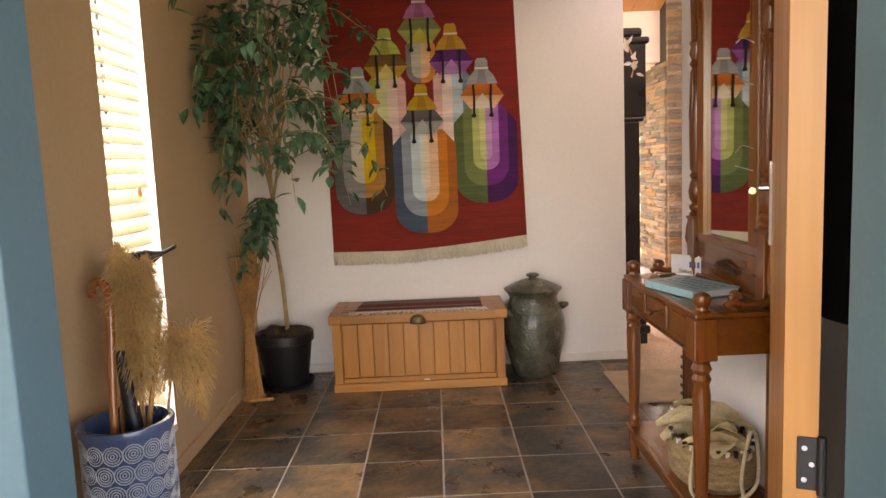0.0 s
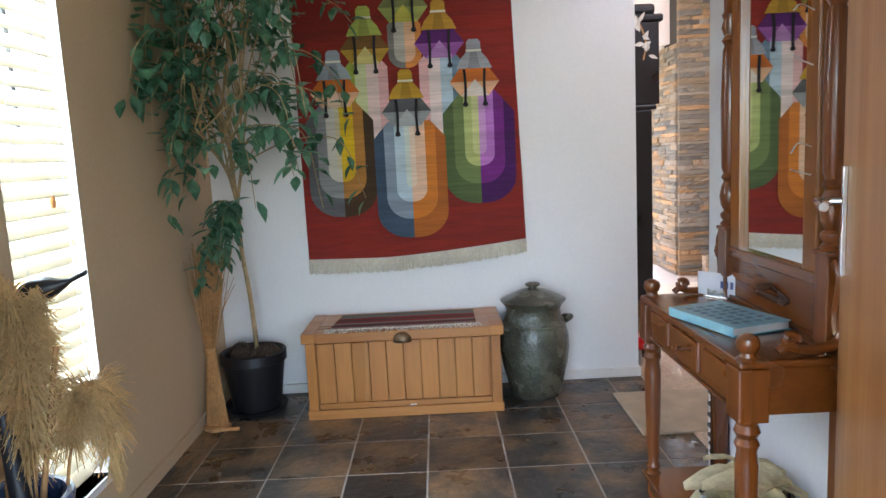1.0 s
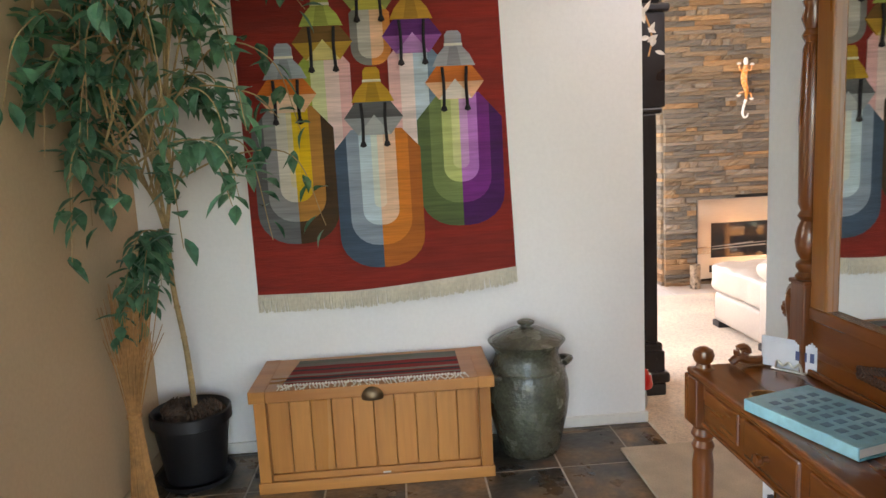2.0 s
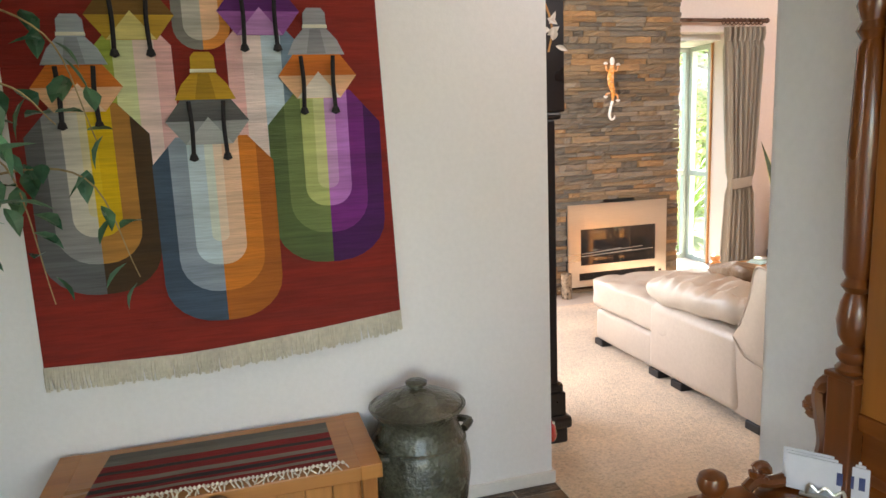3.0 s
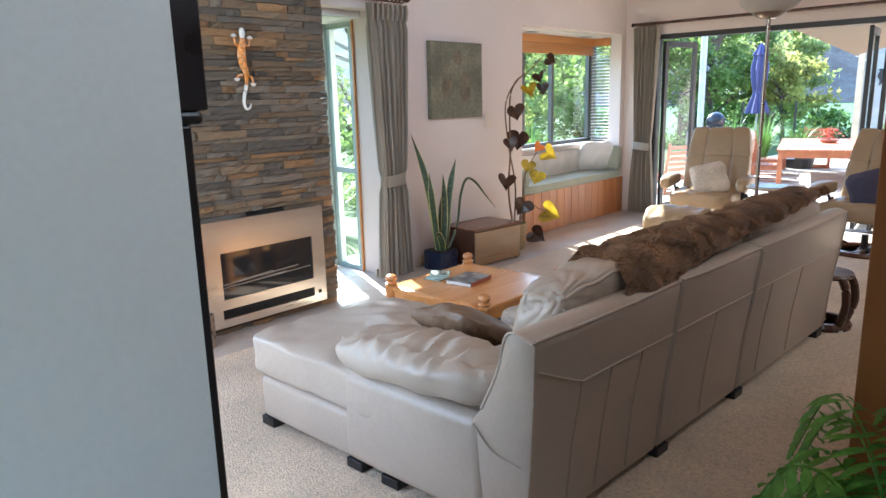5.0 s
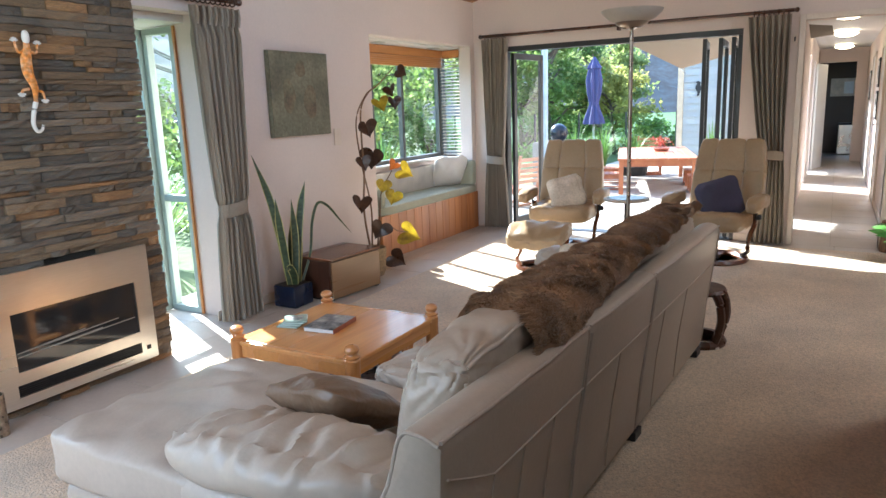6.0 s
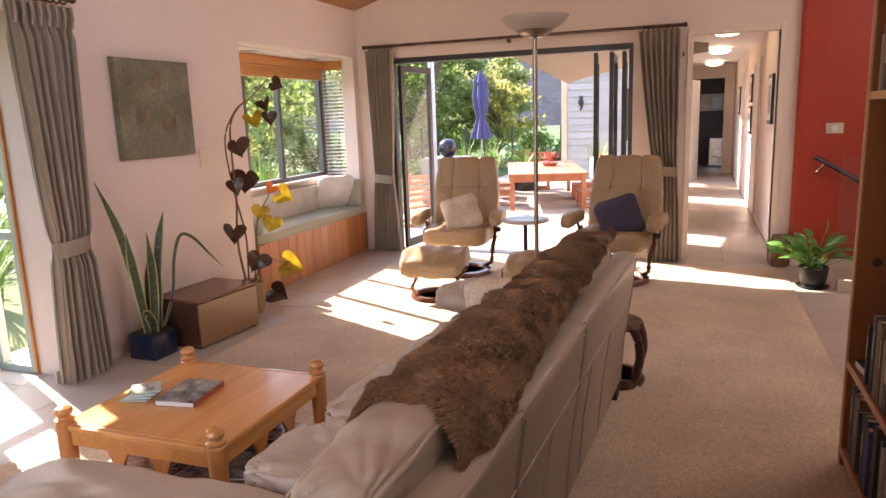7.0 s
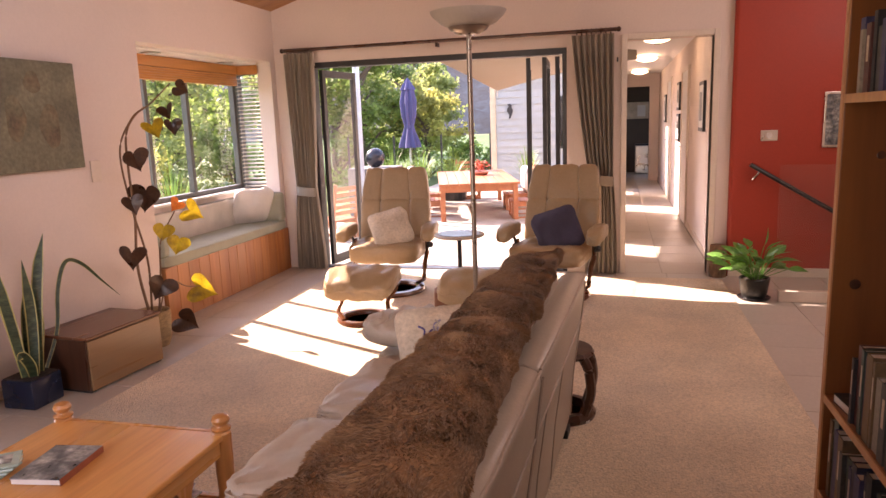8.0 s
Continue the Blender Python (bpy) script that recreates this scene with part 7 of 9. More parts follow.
def footstool(at, turn, label):
    c = thing("footstool", label, "footstool", at, turn, "footstools")
    part("base_ring", ring_bm(0.185, 0.030, 0.034), BENTWOOD, c, smooth=True)
    for s in (-1, 1):
        line = curve_pts([(s * 0.12, -0.14, 0.034), (s * 0.19, -0.05, 0.085), (s * 0.18, 0.02, 0.15), (s * 0.235, 0.05, 0.22), (s * 0.24, 0.03, 0.27)], 6)
        part("side_frame", tube(line, 0.017, 8, flat=0.8), BENTWOOD, c, smooth=True)
    bm = pad(0.54, 0.40, 0.15, 0.40, 18, rough=0.014, seed=at[0], crease=0.012)
    for v in bm.verts:
        v.co.z += -0.05 * (v.co.y / 0.2) ** 2 + 0.03 * (v.co.y / 0.2)
        v.co.z += 0.012 * abs(math.sin(v.co.x * 17)) - 0.006
    part("pad", bm, LEATHER_TAN, c, loc=(0, 0, 0.325), smooth=True)
    return c


recliner((7.505, 5.465, 0.008), -84, "tan leather recliner chair with wooden ring base and a woven cushion")
recliner((7.45, 4.04, 0.008), -100, "tan leather recliner chair with wooden ring base and a navy cushion")
footstool((6.59, 5.385, 0.008), -86, "tan leather footstool on a wooden ring base")
footstool((6.53, 4.49, 0.008), -100, "tan leather footstool on a wooden ring base behind the sofa")
lc = scatter("cream woven lattice cushion on the tan recliner", (7.365, 5.405, 0.585), (58, 4, -76), 0.33, CUSHION_CREAM, 1, 0.12)
nc = scatter("navy quilted cushion on the tan recliner", (7.31, 4.00, 0.585), (60, 10, -98), 0.35, CUSHION_NAVY, 2, 0.13)
for c, a in ((lc, 20), (nc, 32)):
    c.rotation_euler = (c.rotation_euler.to_matrix() @ Matrix.Rotation(radians(a), 3, "Z")).to_euler()
bag = thing("leather_box", "small brown leather case standing by the side table", "case", (6.79, 4.82, 0.008), 15)
part("case", pad(0.22, 0.14, 0.20, 0.22, 8, m=Matrix.Translation((0, 0, 0.10))), mat("brown_leather", (0.26, 0.10, 0.05), 0.4, vary=0.15, bump=0.2), bag, smooth=True)

st = thing("side_table", "small round slate-topped side table on a black column", "side table", (7.115, 4.755, 0.008))
part("tabletop", lathe([(0.001, 0.552), (0.185, 0.552), (0.20, 0.560), (0.20, 0.572), (0.19, 0.577), (0.001, 0.577)], 40), mat("table_rim", (0.45, 0.38, 0.30), 0.4, bump=0.05), st, smooth=True)
part("inset", lathe([(0.001, 0.578), (0.170, 0.578), (0.170, 0.581), (0.001, 0.581)], 40), mat("slate_inset", (0.16, 0.19, 0.18), 0.3, vary=0.15, bump=0.1), st)
part("column", lathe([(0.018, 0.03), (0.018, 0.552)], 14), BLACK, st)
part("foot", lathe([(0.001, 0.0), (0.16, 0.0), (0.165, 0.012), (0.05, 0.03), (0.018, 0.035)], 32), BLACK, st, smooth=True)

# ---- torchiere lamp ----
lamp = thing("floor_lamp", "slim brushed metal floor lamp with opal bowl behind the sofa", "floor lamp", (4.984, 4.194, 0.008))
lamp.scale = (1.0, 1.0, 1.047)
part("base", lathe([(0.001, 0.0), (0.125, 0.0), (0.13, 0.012), (0.06, 0.025), (0.015, 0.035)], 32), STEEL, lamp, smooth=True)
LAMPM = mat("lamp_metal", (0.36, 0.30, 0.25), 0.3, metal=0.9, vary=0.05, bump=0.02)
part("pole", lathe([(0.0115, 0.03), (0.0115, 1.76)], 14), LAMPM, lamp, smooth=True)
part("dish", lathe([(0.012, 1.742), (0.05, 1.748), (0.085, 1.768), (0.095, 1.785), (0.088, 1.785), (0.05, 1.762), (0.012, 1.755)], 32), LAMPM, lamp, smooth=True)
part("shade", lathe([(0.08, 1.774), (0.125, 1.795), (0.160, 1.825), (0.170, 1.842), (0.165, 1.842), (0.12, 1.803), (0.08, 1.782)], 40), mat("opal_glass", (0.66, 0.60, 0.52), 0.3, vary=0.03, bump=0, translucent=0.4), lamp, "opal glass bowl", smooth=True)

# ---- carved stool ----
ds = thing("carved_stool", "dark carved barrel stool with open curved ribs behind the sofa", "stool", (5.13, 3.80, 0.008))
part("seat", lathe([(0.001, 0.315), (0.145, 0.315), (0.155, 0.328), (0.145, 0.343), (0.001, 0.347)], 32), DARKWOOD, ds, smooth=True)
part("foot_ring", lathe([(0.12, 0.0), (0.16, 0.0), (0.165, 0.02), (0.15, 0.045), (0.12, 0.045), (0.12, 0.0)], 32), DARKWOOD, ds, smooth=True)
for k in range(5):
    a = 2 * math.pi * k / 5 + 0.3
    line = curve_pts([(math.cos(a) * 0.135, math.sin(a) * 0.135, 0.03), (math.cos(a) * 0.165, math.sin(a) * 0.165, 0.11), (math.cos(a) * 0.178, math.sin(a) * 0.178, 0.18), (math.cos(a) * 0.162, math.sin(a) * 0.162, 0.27), (math.cos(a) * 0.13, math.sin(a) * 0.13, 0.32)], 5)
    part("rib", tube(line, 0.024, 8), DARKWOOD, ds, smooth=True)
    part("foot", lathe([(0.001, -0.001), (0.018, 0.0), (0.018, 0.012)], 10, m=Matrix.Translation((math.cos(a) * 0.15, math.sin(a) * 0.15, 0))), CUSHION_WHITE, ds, "white felt foot")

# ---- low chest by the wall ----
lc = thing("low_chest", "low dark wooden chest with lighter front standing on the tiles", "chest", (5.268, 6.415, 0.0), -5)
lc.scale = (0.95, 1.0, 1.1)
part("body", box(-0.305, 0.012, 0.012, 0.305, 0.40, 0.285, 0.004), DARKWOOD, lc)
part("front_panel", box(-0.298, 0.0, 0.014, 0.300, 0.012, 0.278, 0.003), wood("chest_front", (0.28, 0.16, 0.075), (0.17, 0.09, 0.04), 0.3, axis=0, grain=10), lc, "lighter veneered front")
part("top", box(-0.312, -0.006, 0.286, 0.312, 0.405, 0.302, 0.004), wood("chest_top", (0.17, 0.07, 0.035), (0.09, 0.035, 0.018), 0.25, axis=0, grain=12), lc)
for s in (-1, 1):
    part("plinth", box(s * 0.28 - 0.02, 0.02, 0.0, s * 0.28 + 0.02, 0.38, 0.012), BLACK, lc)

# ---- sansevieria ----
SNAKE = mat("snake_leaf", (0.030, 0.055, 0.028), 0.4, vary=0.4, scale=18, fine=60, bump=0.1, second=(0.08, 0.11, 0.05), second_scale=22, stretch=(1, 1, 3), translucent=0.08)
SNAKE_EDGE = mat("snake_leaf_edge", (0.40, 0.36, 0.13), 0.45, vary=0.15, bump=0.05)
sn = thing("snake_plant", "variegated snake plant in a dark blue square pot by the wall", "plant", (4.82, 6.69, 0.0))
part("pot", box(-0.105, -0.105, 0.0, 0.105, 0.105, 0.165, 0.012), mat("dark_blue_glaze", (0.012, 0.018, 0.040), 0.25, bump=0.03), sn, "dark blue glazed pot", smooth=True)
part("soil", box(-0.095, -0.095, 0.164, 0.095, 0.095, 0.168), SOIL, sn)


def strap_leaf(points, w, parent, name="leaf"):
    """A stiff strap leaf with pale margins."""
    line = curve_pts(points, 7)
    n = len(line) - 1
    mid, e1, e2 = bmesh.new(), bmesh.new(), bmesh.new()
    rows = []
    for i, p in enumerate(line):
        t = i / n
        d = (line[min(i + 1, n)] - line[max(i - 1, 0)]).normalized()
        side = d.cross(Vector((-0.77, -0.63, 0.05))).normalized()
        ww = w * (0.55 + 0.45 * math.sin(math.pi * min(1, 0.15 + t * 0.8))) * max(0.0, 1 - max(0, t - 0.7) / 0.3) ** 0.8 + 0.001
        nrm = side.cross(d)
        rows.append([p + side * ww * k + nrm * 0.10 * ww * k * k for k in (-1, -0.78, 0, 0.78, 1)])
    for bm, cols in ((mid, (1, 2, 3)), (e1, (0, 1)), (e2, (3, 4))):
        vs = [[bm.verts.new(r[c]) for c in cols] for r in rows]
        for a, b in zip(vs, vs[1:]):
            for k in range(len(cols) - 1):
                bm.faces.new((a[k], a[k + 1], b[k + 1], b[k]))
    lf = part(name, mid, SNAKE, parent, smooth=True)
    part("margin", e1, SNAKE_EDGE, lf, "yellow leaf margin")
    part("margin", e2, SNAKE_EDGE, lf, "yellow leaf margin")


for pts in ([(-0.03, 0.0, 0.16), (-0.06, 0.04, 0.55), (-0.10, 0.08, 0.85), (-0.185, 0.13, 1.15)], [(0.04, -0.02, 0.16), (0.07, -0.03, 0.5), (0.11, -0.04, 0.75), (0.165, -0.05, 0.93)],
            [(0.0, -0.03, 0.16), (0.03, -0.03, 0.5), (0.02, -0.03, 0.81)], [(-0.05, -0.02, 0.16), (-0.10, -0.03, 0.45), (-0.14, -0.04, 0.65), (-0.17, -0.05, 0.84)],
            [(0.02, 0.03, 0.16), (0.05, 0.03, 0.42), (0.06, 0.02, 0.66)], [(-0.03, -0.05, 0.16), (-0.08, -0.09, 0.25), (-0.15, -0.12, 0.33), (-0.20, -0.14, 0.32)], [(0.05, 0.02, 0.16), (0.09, 0.0, 0.36), (0.115, -0.01, 0.60)]):
    strap_leaf(pts, 0.028, sn)
strap_leaf([(0.09, -0.02, 0.17), (0.20, -0.02, 0.36), (0.25, -0.02, 0.60), (0.33, -0.02, 0.735), (0.45, -0.02, 0.70), (0.60, -0.02, 0.56), (0.74, -0.02, 0.43)], 0.011, sn, "arching_leaf")

# ---- climbing heart-leaf plant ----
HEART_D = mat("heart_leaf_dark", (0.050, 0.020, 0.010), 0.35, vary=0.3, scale=12, bump=0.1, second=(0.09, 0.04, 0.016), second_scale=8, translucent=0.12)
HEART_Y = mat("heart_leaf_yellow", (0.52, 0.36, 0.02), 0.4, vary=0.2, scale=10, bump=0.1, second=(0.17, 0.10, 0.015), second_scale=9, second_amount=0.9, translucent=0.35)
HEART_O = mat("heart_leaf_orange", (0.70, 0.20, 0.04), 0.4, vary=0.2, bump=0.1, translucent=0.35)
STEMM = mat("vine_stem", (0.16, 0.085, 0.04), 0.6, vary=0.2, bump=0.2)
hp = thing("climbing_plant", "tall leggy climber with browning and yellow heart-shaped leaves", "plant", (5.835, 6.66, 0.0))
part("pot", lathe([(0.001, 0.0), (0.095, 0.0), (0.11, 0.04), (0.125, 0.22), (0.12, 0.25), (0.11, 0.25), (0.10, 0.22), (0.001, 0.21)], 26), BASKET, hp, "woven brown pot", smooth=True)
part("soil", lathe([(0.11, 0.215), (0.001, 0.222)], 18), SOIL, hp)
main = [(-0.03, -0.01, 0.21), (-0.10, -0.01, 0.577), (-0.07, -0.01, 0.909), (-0.078, -0.01, 1.24), (-0.06, -0.01, 1.455), (0.053, -0.01, 1.579), (0.217, -0.01, 1.654), (0.46, -0.01, 1.80)]
part("stem", tube(curve_pts(main, 8), 0.010, 7, taper=0.5), STEMM, hp, smooth=True)
part("stem", tube(curve_pts([(0.03, 0.02, 0.21), (0.02, 0.0, 0.6), (-0.06, 0.02, 1.0), (-0.10, 0.02, 1.35), (0.03, 0.01, 1.55), (0.16, 0.0, 1.63)], 8), 0.008, 7, taper=0.6), STEMM, hp, smooth=True)
part("stem", tube(curve_pts([(0.05, -0.02, 0.21), (0.10, -0.03, 0.5), (0.13, -0.04, 0.72), (0.30, -0.05, 0.90)], 8), 0.007, 7, taper=0.6), STEMM, hp, smooth=True)
part("stem", tube(curve_pts([(0.04, -0.03, 0.22), (0.16, -0.04, 0.42), (0.35, -0.05, 0.34), (0.52, -0.06, 0.30)], 8), 0.006, 7, taper=0.6), STEMM, hp, smooth=True)


def heart(at, size, roll, tip, material):
    """A heart-shaped leaf hanging with its tip down."""
    o = []
    for i in range(28):
        t = 2 * math.pi * i / 28
        o.append((16 * math.sin(t) ** 3 / 17, (13 * math.cos(t) - 5 * math.cos(2 * t) - 2 * math.cos(3 * t) - math.cos(4 * t)) / 17))
    bm = bmesh.new()
    c = bm.verts.new((0, 0, 0))
    mid = [bm.verts.new((x * 0.55, -0.10 * abs(x), z * 0.55)) for x, z in o]
    rim = [bm.verts.new((x, -0.20 * abs(x) ** 1.3 - 0.06 * z * z, z)) for x, z in o]
    for i in range(28):
        j = (i + 1) % 28
        bm.faces.new((c, mid[i], mid[j]))
        bm.faces.new((mid[i], rim[i], rim[j], mid[j]))
    bend = 0.35 + 0.9 * abs(math.sin(at[0] * 37 + at[2] * 23))
    lean = -15 + 22 * math.sin(at[0] * 19 + at[2] * 31)
    for v in bm.verts:
        x, z = v.co.x, v.co.z
        v.co.y -= bend * 0.28 * abs(x) + 0.12 * bend * z * abs(z) + 0.05 * math.sin(z * 7 + x * 4 + at[0] * 50)
        v.co.z *= 1.12 if z < 0 else 0.95
        v.co.x += 0.10 * math.sin(at[2] * 40) * z * z
    m = Matrix.Translation(at) @ Matrix.Rotation(radians(tip), 4, "Z") @ Matrix.Rotation(radians(roll), 4, "Y") @ Matrix.Rotation(radians(lean), 4, "X") @ Matrix.Scale(size, 4)
    bmesh.ops.transform(bm, matrix=m, verts=bm.verts[:])
    part("leaf", bm, material, hp, smooth=True)


for (x, z), s, r, t, mm in (((0.49, 1.762), 0.062, 60, 30, HEART_D), ((0.325, 1.60), 0.062, 20, -30, HEART_D), ((0.367, 1.50), 0.065, 5, 60, HEART_D), ((0.156, 1.485), 0.075, 15, 40, HEART_Y), ((-0.068, 1.30), 0.085, 15, 55, HEART_D),
                            ((0.003, 1.05), 0.105, -8, -10, HEART_D), ((-0.149, 1.01), 0.07, 10, 70, HEART_D), ((0.14, 0.79), 0.072, -15, 30, HEART_Y), ((0.29, 0.675), 0.082, -20, 20, HEART_Y), ((0.50, 0.87), 0.090, 60, 15, HEART_Y),
                            ((0.32, 0.945), 0.055, -40, 0, HEART_O), ((-0.21, 0.67), 0.085, -12, 50, HEART_D), ((0.06, 0.415), 0.10, -25, 40, HEART_D), ((0.52, 0.285), 0.115, 70, 0, HEART_Y), ((0.275, 0.10), 0.10, 55, 10, HEART_D)):
    heart((x, -0.06, z), s * 1.08, -r, -50 + 0.45 * (t - 30), mm)


# ---- living room: bookcase ----
bc = thing("bookcase", "tall red-brown timber bookcase with open shelves", "bookcase", (0, 0, 0))
BX0, BX1, BY0, BY1 = 1.90, 4.46, 2.53, 2.82
# paler wood on the front edges: the light they catch is in the colour
EDGE_LIT = wood("lit_edge_wood", (0.58, 0.29, 0.12), (0.45, 0.20, 0.08), 0.4, axis=2, grain=14)
for x in (BX0, BX1 - 0.03, 3.08):
    part("upright", box(x, BY0, 0.0, x + 0.03, BY1, 2.30, 0.002), SHELFWOOD, bc)
    part("lipping", box(x + 0.001, BY1 - 0.001, 0.0, x + 0.029, BY1 + 0.006, 2.30, 0.002), EDGE_LIT, bc, "paler front edge, the light on it put in the colour")
part("end_panel", box(1.74, 2.51, 0.0, 1.77, 2.99, 2.30, 0.002), BENCHWOOD, bc, "honey-brown end panel")
part("back", box(BX0 + 0.03, BY0, 0.05, BX1 - 0.03, BY0 + 0.012, 2.29), SHELFWOOD, bc)
for z in (0.06, 0.43, 1.475, 1.86, 2.27):
    for a, b in ((BX0 + 0.031, 3.079), (3.111, BX1 - 0.031)):
        sh = part("shelf", box(a, BY0 + 0.013, z, b, BY1 - 0.002, z + 0.026, 0.002), SHELFWOOD, bc)
        part("lipping", box(a, BY1 - 0.001, z - 0.002, b, BY1 + 0.005, z + 0.027, 0.002), EDGE_LIT, sh, "paler front edge, the light on it put in the colour")
for k, (x, z) in enumerate(((BX1 - 0.031, 0.62), (BX1 - 0.031, 1.12), (BX1 - 0.031, 1.30), (BX1 - 0.031, 0.86))):
    part("knot", lathe([(0.001, 0), (0.014 + 0.004 * (k % 2), 0.0), (0.012, 0.0012), (0.001, 0.0014)], 14, m=Matrix.Translation((x, 2.60 + 0.05 * k, z)) @ Matrix.Rotation(radians(-90), 4, "Y")), DARKWOOD, bc, "dark knot in the timber")
rk = random.Random(31)
SPINES = [mat("book_cloth", c, 0.55, vary=0.15, scale=30, bump=0.1) for c in ((0.020, 0.022, 0.045), (0.025, 0.025, 0.028), (0.10, 0.035, 0.03), (0.06, 0.06, 0.055), (0.30, 0.26, 0.20), (0.045, 0.07, 0.06), (0.16, 0.10, 0.05), (0.05, 0.05, 0.12))]
for z, x0, x1, hmax, tag in ((0.456, 3.13, 4.20, 0.29, "middle"), (0.086, 3.13, 4.41, 0.31, "lower"), (0.456, 1.95, 3.03, 0.27, "middle"), (0.086, 1.95, 3.03, 0.30, "lower"), (1.501, 3.13, 4.38, 0.25, "upper")):
    x = x1
    k = 0
    while x > x0 + 0.05:
        w = rk.uniform(0.016, 0.048)
        hh = rk.uniform(0.72, 1.0) * hmax
        dd = rk.uniform(0.15, 0.22)
        x -= w + 0.001
        lean = rk.choice((0, 0, 0, 3))
        b = thing("book", "upright hardback book on the %s shelf of the bookcase" % tag, "book", (x + w / 2, BY1 - 0.006 - rk.random() * 0.022, z), 0, "books on the shelves")
        b.rotation_euler = (0, radians(lean * 0.5), 0)
        cov = rk.choice(SPINES)
        part("page_block", box(-w / 2 + 0.002, -dd, 0.003, w / 2 - 0.002, -0.002, hh - 0.004), PAPER, b)
        for s in (-1, 1):
            part("board", box(s * w / 2 - 0.0015, -dd - 0.002, 0.0, s * w / 2 + 0.0015, 0.0, hh), cov, b)
        sp = part("spine", box(-w / 2 - 0.001, -0.001, 0.0, w / 2 + 0.001, 0.002, hh), cov, b)
        if k % 3 == 0:
            part("title_bar", box(-w * 0.2, 0.0022, hh * 0.45, w * 0.2, 0.003, hh * 0.82), CUSHION_CREAM, sp)
        k += 1
lay = thing("lying_book", "small hardback book lying flat on the bookcase shelf", "book", (4.28, 2.74, 0.456), 6)
part("page_block", box(-0.09, -0.06, 0.002, 0.09, 0.06, 0.028), PAPER, lay)
part("cover", box(-0.093, -0.062, 0.028, 0.093, 0.062, 0.031), SPINES[1], lay)
part("back_cover", box(-0.093, -0.062, 0.0, 0.093, 0.062, 0.002), SPINES[1], lay)

# ---- red wall: switch, handrail, picture, plant, log ----
sw = thing("wall_switch", "brushed steel rotary switch plate on the red wall", "switch", (8.357, 2.281, 1.242))
part("plate", box(-0.006, -0.068, -0.045, 0.0, 0.068, 0.045, 0.003), STEEL, sw)
part("dial", lathe([(0.001, 0), (0.026, 0.0), (0.024, 0.012), (0.001, 0.014)], 20, m=Matrix.Translation((-0.006, 0, 0)) @ Matrix.Rotation(radians(-90), 4, "Y")), CUSHION_WHITE, sw, "white dial")
hr = thing("handrail", "black stair handrail on curved chrome brackets on the red wall", "handrail", (0, 0, 0))
part("rail", tube([(8.295, 2.43, 1.0), (8.295, 1.15, 0.222)], 0.022, 10, flat=0.9), BLACK, hr, smooth=True)
for t in (0.06, 0.7):
    y, z = 2.43 - 1.28 * t, 1.0 - 0.778 * t
    part("bracket", tube(curve_pts([(8.357, y + 0.035, z - 0.075), (8.31, y + 0.055, z - 0.085), (8.29, y + 0.03, z - 0.05), (8.295, y, z - 0.012)], 6), 0.010, 8), CHROME, hr, "chrome bracket", smooth=True)
rp1 = thing("small_picture", "small framed print on the red wall", "picture", (8.357, 1.78, 1.13))
part("frame", box(-0.02, -0.085, 0.0, 0.0, 0.085, 0.46, 0.003), STEEL, rp1)
part("print", box(-0.022, -0.07, 0.02, -0.0195, 0.07, 0.44), PRINTC, rp1)
glass = thing("glass_balustrade", "clear glass stair balustrade on a cream kerb", "balustrade", kind="structure")
part("kerb", box(7.47, 1.05, 0.0, 7.53, 2.33, 0.085, 0.004), TRIM, glass)
p = part("pane", box(7.495, 1.05, 0.085, 7.505, 2.36, 1.05), glass_mat("balustrade_glass", (0.97, 0.99, 0.98)), glass)
p.visible_shadow = False
PEACE = mat("peace_lily_leaf", (0.11, 0.30, 0.06), 0.35, vary=0.3, scale=8, bump=0.1, second=(0.15, 0.33, 0.07), second_scale=6, translucent=0.25)
pl2 = thing("peace_lily", "leafy green peace lily in a dark pot by the stairs", "plant", (7.57, 2.49, 0.0))
part("saucer", lathe([(0.001, 0.0), (0.11, 0.0), (0.125, 0.016), (0.118, 0.018), (0.10, 0.008), (0.001, 0.008)], 26), BLACK, pl2)
part("pot", lathe([(0.001, 0.01), (0.085, 0.01), (0.10, 0.06), (0.115, 0.165), (0.11, 0.17), (0.10, 0.165), (0.09, 0.06)], 28), mat("dark_pot", (0.02, 0.02, 0.018), 0.35, bump=0.05), pl2, "dark glazed pot", smooth=True)
part("soil", lathe([(0.104, 0.15), (0.001, 0.156)], 18), SOIL, pl2)
rq = random.Random(14)
for k in range(60):
    a = rq.uniform(0, 6.283)
    el = rq.uniform(0.45, 1.40)
    l = rq.uniform(0.10, 0.25)
    p0 = Vector((math.cos(a) * 0.04, math.sin(a) * 0.04, 0.16))
    d = Vector((math.cos(a) * math.cos(el), math.sin(a) * math.cos(el), math.sin(el)))
    p1 = p0 + d * l
    lf = bmesh.new()
    leaf_into(lf, p1, d * 0.7 + Vector((math.cos(a), math.sin(a), 0.05)) * 0.6, Vector((rq.uniform(-1, 0.2), rq.uniform(-0.7, 0.7), 0.7)), rq.uniform(0.12, 0.17), rq.uniform(0.055, 0.080), rq.uniform(0.15, 0.6), 0.12)
    tube([p0, p0 + d * l * 0.6, p1], 0.003, 5, lf)
    part("leaf", lf, PEACE, pl2)
lf = bmesh.new()
leaf_into(lf, Vector((0.0, -0.06, 0.42)), Vector((0, -0.25, 1)), Vector((0, -1, 0)), 0.15, 0.05, 0.1)
tube([(0, 0, 0.16), (0, -0.06, 0.42)], 0.003, 5, lf)
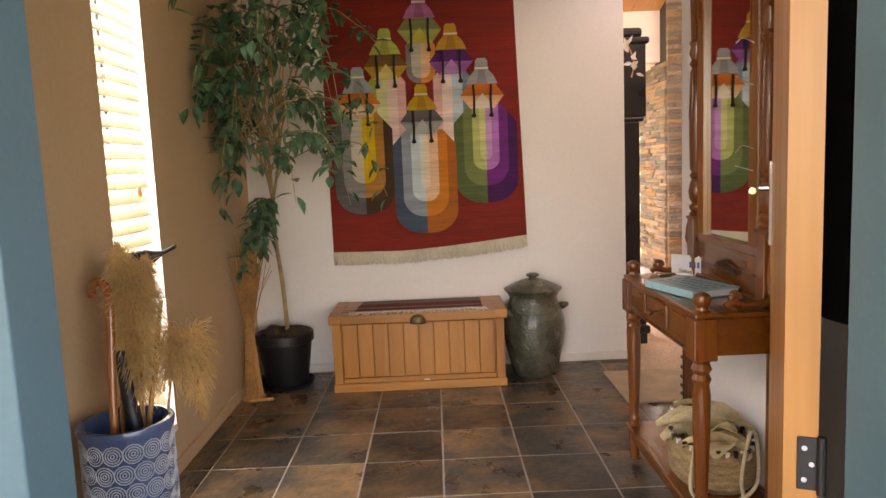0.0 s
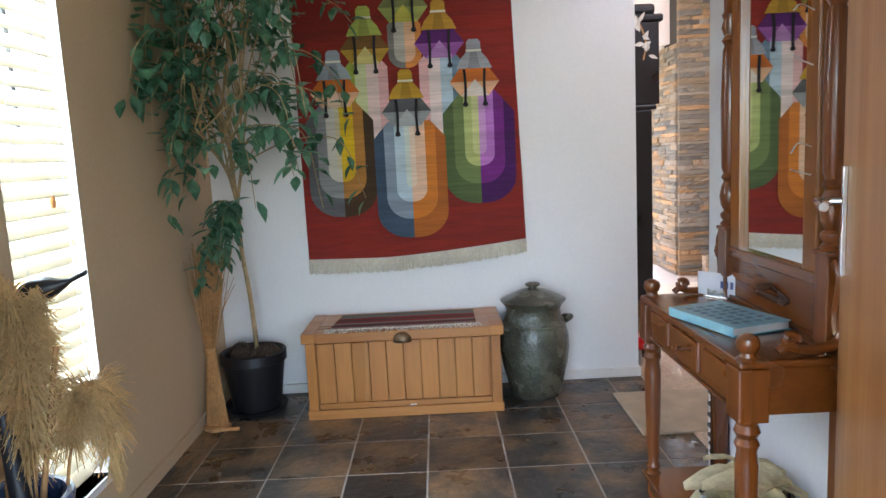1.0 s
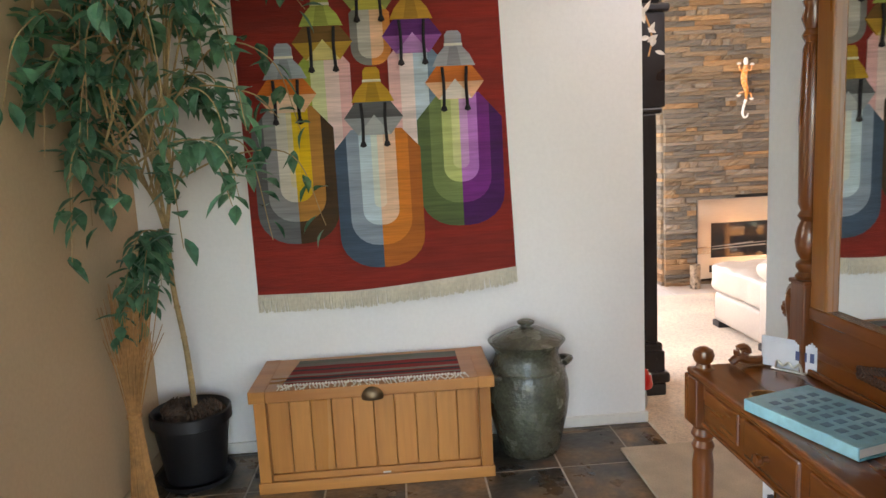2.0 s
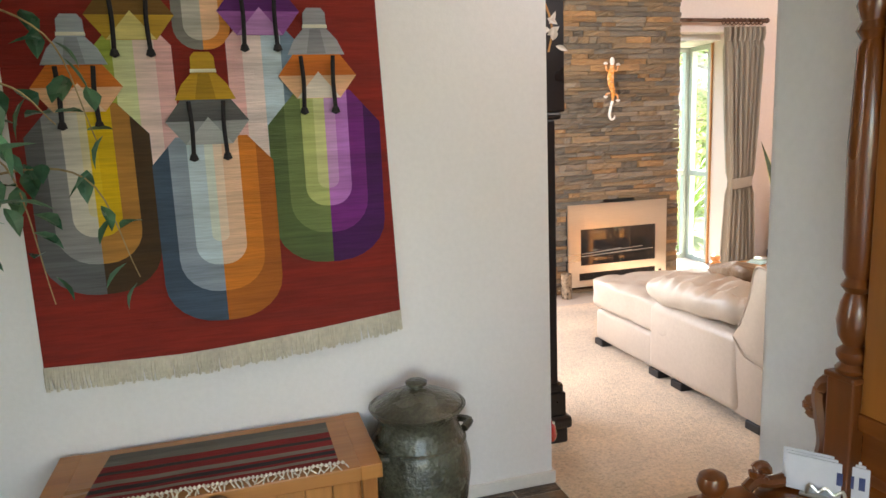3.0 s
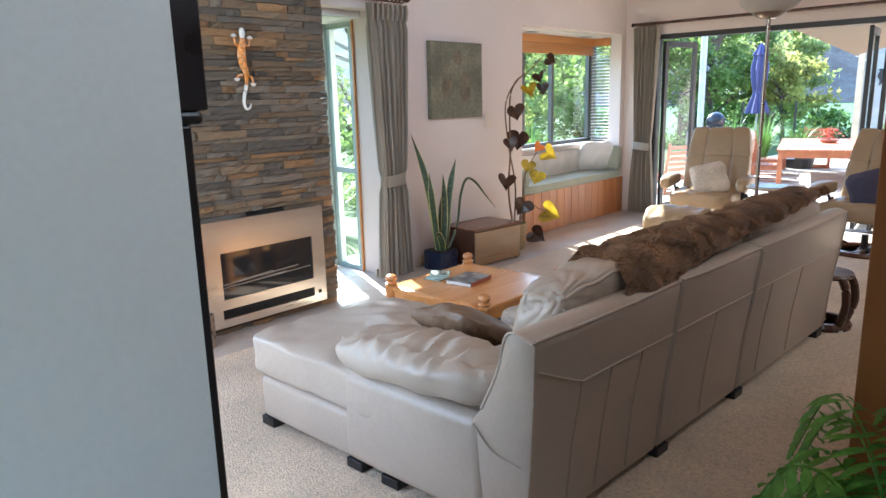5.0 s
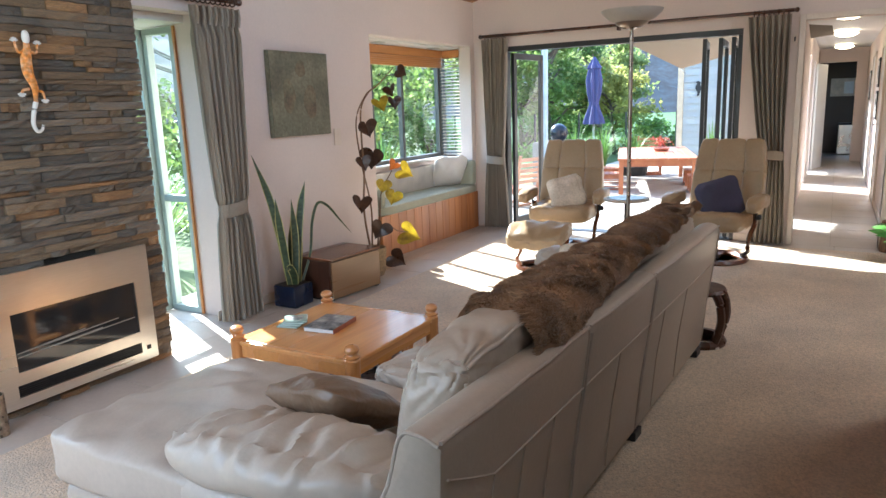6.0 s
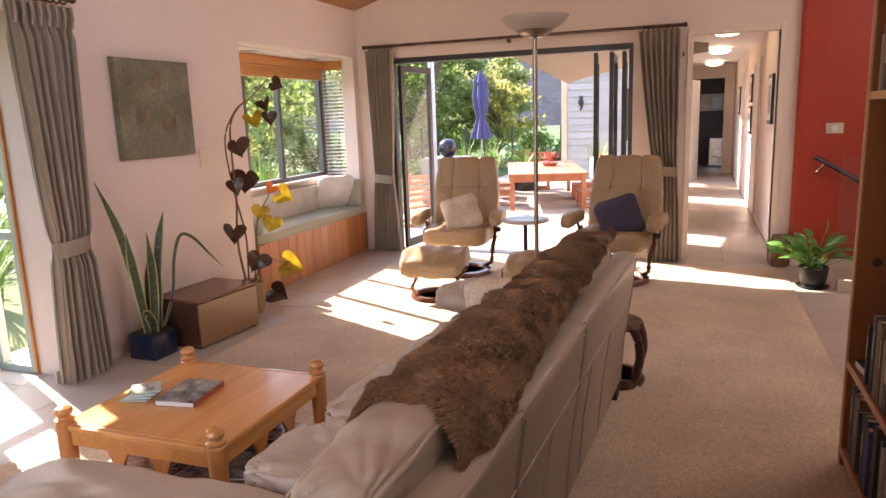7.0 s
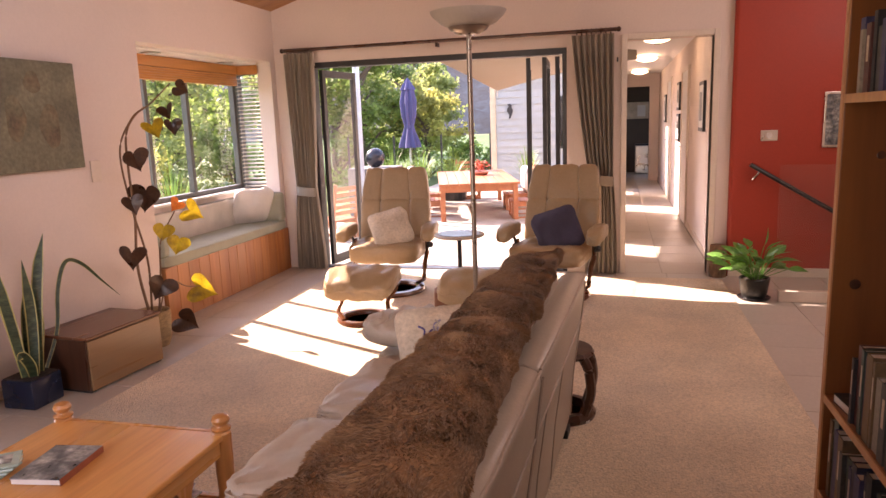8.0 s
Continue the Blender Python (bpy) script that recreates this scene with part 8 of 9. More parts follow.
part("flower_leaf", lf, PEACE, pl2)
lg = thing("log_stump", "short bark-covered log standing by the passage", "log", (8.33, 2.66, 0.0))
bm = lathe([(0.001, 0.0), (0.072, 0.0), (0.076, 0.05), (0.070, 0.14), (0.075, 0.22), (0.070, 0.285), (0.064, 0.29), (0.001, 0.288)], 26)
for v in bm.verts:
    a = math.atan2(v.co.y, v.co.x)
    k = 1 + 0.05 * noise.noise(Vector((math.cos(a) * 3, math.sin(a) * 3, v.co.z * 6))) + 0.03 * math.sin(a * 9)
    v.co.x *= k
    v.co.y *= k
part("bark", bm, mat("log_bark", (0.20, 0.12, 0.07), 0.95, vary=0.4, scale=20, fine=60, bump=0.9, bump_scale=35, stretch=(1, 1, 0.3)), lg)
ss = thing("light_switch", "small white light switch beside the passage frame", "switch", (8.428, 3.55, 1.95))
part("plate", box(-0.007, -0.018, -0.04, 0.0, 0.018, 0.04, 0.002), TRIM, ss)
part("rocker", box(-0.010, -0.007, -0.02, -0.007, 0.007, 0.02, 0.001), BLACK, ss)
pw = thing("wall_plate", "pinkish socket plate on the wall behind the climber", "socket", (5.76, 6.908, 1.22))
part("plate", box(-0.045, -0.008, -0.07, 0.045, 0.0, 0.07, 0.003), TRIM, pw)

# ---- long-case clock, toadstool, white blossom ----
ck = thing("longcase_clock", "black long-case clock standing behind the entry wall", "clock", (1.105, 4.185, 0.008))
part("plinth", box(-0.17, 0.0, 0.0, 0.262, 0.36, 0.065, 0.010), BLACKWOOD, ck)
part("base_moulding", box(-0.185, -0.012, 0.065, 0.280, 0.37, 0.12, 0.016), BLACKWOOD, ck)
part("base", box(-0.165, 0.01, 0.12, 0.258, 0.34, 0.225, 0.006), BLACKWOOD, ck)
part("trunk_moulding", box(-0.155, 0.012, 0.225, 0.250, 0.325, 0.265, 0.012), BLACKWOOD, ck)
part("trunk", box(-0.13, 0.02, 0.265, 0.226, 0.295, 1.38, 0.006), BLACKWOOD, ck)
part("trunk_door", box(-0.08, 0.296, 0.40, 0.18, 0.306, 1.30, 0.004), BLACKWOOD, ck)
part("hood_moulding", box(-0.155, 0.012, 1.38, 0.252, 0.32, 1.41, 0.010), BLACKWOOD, ck)
part("hood", box(-0.165, 0.008, 1.41, 0.264, 0.33, 1.84, 0.006), BLACKWOOD, ck)
part("dial", lathe([(0.001, 0), (0.13, 0), (0.13, 0.004), (0.001, 0.005)], 32, m=Matrix.Translation((0.05, 0.332, 1.62)) @ Matrix.Rotation(radians(-90), 4, "X")), BRONZE, ck, "brass dial")
part("cornice", box(-0.185, -0.004, 1.84, 0.285, 0.35, 1.88, 0.012), BLACKWOOD, ck)
part("pediment", box(-0.15, 0.02, 1.88, 0.25, 0.32, 1.94, 0.02), BLACKWOOD, ck)
ts = thing("toadstool_ornament", "red ceramic toadstool ornament with white stem on the carpet", "ornament", (1.190, 4.075, 0.008))
part("stem", lathe([(0.001, 0.0), (0.034, 0.0), (0.038, 0.03), (0.028, 0.09), (0.024, 0.13)], 18), mat("grey_glaze", (0.32, 0.31, 0.29), 0.35, bump=0.05), ts, "grey-white stem", smooth=True)
part("cap", lathe([(0.020, 0.105), (0.060, 0.10), (0.064, 0.115), (0.056, 0.155), (0.035, 0.185), (0.001, 0.197)], 24), mat("red_glaze", (0.42, 0.012, 0.010), 0.18, bump=0.02, coat=0.5), ts, "glossy red cap", smooth=True)
for k in range(7):
    a = k * 2.4
    r = 0.035 + 0.012 * (k % 2)
    part("spot", pad(0.016, 0.016, 0.008, 0.9, 4, m=Matrix.Translation((r * math.cos(a), r * math.sin(a), 0.182 - 0.9 * (r - 0.03)))), CUSHION_WHITE, ts)
wb = thing("white_blossom", "white silk blossom spray hung on the clock hood", "blossom", (1.205, 4.10, 1.64))
PETAL = mat("petal_silk", (0.78, 0.73, 0.66), 0.7, vary=0.05, bump=0.1, translucent=0.3)
part("stalk", tube(curve_pts([(0.05, 0.0, 0.0), (0.06, -0.015, 0.08), (0.03, -0.02, 0.17), (-0.02, -0.02, 0.24)], 5), 0.004, 6), STRAW, wb)
rw = random.Random(6)
for k in range(13):
    t = k / 12
    p = Vector((0.06 - 0.08 * t + rw.uniform(-0.02, 0.02), -0.02, 0.02 + 0.24 * t))
    bm = bmesh.new()
    leaf_into(bm, p, Vector((rw.uniform(-0.6, 0.6), -0.2, rw.uniform(-1, 0.7))), Vector((0, -1, 0)), rw.uniform(0.04, 0.07), rw.uniform(0.02, 0.035), 0.2, 0.2)
    part("petal", bm, PETAL, wb)

# ---- fern on a stand ----
FERN = mat("fern_leaf", (0.16, 0.40, 0.07), 0.45, vary=0.35, scale=10, bump=0.05, second=(0.22, 0.44, 0.08), second_scale=6, translucent=0.4)
fe = thing("potted_fern", "lush green sword fern in a pot beside the bookcase", "plant", (1.545, 2.86, 0.008))
part("stand_top", lathe([(0.001, 0.40), (0.15, 0.40), (0.155, 0.415), (0.001, 0.42)], 28), DARKWOOD, fe)
part("stand_column", lathe([(0.03, 0.03), (0.022, 0.2), (0.03, 0.40)], 16), DARKWOOD, fe)
part("stand_foot", lathe([(0.001, 0.0), (0.14, 0.0), (0.13, 0.02), (0.03, 0.035)], 24), DARKWOOD, fe)
part("pot", lathe([(0.001, 0.42), (0.09, 0.42), (0.12, 0.60), (0.125, 0.605), (0.115, 0.605), (0.001, 0.58)], 24), mat("fern_pot", (0.10, 0.05, 0.03), 0.6, bump=0.2), fe, smooth=True)
rn = random.Random(17)
for k in range(60):
    a = rn.uniform(0, 6.283)
    reach = rn.uniform(0.18, 0.40)
    up = rn.uniform(0.0, 0.40)
    dx, dy = math.cos(a) * reach, math.sin(a) * reach
    dx, dy = max(-0.11, min(0.17, dx)), max(-0.24, min(0.20, dy))
    fall = rn.uniform(0.05, 0.22)
    line = curve_pts([(0, 0, 0.59), (dx * 0.30, dy * 0.30, 0.60 + up * 0.75), (dx * 0.70, dy * 0.70, 0.60 + up), (dx * 1.05, dy * 1.05, 0.60 + up - fall)], 8)
    fr = tube(line, 0.0018, 4)
    total = sum((q - p).length for p, q in zip(line, line[1:]))
    gap, walked = 0.0, 0.0
    for p, q in zip(line, line[1:]):
        seg = (q - p).length
        while gap < seg:
            t = (walked + gap) / total
            if t > 0.10:
                l = 0.054 * math.sin(math.pi * min(0.97, 0.20 + 0.78 * t)) ** 0.8 + 0.004
                d = (q - p).normalized()
                side = d.cross(Vector((0, 0, 1))).normalized()
                for s in (-1, 1):
                    leaf_into(fr, p.lerp(q, gap / seg), side * s + d * 0.4 + Vector((0, 0, rn.uniform(-0.5, 0.0))), Vector((0, 0, 1)), l * rn.uniform(0.85, 1.1), 0.0145, 0.3, 0.06)
            gap += 0.019
        gap -= seg
        walked += seg
    part("frond", fr, FERN, fe)

# ---- passage beyond the living room ----
wall_x("wall_passage_right", 2.54, 2.66, 8.58, 18.0, 2.5, [], WALL, "pale passage wall hung with pictures")
wall_x("wall_passage_left", 3.56, 3.66, 8.58, 18.0, 2.5, [(9.35, 10.05, -0.05, 2.02), (12.9, 13.7, -0.05, 2.02), (15.2, 16.0, -0.05, 2.02)], WALL, "pale passage wall with open doorways")
setting("ceiling_passage", box(8.58, 2.54, 2.34, 18.1, 3.66, 2.44), WHITE, "white passage ceiling")
wall_y("wall_passage_end", 18.0, 18.1, 2.54, 3.66, 2.5, [(2.86, 3.54, -0.05, 2.06)], WALL, "passage end wall with open doorway")
# one even dark brown for the walls and ceiling of the end room
DARKROOM = mat("end_room_brown", (0.10, 0.075, 0.058), 0.8, vary=0.1, bump=0.05)
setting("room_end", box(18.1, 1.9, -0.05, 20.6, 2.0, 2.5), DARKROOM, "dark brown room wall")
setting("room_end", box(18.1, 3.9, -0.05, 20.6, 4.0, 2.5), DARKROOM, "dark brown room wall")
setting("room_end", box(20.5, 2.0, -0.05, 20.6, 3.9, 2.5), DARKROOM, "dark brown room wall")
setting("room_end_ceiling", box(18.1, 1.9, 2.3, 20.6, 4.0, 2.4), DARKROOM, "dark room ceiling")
setting("room_end_floor", box(18.0, 1.9, -0.1, 20.6, 4.0, -0.004), TILE, "tiled floor of the end room")
cab = thing("kitchen_bin", "pale steel bin standing in the dark end room", "bin", (19.9, 2.95, 0.0))
part("body", box(-0.15, -0.16, 0.02, 0.15, 0.16, 0.70, 0.02), STEEL, cab)
part("lid", box(-0.155, -0.165, 0.70, 0.155, 0.165, 0.74, 0.015), BLACK, cab)
nt = thing("notice_board", "pale notice board on the dark wall of the end room", "notice board", (20.49, 3.05, 1.35))
part("board", box(-0.02, -0.28, 0.0, 0.0, 0.28, 0.42, 0.004), CUSHION_CREAM, nt)
part("sheet", box(-0.024, -0.20, 0.06, -0.021, 0.0, 0.34), PAPER, nt)
for x in (10.3, 13.2, 16.6):
    cl = thing("ceiling_light", "round opal ceiling light with metal clip in the passage", "ceiling light", (x, 3.12, 2.34), 0, "passage ceiling lights")
    part("bowl", lathe([(0.02, -0.012), (0.10, -0.018), (0.16, -0.035), (0.165, -0.045), (0.12, -0.075), (0.06, -0.09), (0.001, -0.094)], 28), glow("opal_lit", (1.0, 0.80, 0.52), 1.4), cl, "lit opal bowl", smooth=True)
    part("clip", box(-0.012, -0.03, -0.105, 0.012, 0.03, -0.094), BRONZE, cl)
for x, z0, w, h in ((9.75, 1.26, 0.42, 0.52), (12.7, 1.05, 0.40, 0.40), (12.7, 1.50, 0.40, 0.40), (15.6, 1.3, 0.4, 0.5)):
    fp = thing("framed_picture", "black framed picture on the passage wall", "picture", (x, 2.662, z0), 0, "passage pictures")
    part("frame", box(-w / 2, 0.0, 0.0, w / 2, 0.028, h, 0.004), BLACK, fp)
    part("mount", box(-w / 2 + 0.04, 0.028, 0.04, w / 2 - 0.04, 0.030, h - 0.04), PAPER, fp)
    part("image", box(-w / 2 + 0.10, 0.030, 0.11, w / 2 - 0.10, 0.0315, h - 0.11), PRINTC, fp)
for x0, x1 in ((11.35, 12.15), (14.2, 15.0)):
    dd = thing("door_case", "white panel door with cream frame in the passage wall", "door", kind="structure")
    part("frame", box(x0 - 0.06, 2.655, 0.0, x0, 2.685, 2.06, 0.003), TRIM, dd)
    part("frame", box(x1, 2.655, 0.0, x1 + 0.06, 2.685, 2.06, 0.003), TRIM, dd)
    part("head", box(x0, 2.655, 2.0, x1, 2.684, 2.06, 0.003), TRIM, dd)
    part("leaf", box(x0, 2.656, 0.005, x1, 2.675, 2.0, 0.002), WHITE, dd)
    part("handle", tube([(x1 - 0.07, 2.675, 1.0), (x1 - 0.07, 2.715, 1.0), (x1 - 0.17, 2.718, 1.0)], 0.009, 8), CHROME, dd, "chrome lever")
od = thing("open_door", "white open door at the far end of the passage", "door", (16.05, 3.53, 0.0), -12)
part("leaf", box(0.0, -0.02, 0.005, 0.70, 0.018, 1.98, 0.003), WHITE, od)
part("handle", tube([(0.62, 0.018, 1.0), (0.62, 0.06, 1.0), (0.52, 0.062, 1.0)], 0.009, 8), CHROME, od, "chrome lever")
setting("baseboard", box(8.60, 2.66, 0.0, 11.28, 2.672, 0.07, 0.003), TRIM, "cream skirting board")
vent = thing("wall_heater", "small white vent panel low on the passage wall", "vent", (9.25, 2.662, 0.22))
part("panel", box(-0.14, 0.0, 0.0, 0.14, 0.012, 0.14, 0.003), CUSHION_WHITE, vent)
for k in range(5):
    part("slot", box(-0.11, 0.012, 0.02 + 0.023 * k, 0.11, 0.014, 0.028 + 0.023 * k), TRIM, vent)

# ---- beige floor tiles, each a piece ----
tiles = setting("floor_tiles", box(0.4, 1.0, -0.0125, 18.0, 1.01, -0.0105), GROUT, "grout under beige tiles")
tm = {}


def beige(x0, x1, y0, y1, nx, ny, z=-0.001):
    w, d = (x1 - x0) / nx, (y1 - y0) / ny
    key = (round(w, 3), round(d, 3))
    if key not in tm:
        bm = box(-w / 2 + 0.002, -d / 2 + 0.002, -0.010, w / 2 - 0.002, d / 2 - 0.002, 0.0, 0.0015, seg=1)
        me = bpy.data.meshes.new("floor_tile")
        bm.to_mesh(me)
        bm.free()
        me.materials.append(TILE)
        tm[key] = me
    for i in range(nx):
        for j in range(ny):
            o = new("floor_tile", tm[key])
            o.parent = tiles
            o.location = (x0 + w * (i + 0.5), y0 + d * (j + 0.5), z)


beige(0.4, 8.43, 6.28, 7.48, 17, 3)
beige(8.20, 8.43, 2.64, 6.28, 1, 8)
beige(8.43, 18.0, 2.68, 3.58, 20, 2)
beige(4.36, 8.36, 1.0, 2.64, 8, 4)
beige(8.43, 8.58, 4.00, 6.56, 1, 6)


# ---- terrace and garden; its things are laid out on their own axes, turned a little to the house ----
PAVE = mat("terrace_paving", (0.36, 0.325, 0.28), 0.75, vary=0.12, scale=2, fine=40, bump=0.2, per_piece=0.06)
terrace = setting("terrace", box(8.58, 3.73, -0.44, 19.0, 12.0, -0.23), GROUT, "paved terrace outside the folding doors")
me = bpy.data.meshes.new("paver")
bm = box(-0.297, -0.297, -0.03, 0.297, 0.297, 0.0, 0.004, seg=1)
bm.to_mesh(me)
bm.free()
me.materials.append(PAVE)
for i in range(17):
    for j in range(13):
        o = new("paver", me)
        o.parent = terrace
        o.location = (8.90 + 0.6 * i, 4.05 + 0.6 * j, -0.20 + 0.002 * ((i * 7 + j * 3) % 3))
setting("step", box(8.59, 4.0, -0.22, 8.86, 6.65, -0.06, 0.006), PAVE, "paved step below the folding doors")

built_before = set(scene.objects)
JARRAH = wood("outdoor_timber", (0.40, 0.15, 0.065), (0.28, 0.09, 0.04), 0.5, axis=0, grain=16, per_piece=0.06)
ZD = -0.20
ot = thing("outdoor_table", "long red-brown slatted timber dining table on the terrace", "table", (13.08, 6.09, ZD), 16)
for k in range(8):
    part("slat", box(-1.35, -0.60 + k * 0.15, 0.72, 1.35, -0.60 + k * 0.15 + 0.144, 0.75, 0.004), JARRAH, ot)
for s in (-1, 1):
    part("apron", box(-1.28, s * 0.54 - 0.012, 0.62, 1.28, s * 0.54 + 0.012, 0.719), JARRAH, ot)
    part("apron", box(s * 1.28 - 0.012, -0.53, 0.62, s * 1.28 + 0.012, 0.53, 0.719), JARRAH, ot)
    for t in (-1, 1):
        part("leg", box(s * 1.27 - 0.035, t * 0.54 - 0.035, 0.0, s * 1.27 + 0.035, t * 0.54 + 0.035, 0.719, 0.005), JARRAH, ot)


def patio_chair(at, turn):
    c = thing("outdoor_chair", "red-brown slatted timber chair at the terrace table", "chair", at, turn, "chairs at the terrace table")
    for s in (-1, 1):
        part("front_leg", box(s * 0.21 - 0.02, -0.22, 0.0, s * 0.21 + 0.02, -0.18, 0.43, 0.004), JARRAH, c)
        part("back_leg", tube([(s * 0.21, 0.22, 0.0), (s * 0.21, 0.19, 0.43), (s * 0.21, 0.27, 0.92)], 0.024, 6), JARRAH, c)
        part("side_rail", box(s * 0.21 - 0.012, -0.18, 0.17, s * 0.21 + 0.012, 0.19, 0.205), JARRAH, c)
        part("side_rail", box(s * 0.21 - 0.012, -0.18, 0.37, s * 0.21 + 0.012, 0.19, 0.428), JARRAH, c)
    for k in range(6):
        part("seat_slat", box(-0.235, -0.23 + k * 0.072, 0.43, 0.235, -0.23 + k * 0.072 + 0.062, 0.452, 0.004), JARRAH, c)
    for k in range(5):
        z = 0.52 + k * 0.078
        part("back_slat", box(-0.20, 0.20 + (z - 0.43) * 0.163 - 0.009, z, 0.20, 0.20 + (z - 0.43) * 0.163 + 0.009, z + 0.05, 0.004), JARRAH, c)
    for y in (-0.20, 0.19):
        part("stretcher", box(-0.19, y - 0.01, 0.19, 0.19, y + 0.01, 0.225), JARRAH, c)
    return c


first = patio_chair((12.38, 6.68, ZD), 16)
copy_thing(first, pose(13.30, 6.95, ZD, 0, 0, 16))
copy_thing(first, pose(12.35, 5.14, ZD, 0, 0, 196))
copy_thing(first, pose(13.30, 5.40, ZD, 0, 0, 196))
copy_thing(first, pose(14.80, 6.60, ZD, 0, 0, -74))
# added chair that stands in for a reddish reflection in the door glass
copy_thing(first, pose(10.2, 7.35, ZD, 0, 0, 160))
tw = thing("folded_cloth", "cream patterned cloth hung over the back of a terrace chair", "cloth", (12.31, 6.93, ZD + 0.80), 106)
part("cloth", pad(0.12, 0.40, 0.34, 0.5, 12, rough=0.03, seed=3, crease=0.03), CUSHION_CREAM, tw, smooth=True)
wc = thing("white_cushion", "white cushion leaning on a terrace chair", "cushion", (13.34, 5.26, ZD + 0.68), 16)
part("cover", pad(0.45, 0.14, 0.42, 0.5, 10), CUSHION_WHITE, wc, smooth=True)
fb = thing("flower_bowl", "small red flowering plant in a bowl on the terrace table", "plant", (13.3, 6.02, ZD + 0.75))
part("bowl", lathe([(0.001, 0), (0.10, 0), (0.14, 0.05), (0.13, 0.055), (0.09, 0.01), (0.001, 0.01)], 20), mat("terracotta", (0.30, 0.10, 0.06), 0.7, bump=0.1), fb)
bm = bmesh.new()
rr = random.Random(2)
for k in range(160):
    p = Vector((rr.gauss(0, 0.07), rr.gauss(0, 0.07), 0.06 + rr.random() * 0.16))
    leaf_into(bm, p, Vector((rr.uniform(-1, 1), rr.uniform(-1, 1), rr.uniform(-0.2, 1))), Vector((0, 0, 1)), 0.05, 0.03)
part("blossom", bm, mat("red_petal", (0.50, 0.06, 0.05), 0.6, vary=0.3, bump=0.05, second=(0.55, 0.35, 0.08), second_scale=14), fb)

um = thing("garden_umbrella", "closed purple-blue garden umbrella on the terrace", "umbrella", (15.0, 7.80, ZD))
UMB = mat("umbrella_canvas", (0.065, 0.068, 0.17), 0.85, vary=0.1, fine=90, bump=0.2)
part("pole", lathe([(0.022, 0.0), (0.022, 2.45)], 12), ALU_GREEN, um)
part("foot", lathe([(0.001, 0), (0.25, 0), (0.25, 0.05), (0.03, 0.08)], 20), ALU, um)
bm = lathe([(0.20, 1.18), (0.19, 1.25), (0.10, 1.52), (0.085, 1.60), (0.13, 1.80), (0.15, 2.05), (0.11, 2.28), (0.14, 2.29), (0.05, 2.46), (0.015, 2.52)], 48)
for v in bm.verts:
    a = math.atan2(v.co.y, v.co.x)
    k = 1 + 0.20 * math.cos(a * 8)
    v.co.x *= k
    v.co.y *= k
part("canopy", bm, UMB, um, "furled purple-blue canopy", smooth=True)
part("tie", lathe([(0.09, 1.54), (0.095, 1.56), (0.095, 1.60), (0.09, 1.62)], 20), UMB, um)

po = thing("sail_post", "pale blue-grey steel post of the shade sail", "post", (12.0, 7.65, ZD))
part("post", lathe([(0.05, 0.0), (0.05, 3.4)], 16), mat("post_paint", (0.42, 0.50, 0.56), 0.4, bump=0.02), po)
part("base_plate", box(-0.10, -0.10, 0.0, 0.10, 0.10, 0.012), STEEL, po)
sail = thing("shade_sail", "beige shade sail stretched over the terrace", "shade sail", (0, 0, 0))
SAIL = mat("sail_cloth", (0.19, 0.155, 0.11), 0.9, vary=0.05, fine=120, bump=0.1, translucent=0.07)
corners = [Vector((9.4, 6.75, 2.60)), Vector((12.2, 5.50, 1.88)), Vector((12.6, 3.5, 2.25)), Vector((8.95, 3.6, 2.75))]
bm = bmesh.new()
N = 14
g = []
for i in range(N + 1):
    row = []
    for j in range(N + 1):
        u, v = i / N, j / N
        p = (corners[0] * (1 - u) + corners[1] * u) * (1 - v) + (corners[3] * (1 - u) + corners[2] * u) * v
        p.z -= 0.25 * math.sin(math.pi * u) * math.sin(math.pi * v) - 0.10 * (math.sin(math.pi * u) + math.sin(math.pi * v)) * 0.5
        row.append(bm.verts.new(p))
    g.append(row)
for i in range(N):
    for j in range(N):
        bm.faces.new((g[i][j], g[i + 1][j], g[i + 1][j + 1], g[i][j + 1]))
part("cloth", bm, SAIL, sail, smooth=True)
for a, b in ((corners[1], (16.97, 6.40, 1.95)), (corners[0], (8.62, 7.0, 2.75)), (corners[2], (16.97, 4.6, 2.55)), (corners[3], (8.62, 3.55, 2.8))):
    part("wire", tube([a, b], 0.006, 5), STEEL, sail)

bd = thing("neighbour_wing", "pale grey weatherboard wing of the house with a dark window", "house", (17.0, 0, ZD))
WB = mat("weatherboard", (0.36, 0.39, 0.38), 0.6, vary=0.05, fine=60, bump=0.05, per_piece=0.09)
part("wall", box(0.03, 4.45, 0.0, 3.0, 6.46, 2.9), WB, bd)
for k in range(19):
    z = 0.02 + 0.15 * k
    bm = bmesh.new()
    vs = [bm.verts.new(p) for p in ((-0.030, 4.45, z), (-0.030, 6.46, z), (0.006, 6.46, z + 0.162), (0.006, 4.45, z + 0.162), (0.03, 4.45, z), (0.03, 6.46, z), (0.03, 6.46, z + 0.162), (0.03, 4.45, z + 0.162))]
    for f in ((0, 1, 2, 3)[::-1], (4, 5, 6, 7), (0, 1, 5, 4), (3, 2, 6, 7), (0, 3, 7, 4), (1, 2, 6, 5)):
        bm.faces.new([vs[i] for i in f])
    bmesh.ops.recalc_face_normals(bm, faces=bm.faces[:])
    part("weatherboard", bm, WB, bd)
part("corner_board", box(-0.05, 6.44, 0.0, 0.06, 6.56, 2.9, 0.004), mat("corner_timber", (0.55, 0.46, 0.32), 0.6, bump=0.05), bd)
part("roof", box(-0.5, 4.4, 2.9, 3.5, 6.9, 3.05), ALU, bd)
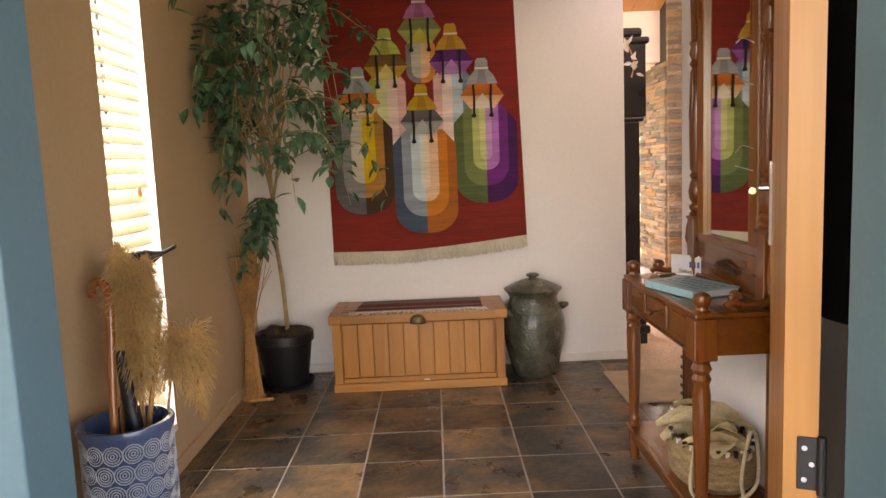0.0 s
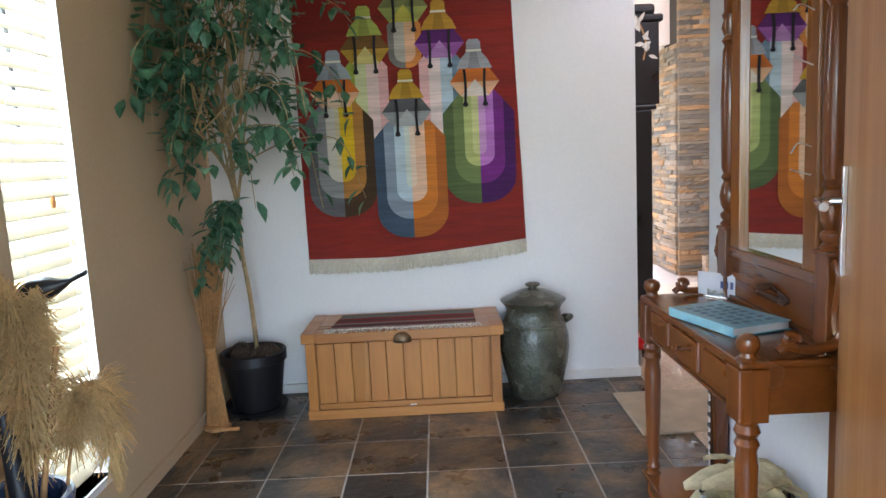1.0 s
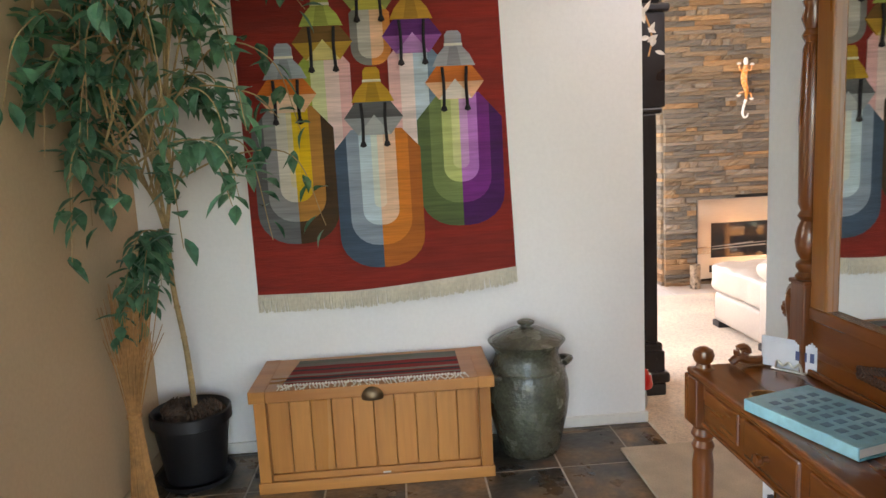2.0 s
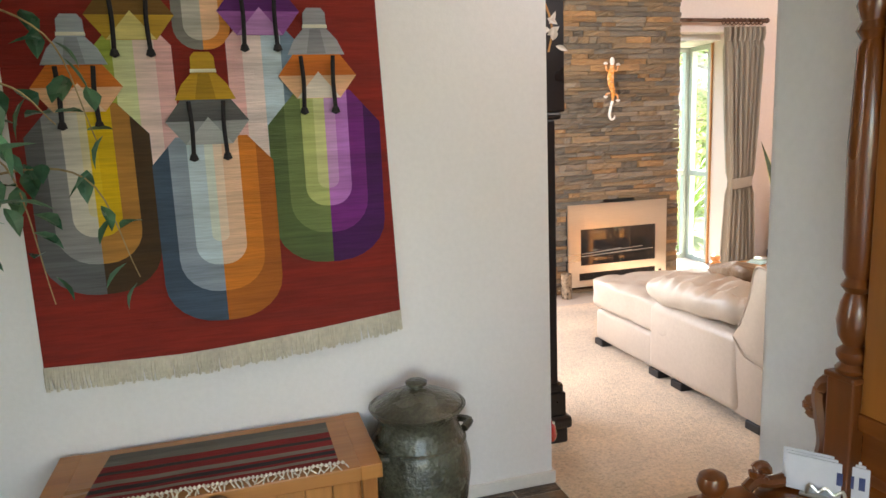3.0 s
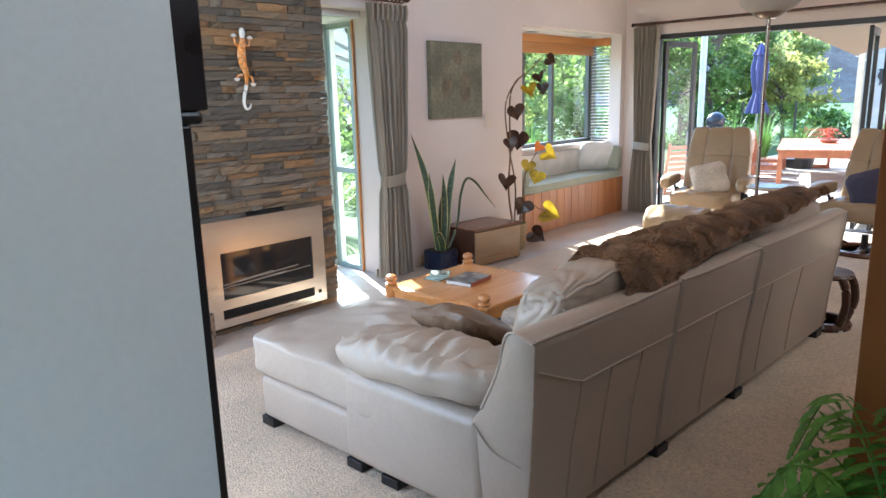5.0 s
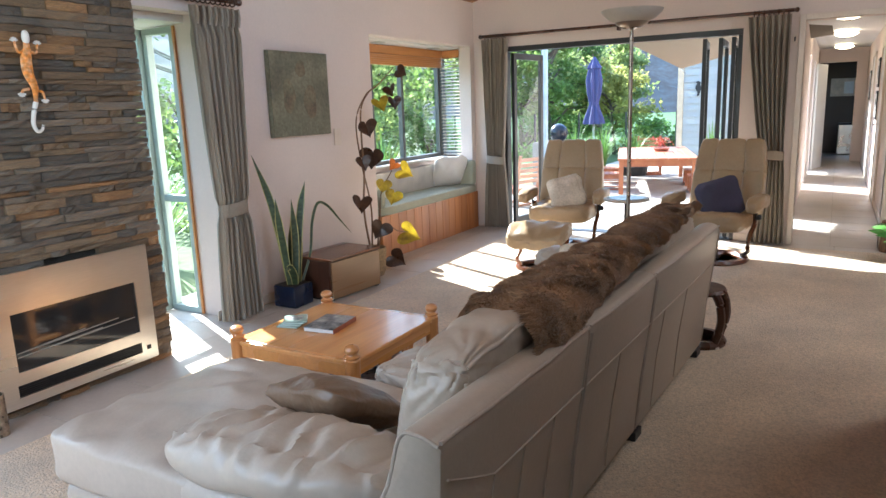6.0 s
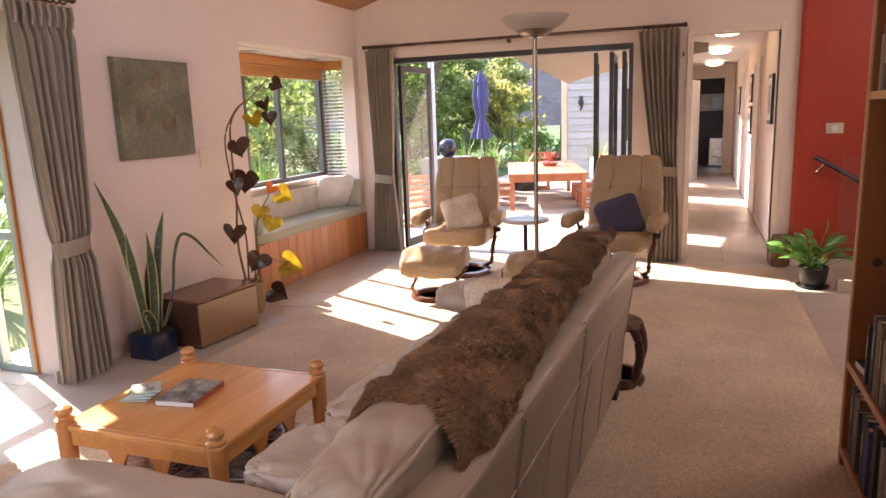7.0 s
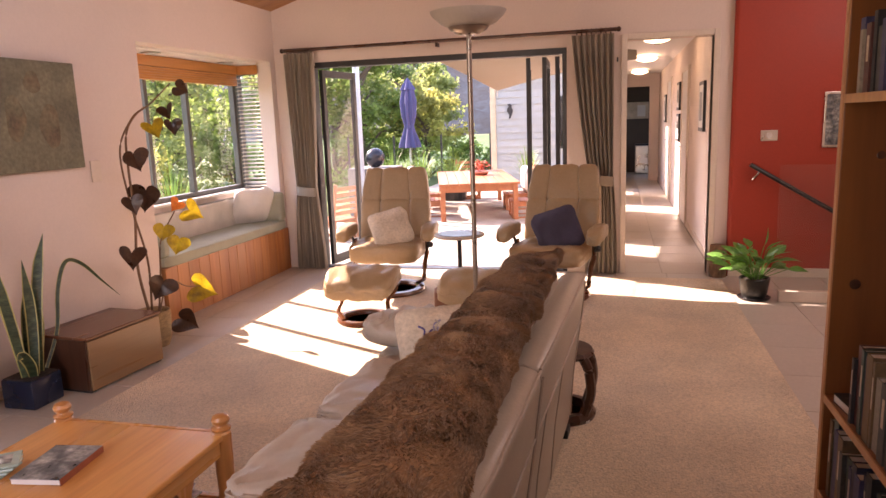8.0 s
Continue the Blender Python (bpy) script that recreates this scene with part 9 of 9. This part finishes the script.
wn = part("window", box(-0.03, 4.55, 1.0, 0.02, 5.15, 2.1, 0.004), ALU, bd)
part("pane", box(-0.034, 4.61, 1.06, -0.031, 5.09, 2.04), DARKGLASS, wn)
bird = thing("bird_ornament", "black metal bird ornament on the weatherboard wall", "ornament", (16.96, 6.13, 1.63))
o1 = [(0.0, 0.16), (0.05, 0.13), (0.04, 0.08), (0.07, 0.02), (0.05, -0.06), (0.02, -0.15), (-0.02, -0.17), (-0.01, -0.08), (-0.06, 0.0), (-0.05, 0.06), (-0.02, 0.10), (-0.05, 0.14)]
bm = prism(o1, 0.012)
for v in bm.verts:
    v.co = Vector((-0.01 - v.co.y, -v.co.x, v.co.z))
bmesh.ops.recalc_face_normals(bm, faces=bm.faces[:])
part("plate", bm, BLACK, bird)

fn = thing("glass_fence", "frameless green-tinted glass pool fence at the edge of the terrace", "fence", (0, 0, ZD))
FG = glass_mat("fence_glass", (0.84, 0.95, 0.92))
for k in range(6):
    y = 6.8 + 1.2 * k
    part("pane", box(18.0, y, 0.06, 18.012, y + 1.16, 1.32), FG, fn).visible_shadow = False
    part("post", lathe([(0.025, 0.0), (0.025, 1.36)], 10, m=Matrix.Translation((18.0, y - 0.02, 0))), ALU, fn)
ball = thing("garden_sphere", "dark glazed sphere on a stone plinth", "garden ornament", (12.5, 7.60, ZD))
part("plinth", box(-0.35, -0.35, 0.0, 0.35, 0.35, 0.97, 0.01), mat("grey_render", (0.20, 0.19, 0.18), 0.8, vary=0.1, bump=0.2), ball)
part("sphere", lathe([(0.001, 0.97)] + [(0.16 * math.sin(math.pi * k / 14), 1.12 - 0.16 * math.cos(math.pi * k / 14)) for k in range(1, 14)] + [(0.001, 1.28)], 28), mat("dark_glaze", (0.02, 0.022, 0.03), 0.2, bump=0.02), ball, smooth=True)

# tufted plants
TUFT = mat("strap_foliage", (0.15, 0.27, 0.055), 0.5, vary=0.3, scale=4, bump=0.05, translucent=0.3)


def tuft(at, n, h, spread, seed, name="grass_clump", label="clump of arching green strap leaves on the terrace", pot=True):
    c = thing(name, label, "plant", at)
    r = random.Random(seed)
    bm = bmesh.new()
    for k in range(n):
        a, sp = r.uniform(0, 6.283), r.uniform(0.15, 1.0) * spread
        hh = h * r.uniform(0.6, 1.05)
        d = Vector((math.cos(a), math.sin(a), 0))
        prev = None
        w = r.uniform(0.010, 0.02)
        side = Vector((-d.y, d.x, 0)) * w
        z0 = 0.32 if pot else 0.0
        for i in range(6):
            t = i / 5
            p = d * (sp * t * t + 0.05) + Vector((0, 0, z0 + hh * (t - 0.35 * t * t * t * (sp / spread))))
            row = (bm.verts.new(p - side * (1 - t * 0.95)), bm.verts.new(p + side * (1 - t * 0.95)))
            if prev:
                bm.faces.new((prev[0], prev[1], row[1], row[0]))
            prev = row
    part("leaves", bm, TUFT, c, kind="stuff")
    if pot:
        part("pot", lathe([(0.001, 0.0), (0.22, 0.0), (0.28, 0.36), (0.26, 0.37), (0.001, 0.33)], 20), ALU, c)
    return c


tuft((14.0, 7.85, ZD), 110, 1.0, 0.6, 1)
tuft((14.2, 7.35, ZD), 90, 1.0, 0.55, 2)
tuft((14.6, 6.85, ZD), 70, 0.95, 0.8, 3)
tuft((14.2, 5.35, ZD), 80, 1.0, 0.35, 4)
tuft((15.5, 9.0, ZD), 80, 1.0, 0.8, 5, pot=False)
tuft((16.5, 8.4, ZD), 80, 1.1, 0.8, 6, pot=False)
tuft((4.9, 8.6, -0.12), 90, 1.3, 0.9, 7, pot=False, label="clump of arching green strap leaves outside the tall window")
tuft((5.6, 9.4, -0.12), 90, 1.5, 0.9, 8, pot=False, label="clump of arching green strap leaves outside the tall window")
tuft((4.2, 9.4, -0.12), 90, 1.4, 0.9, 9, pot=False, label="clump of arching green strap leaves outside the tall window")
tuft((8.0, 9.6, -0.12), 90, 1.5, 0.9, 10, pot=False, label="clump of arching green strap leaves outside the bay window")
tuft((9.4, 9.2, -0.12), 90, 1.5, 0.9, 11, pot=False, label="clump of arching green strap leaves outside the bay window")

GREENS = [mat("tree_leaf", c, 0.55, vary=0.35, scale=1.5, fine=9, bump=0.05, translucent=0.62) for c in ((0.19, 0.27, 0.065), (0.12, 0.19, 0.055), (0.30, 0.35, 0.12), (0.36, 0.36, 0.10))]
TRUNK = mat("tree_bark", (0.12, 0.085, 0.06), 0.9, vary=0.3, bump=0.6, bump_scale=14)


def tree(at, height, spread, leaves, material, seed, leaf=0.16, low=0.3):
    t = thing("tree", "broad-leaved garden tree with an uneven open crown beyond the terrace", "tree", at, 0, "garden trees")
    r = random.Random(seed)
    wood_bm = bmesh.new()
    top = Vector((r.uniform(-.2, .2) * spread, r.uniform(-.2, .2) * spread, height * 0.8))
    tube(curve_pts([(0, 0, -0.3), (0.1, 0, height * 0.3), top * 0.6 + Vector((0, 0, 0.1)), top], 4), 0.035 * height * 0.6, 8, wood_bm, taper=0.2)
    tips = []
    for k in range(22):
        z = height * r.uniform(low, 0.85)
        a = r.uniform(0, 6.283)
        l = spread * (0.45 + 0.55 * r.random()) * math.sin(math.pi * min(0.95, 0.25 + 0.7 * (z / height))) ** 0.6
        s = Vector((0.05, 0, z * 0.85))
        e = s + Vector((math.cos(a) * l, math.sin(a) * l, height * r.uniform(0.03, 0.18)))
        tube([s, s.lerp(e, 0.5) + Vector((0, 0, 0.06 * height)), e], 0.009 * height, 5, wood_bm, taper=0.3)
        tips += [s.lerp(e, q) + Vector((0, 0, 0.03 * height)) for q in (0.45, 0.7, 0.9, 1.0)]
    per = leaves // len(tips)
    verts, faces = [], []
    for c in tips:
        rad = spread * r.uniform(0.10, 0.24)
        for _ in range(per):
            d = Vector((r.gauss(0, 1), r.gauss(0, 1), r.gauss(0, 0.75)))
            p = c + d.normalized() * rad * r.random() ** 0.45
            u = Vector((r.uniform(-1, 1), r.uniform(-1, 1), r.uniform(-0.7, 0.7))).normalized() * leaf * r.uniform(0.6, 1.2)
            w = u.cross(Vector((r.uniform(-1, 1), r.uniform(-1, 1), r.uniform(-1, 1)))).normalized() * leaf * 0.32
            k = len(verts)
            verts += [p - u * 0.5, p + w, p + u * 0.5, p - w]
            faces.append((k, k + 1, k + 2, k + 3))
    part("trunk", wood_bm, TRUNK, t)
    me = bpy.data.meshes.new("crown")
    me.from_pydata(verts, [], faces)
    me.materials.append(material)
    o = new("crown", me)
    o.parent = t
    tagged(o, kind="stuff")
    return t


tree((21.5, 13.2, -0.5), 6.2, 3.0, 7000, GREENS[0], 1, 0.17)
tree((24.0, 10.6, -1.0), 5.0, 2.0, 5000, GREENS[2], 2, 0.17)
tree((21.0, 9.2, -1.2), 4.2, 1.5, 4000, GREENS[3], 3, 0.14)
tree((19.5, 10.6, -0.6), 4.6, 2.2, 6500, GREENS[0], 21, 0.14, low=0.06)
tree((20.5, 11.9, -0.6), 5.6, 2.4, 6500, GREENS[2], 22, 0.15, low=0.1)
tree((22.5, 8.0, -1.0), 2.2, 1.5, 4000, GREENS[0], 23, 0.12, low=0.05)
tree((27.0, 16.5, -0.5), 7.5, 3.2, 5000, GREENS[1], 4, 0.20)
tree((22.0, 17.5, -0.5), 6.5, 3.0, 5000, GREENS[1], 5, 0.20)
tree((13.5, 14.0, -0.4), 5.5, 2.4, 6500, GREENS[2], 6, 0.15, low=0.08)
tree((10.8, 15.2, -0.4), 6.0, 2.6, 6500, GREENS[0], 7, 0.16, low=0.08)
tree((16.5, 15.0, -0.4), 6.0, 2.8, 6500, GREENS[0], 8, 0.16, low=0.08)
tree((8.0, 16.5, -0.4), 2.5, 2.0, 5000, GREENS[3], 9, 0.13, low=0.08)
tree((12.2, 11.6, -0.3), 1.9, 1.3, 4000, GREENS[2], 12, 0.09, low=0.05)
tree((10.2, 11.0, -0.3), 1.8, 1.3, 4000, GREENS[3], 13, 0.09, low=0.05)
tree((14.4, 11.4, -0.3), 1.8, 1.3, 4000, GREENS[0], 14, 0.09, low=0.05)
tree((6.6, 12.0, -0.3), 1.9, 1.4, 4000, GREENS[2], 15, 0.09, low=0.05)
tree((5.6, 15.0, -0.4), 2.6, 1.6, 4000, GREENS[3], 16, 0.11, low=0.05)
tree((7.2, 10.4, -0.3), 1.3, 0.9, 3000, GREENS[0], 17, 0.08, low=0.05)

tree((33.0, 13.6, -2.0), 8.0, 2.6, 5000, GREENS[1], 24, 0.20, low=0.1)
turned = Matrix.Translation((1.64, 3.5, 0)) @ Matrix.Rotation(radians(-1.2), 4, "Z") @ Matrix.Translation((-1.64, -3.5, 0))
for o in set(scene.objects) - built_before:
    if o.parent is None:
        o.location = turned @ o.location
        o.rotation_euler.z -= radians(1.2)

# far hillside, one uneven sheet of bush
hill = bmesh.new()
nx, nz = 90, 26
rows = []
for j in range(nz + 1):
    row = []
    for i in range(nx + 1):
        a = radians(-35 + 150 * i / nx)
        d = 75 + 60 * (j / nz)
        h = (j / nz) ** 0.8 * (27 + 7 * noise.noise(Vector((a * 3, 0, 2))) + 3 * noise.noise(Vector((a * 9, 1, 0))))
        p = Vector((math.cos(a) * d, math.sin(a) * d, -6 + h + 1.6 * noise.noise(Vector((a * 40, j * 0.9, 0)))))
        row.append(hill.verts.new(p))
    rows.append(row)
for a, b in zip(rows, rows[1:]):
    for i in range(nx):
        hill.faces.new((a[i], a[i + 1], b[i + 1], b[i]))
solid("hillside", hill, mat("far_bush", (0.016, 0.026, 0.036), 0.95, vary=0.6, scale=0.25, fine=1.2, bump=0.8, bump_scale=0.8, second=(0.010, 0.015, 0.026), second_scale=0.12), "distant bush-covered hillside", kind="structure", smooth=True)
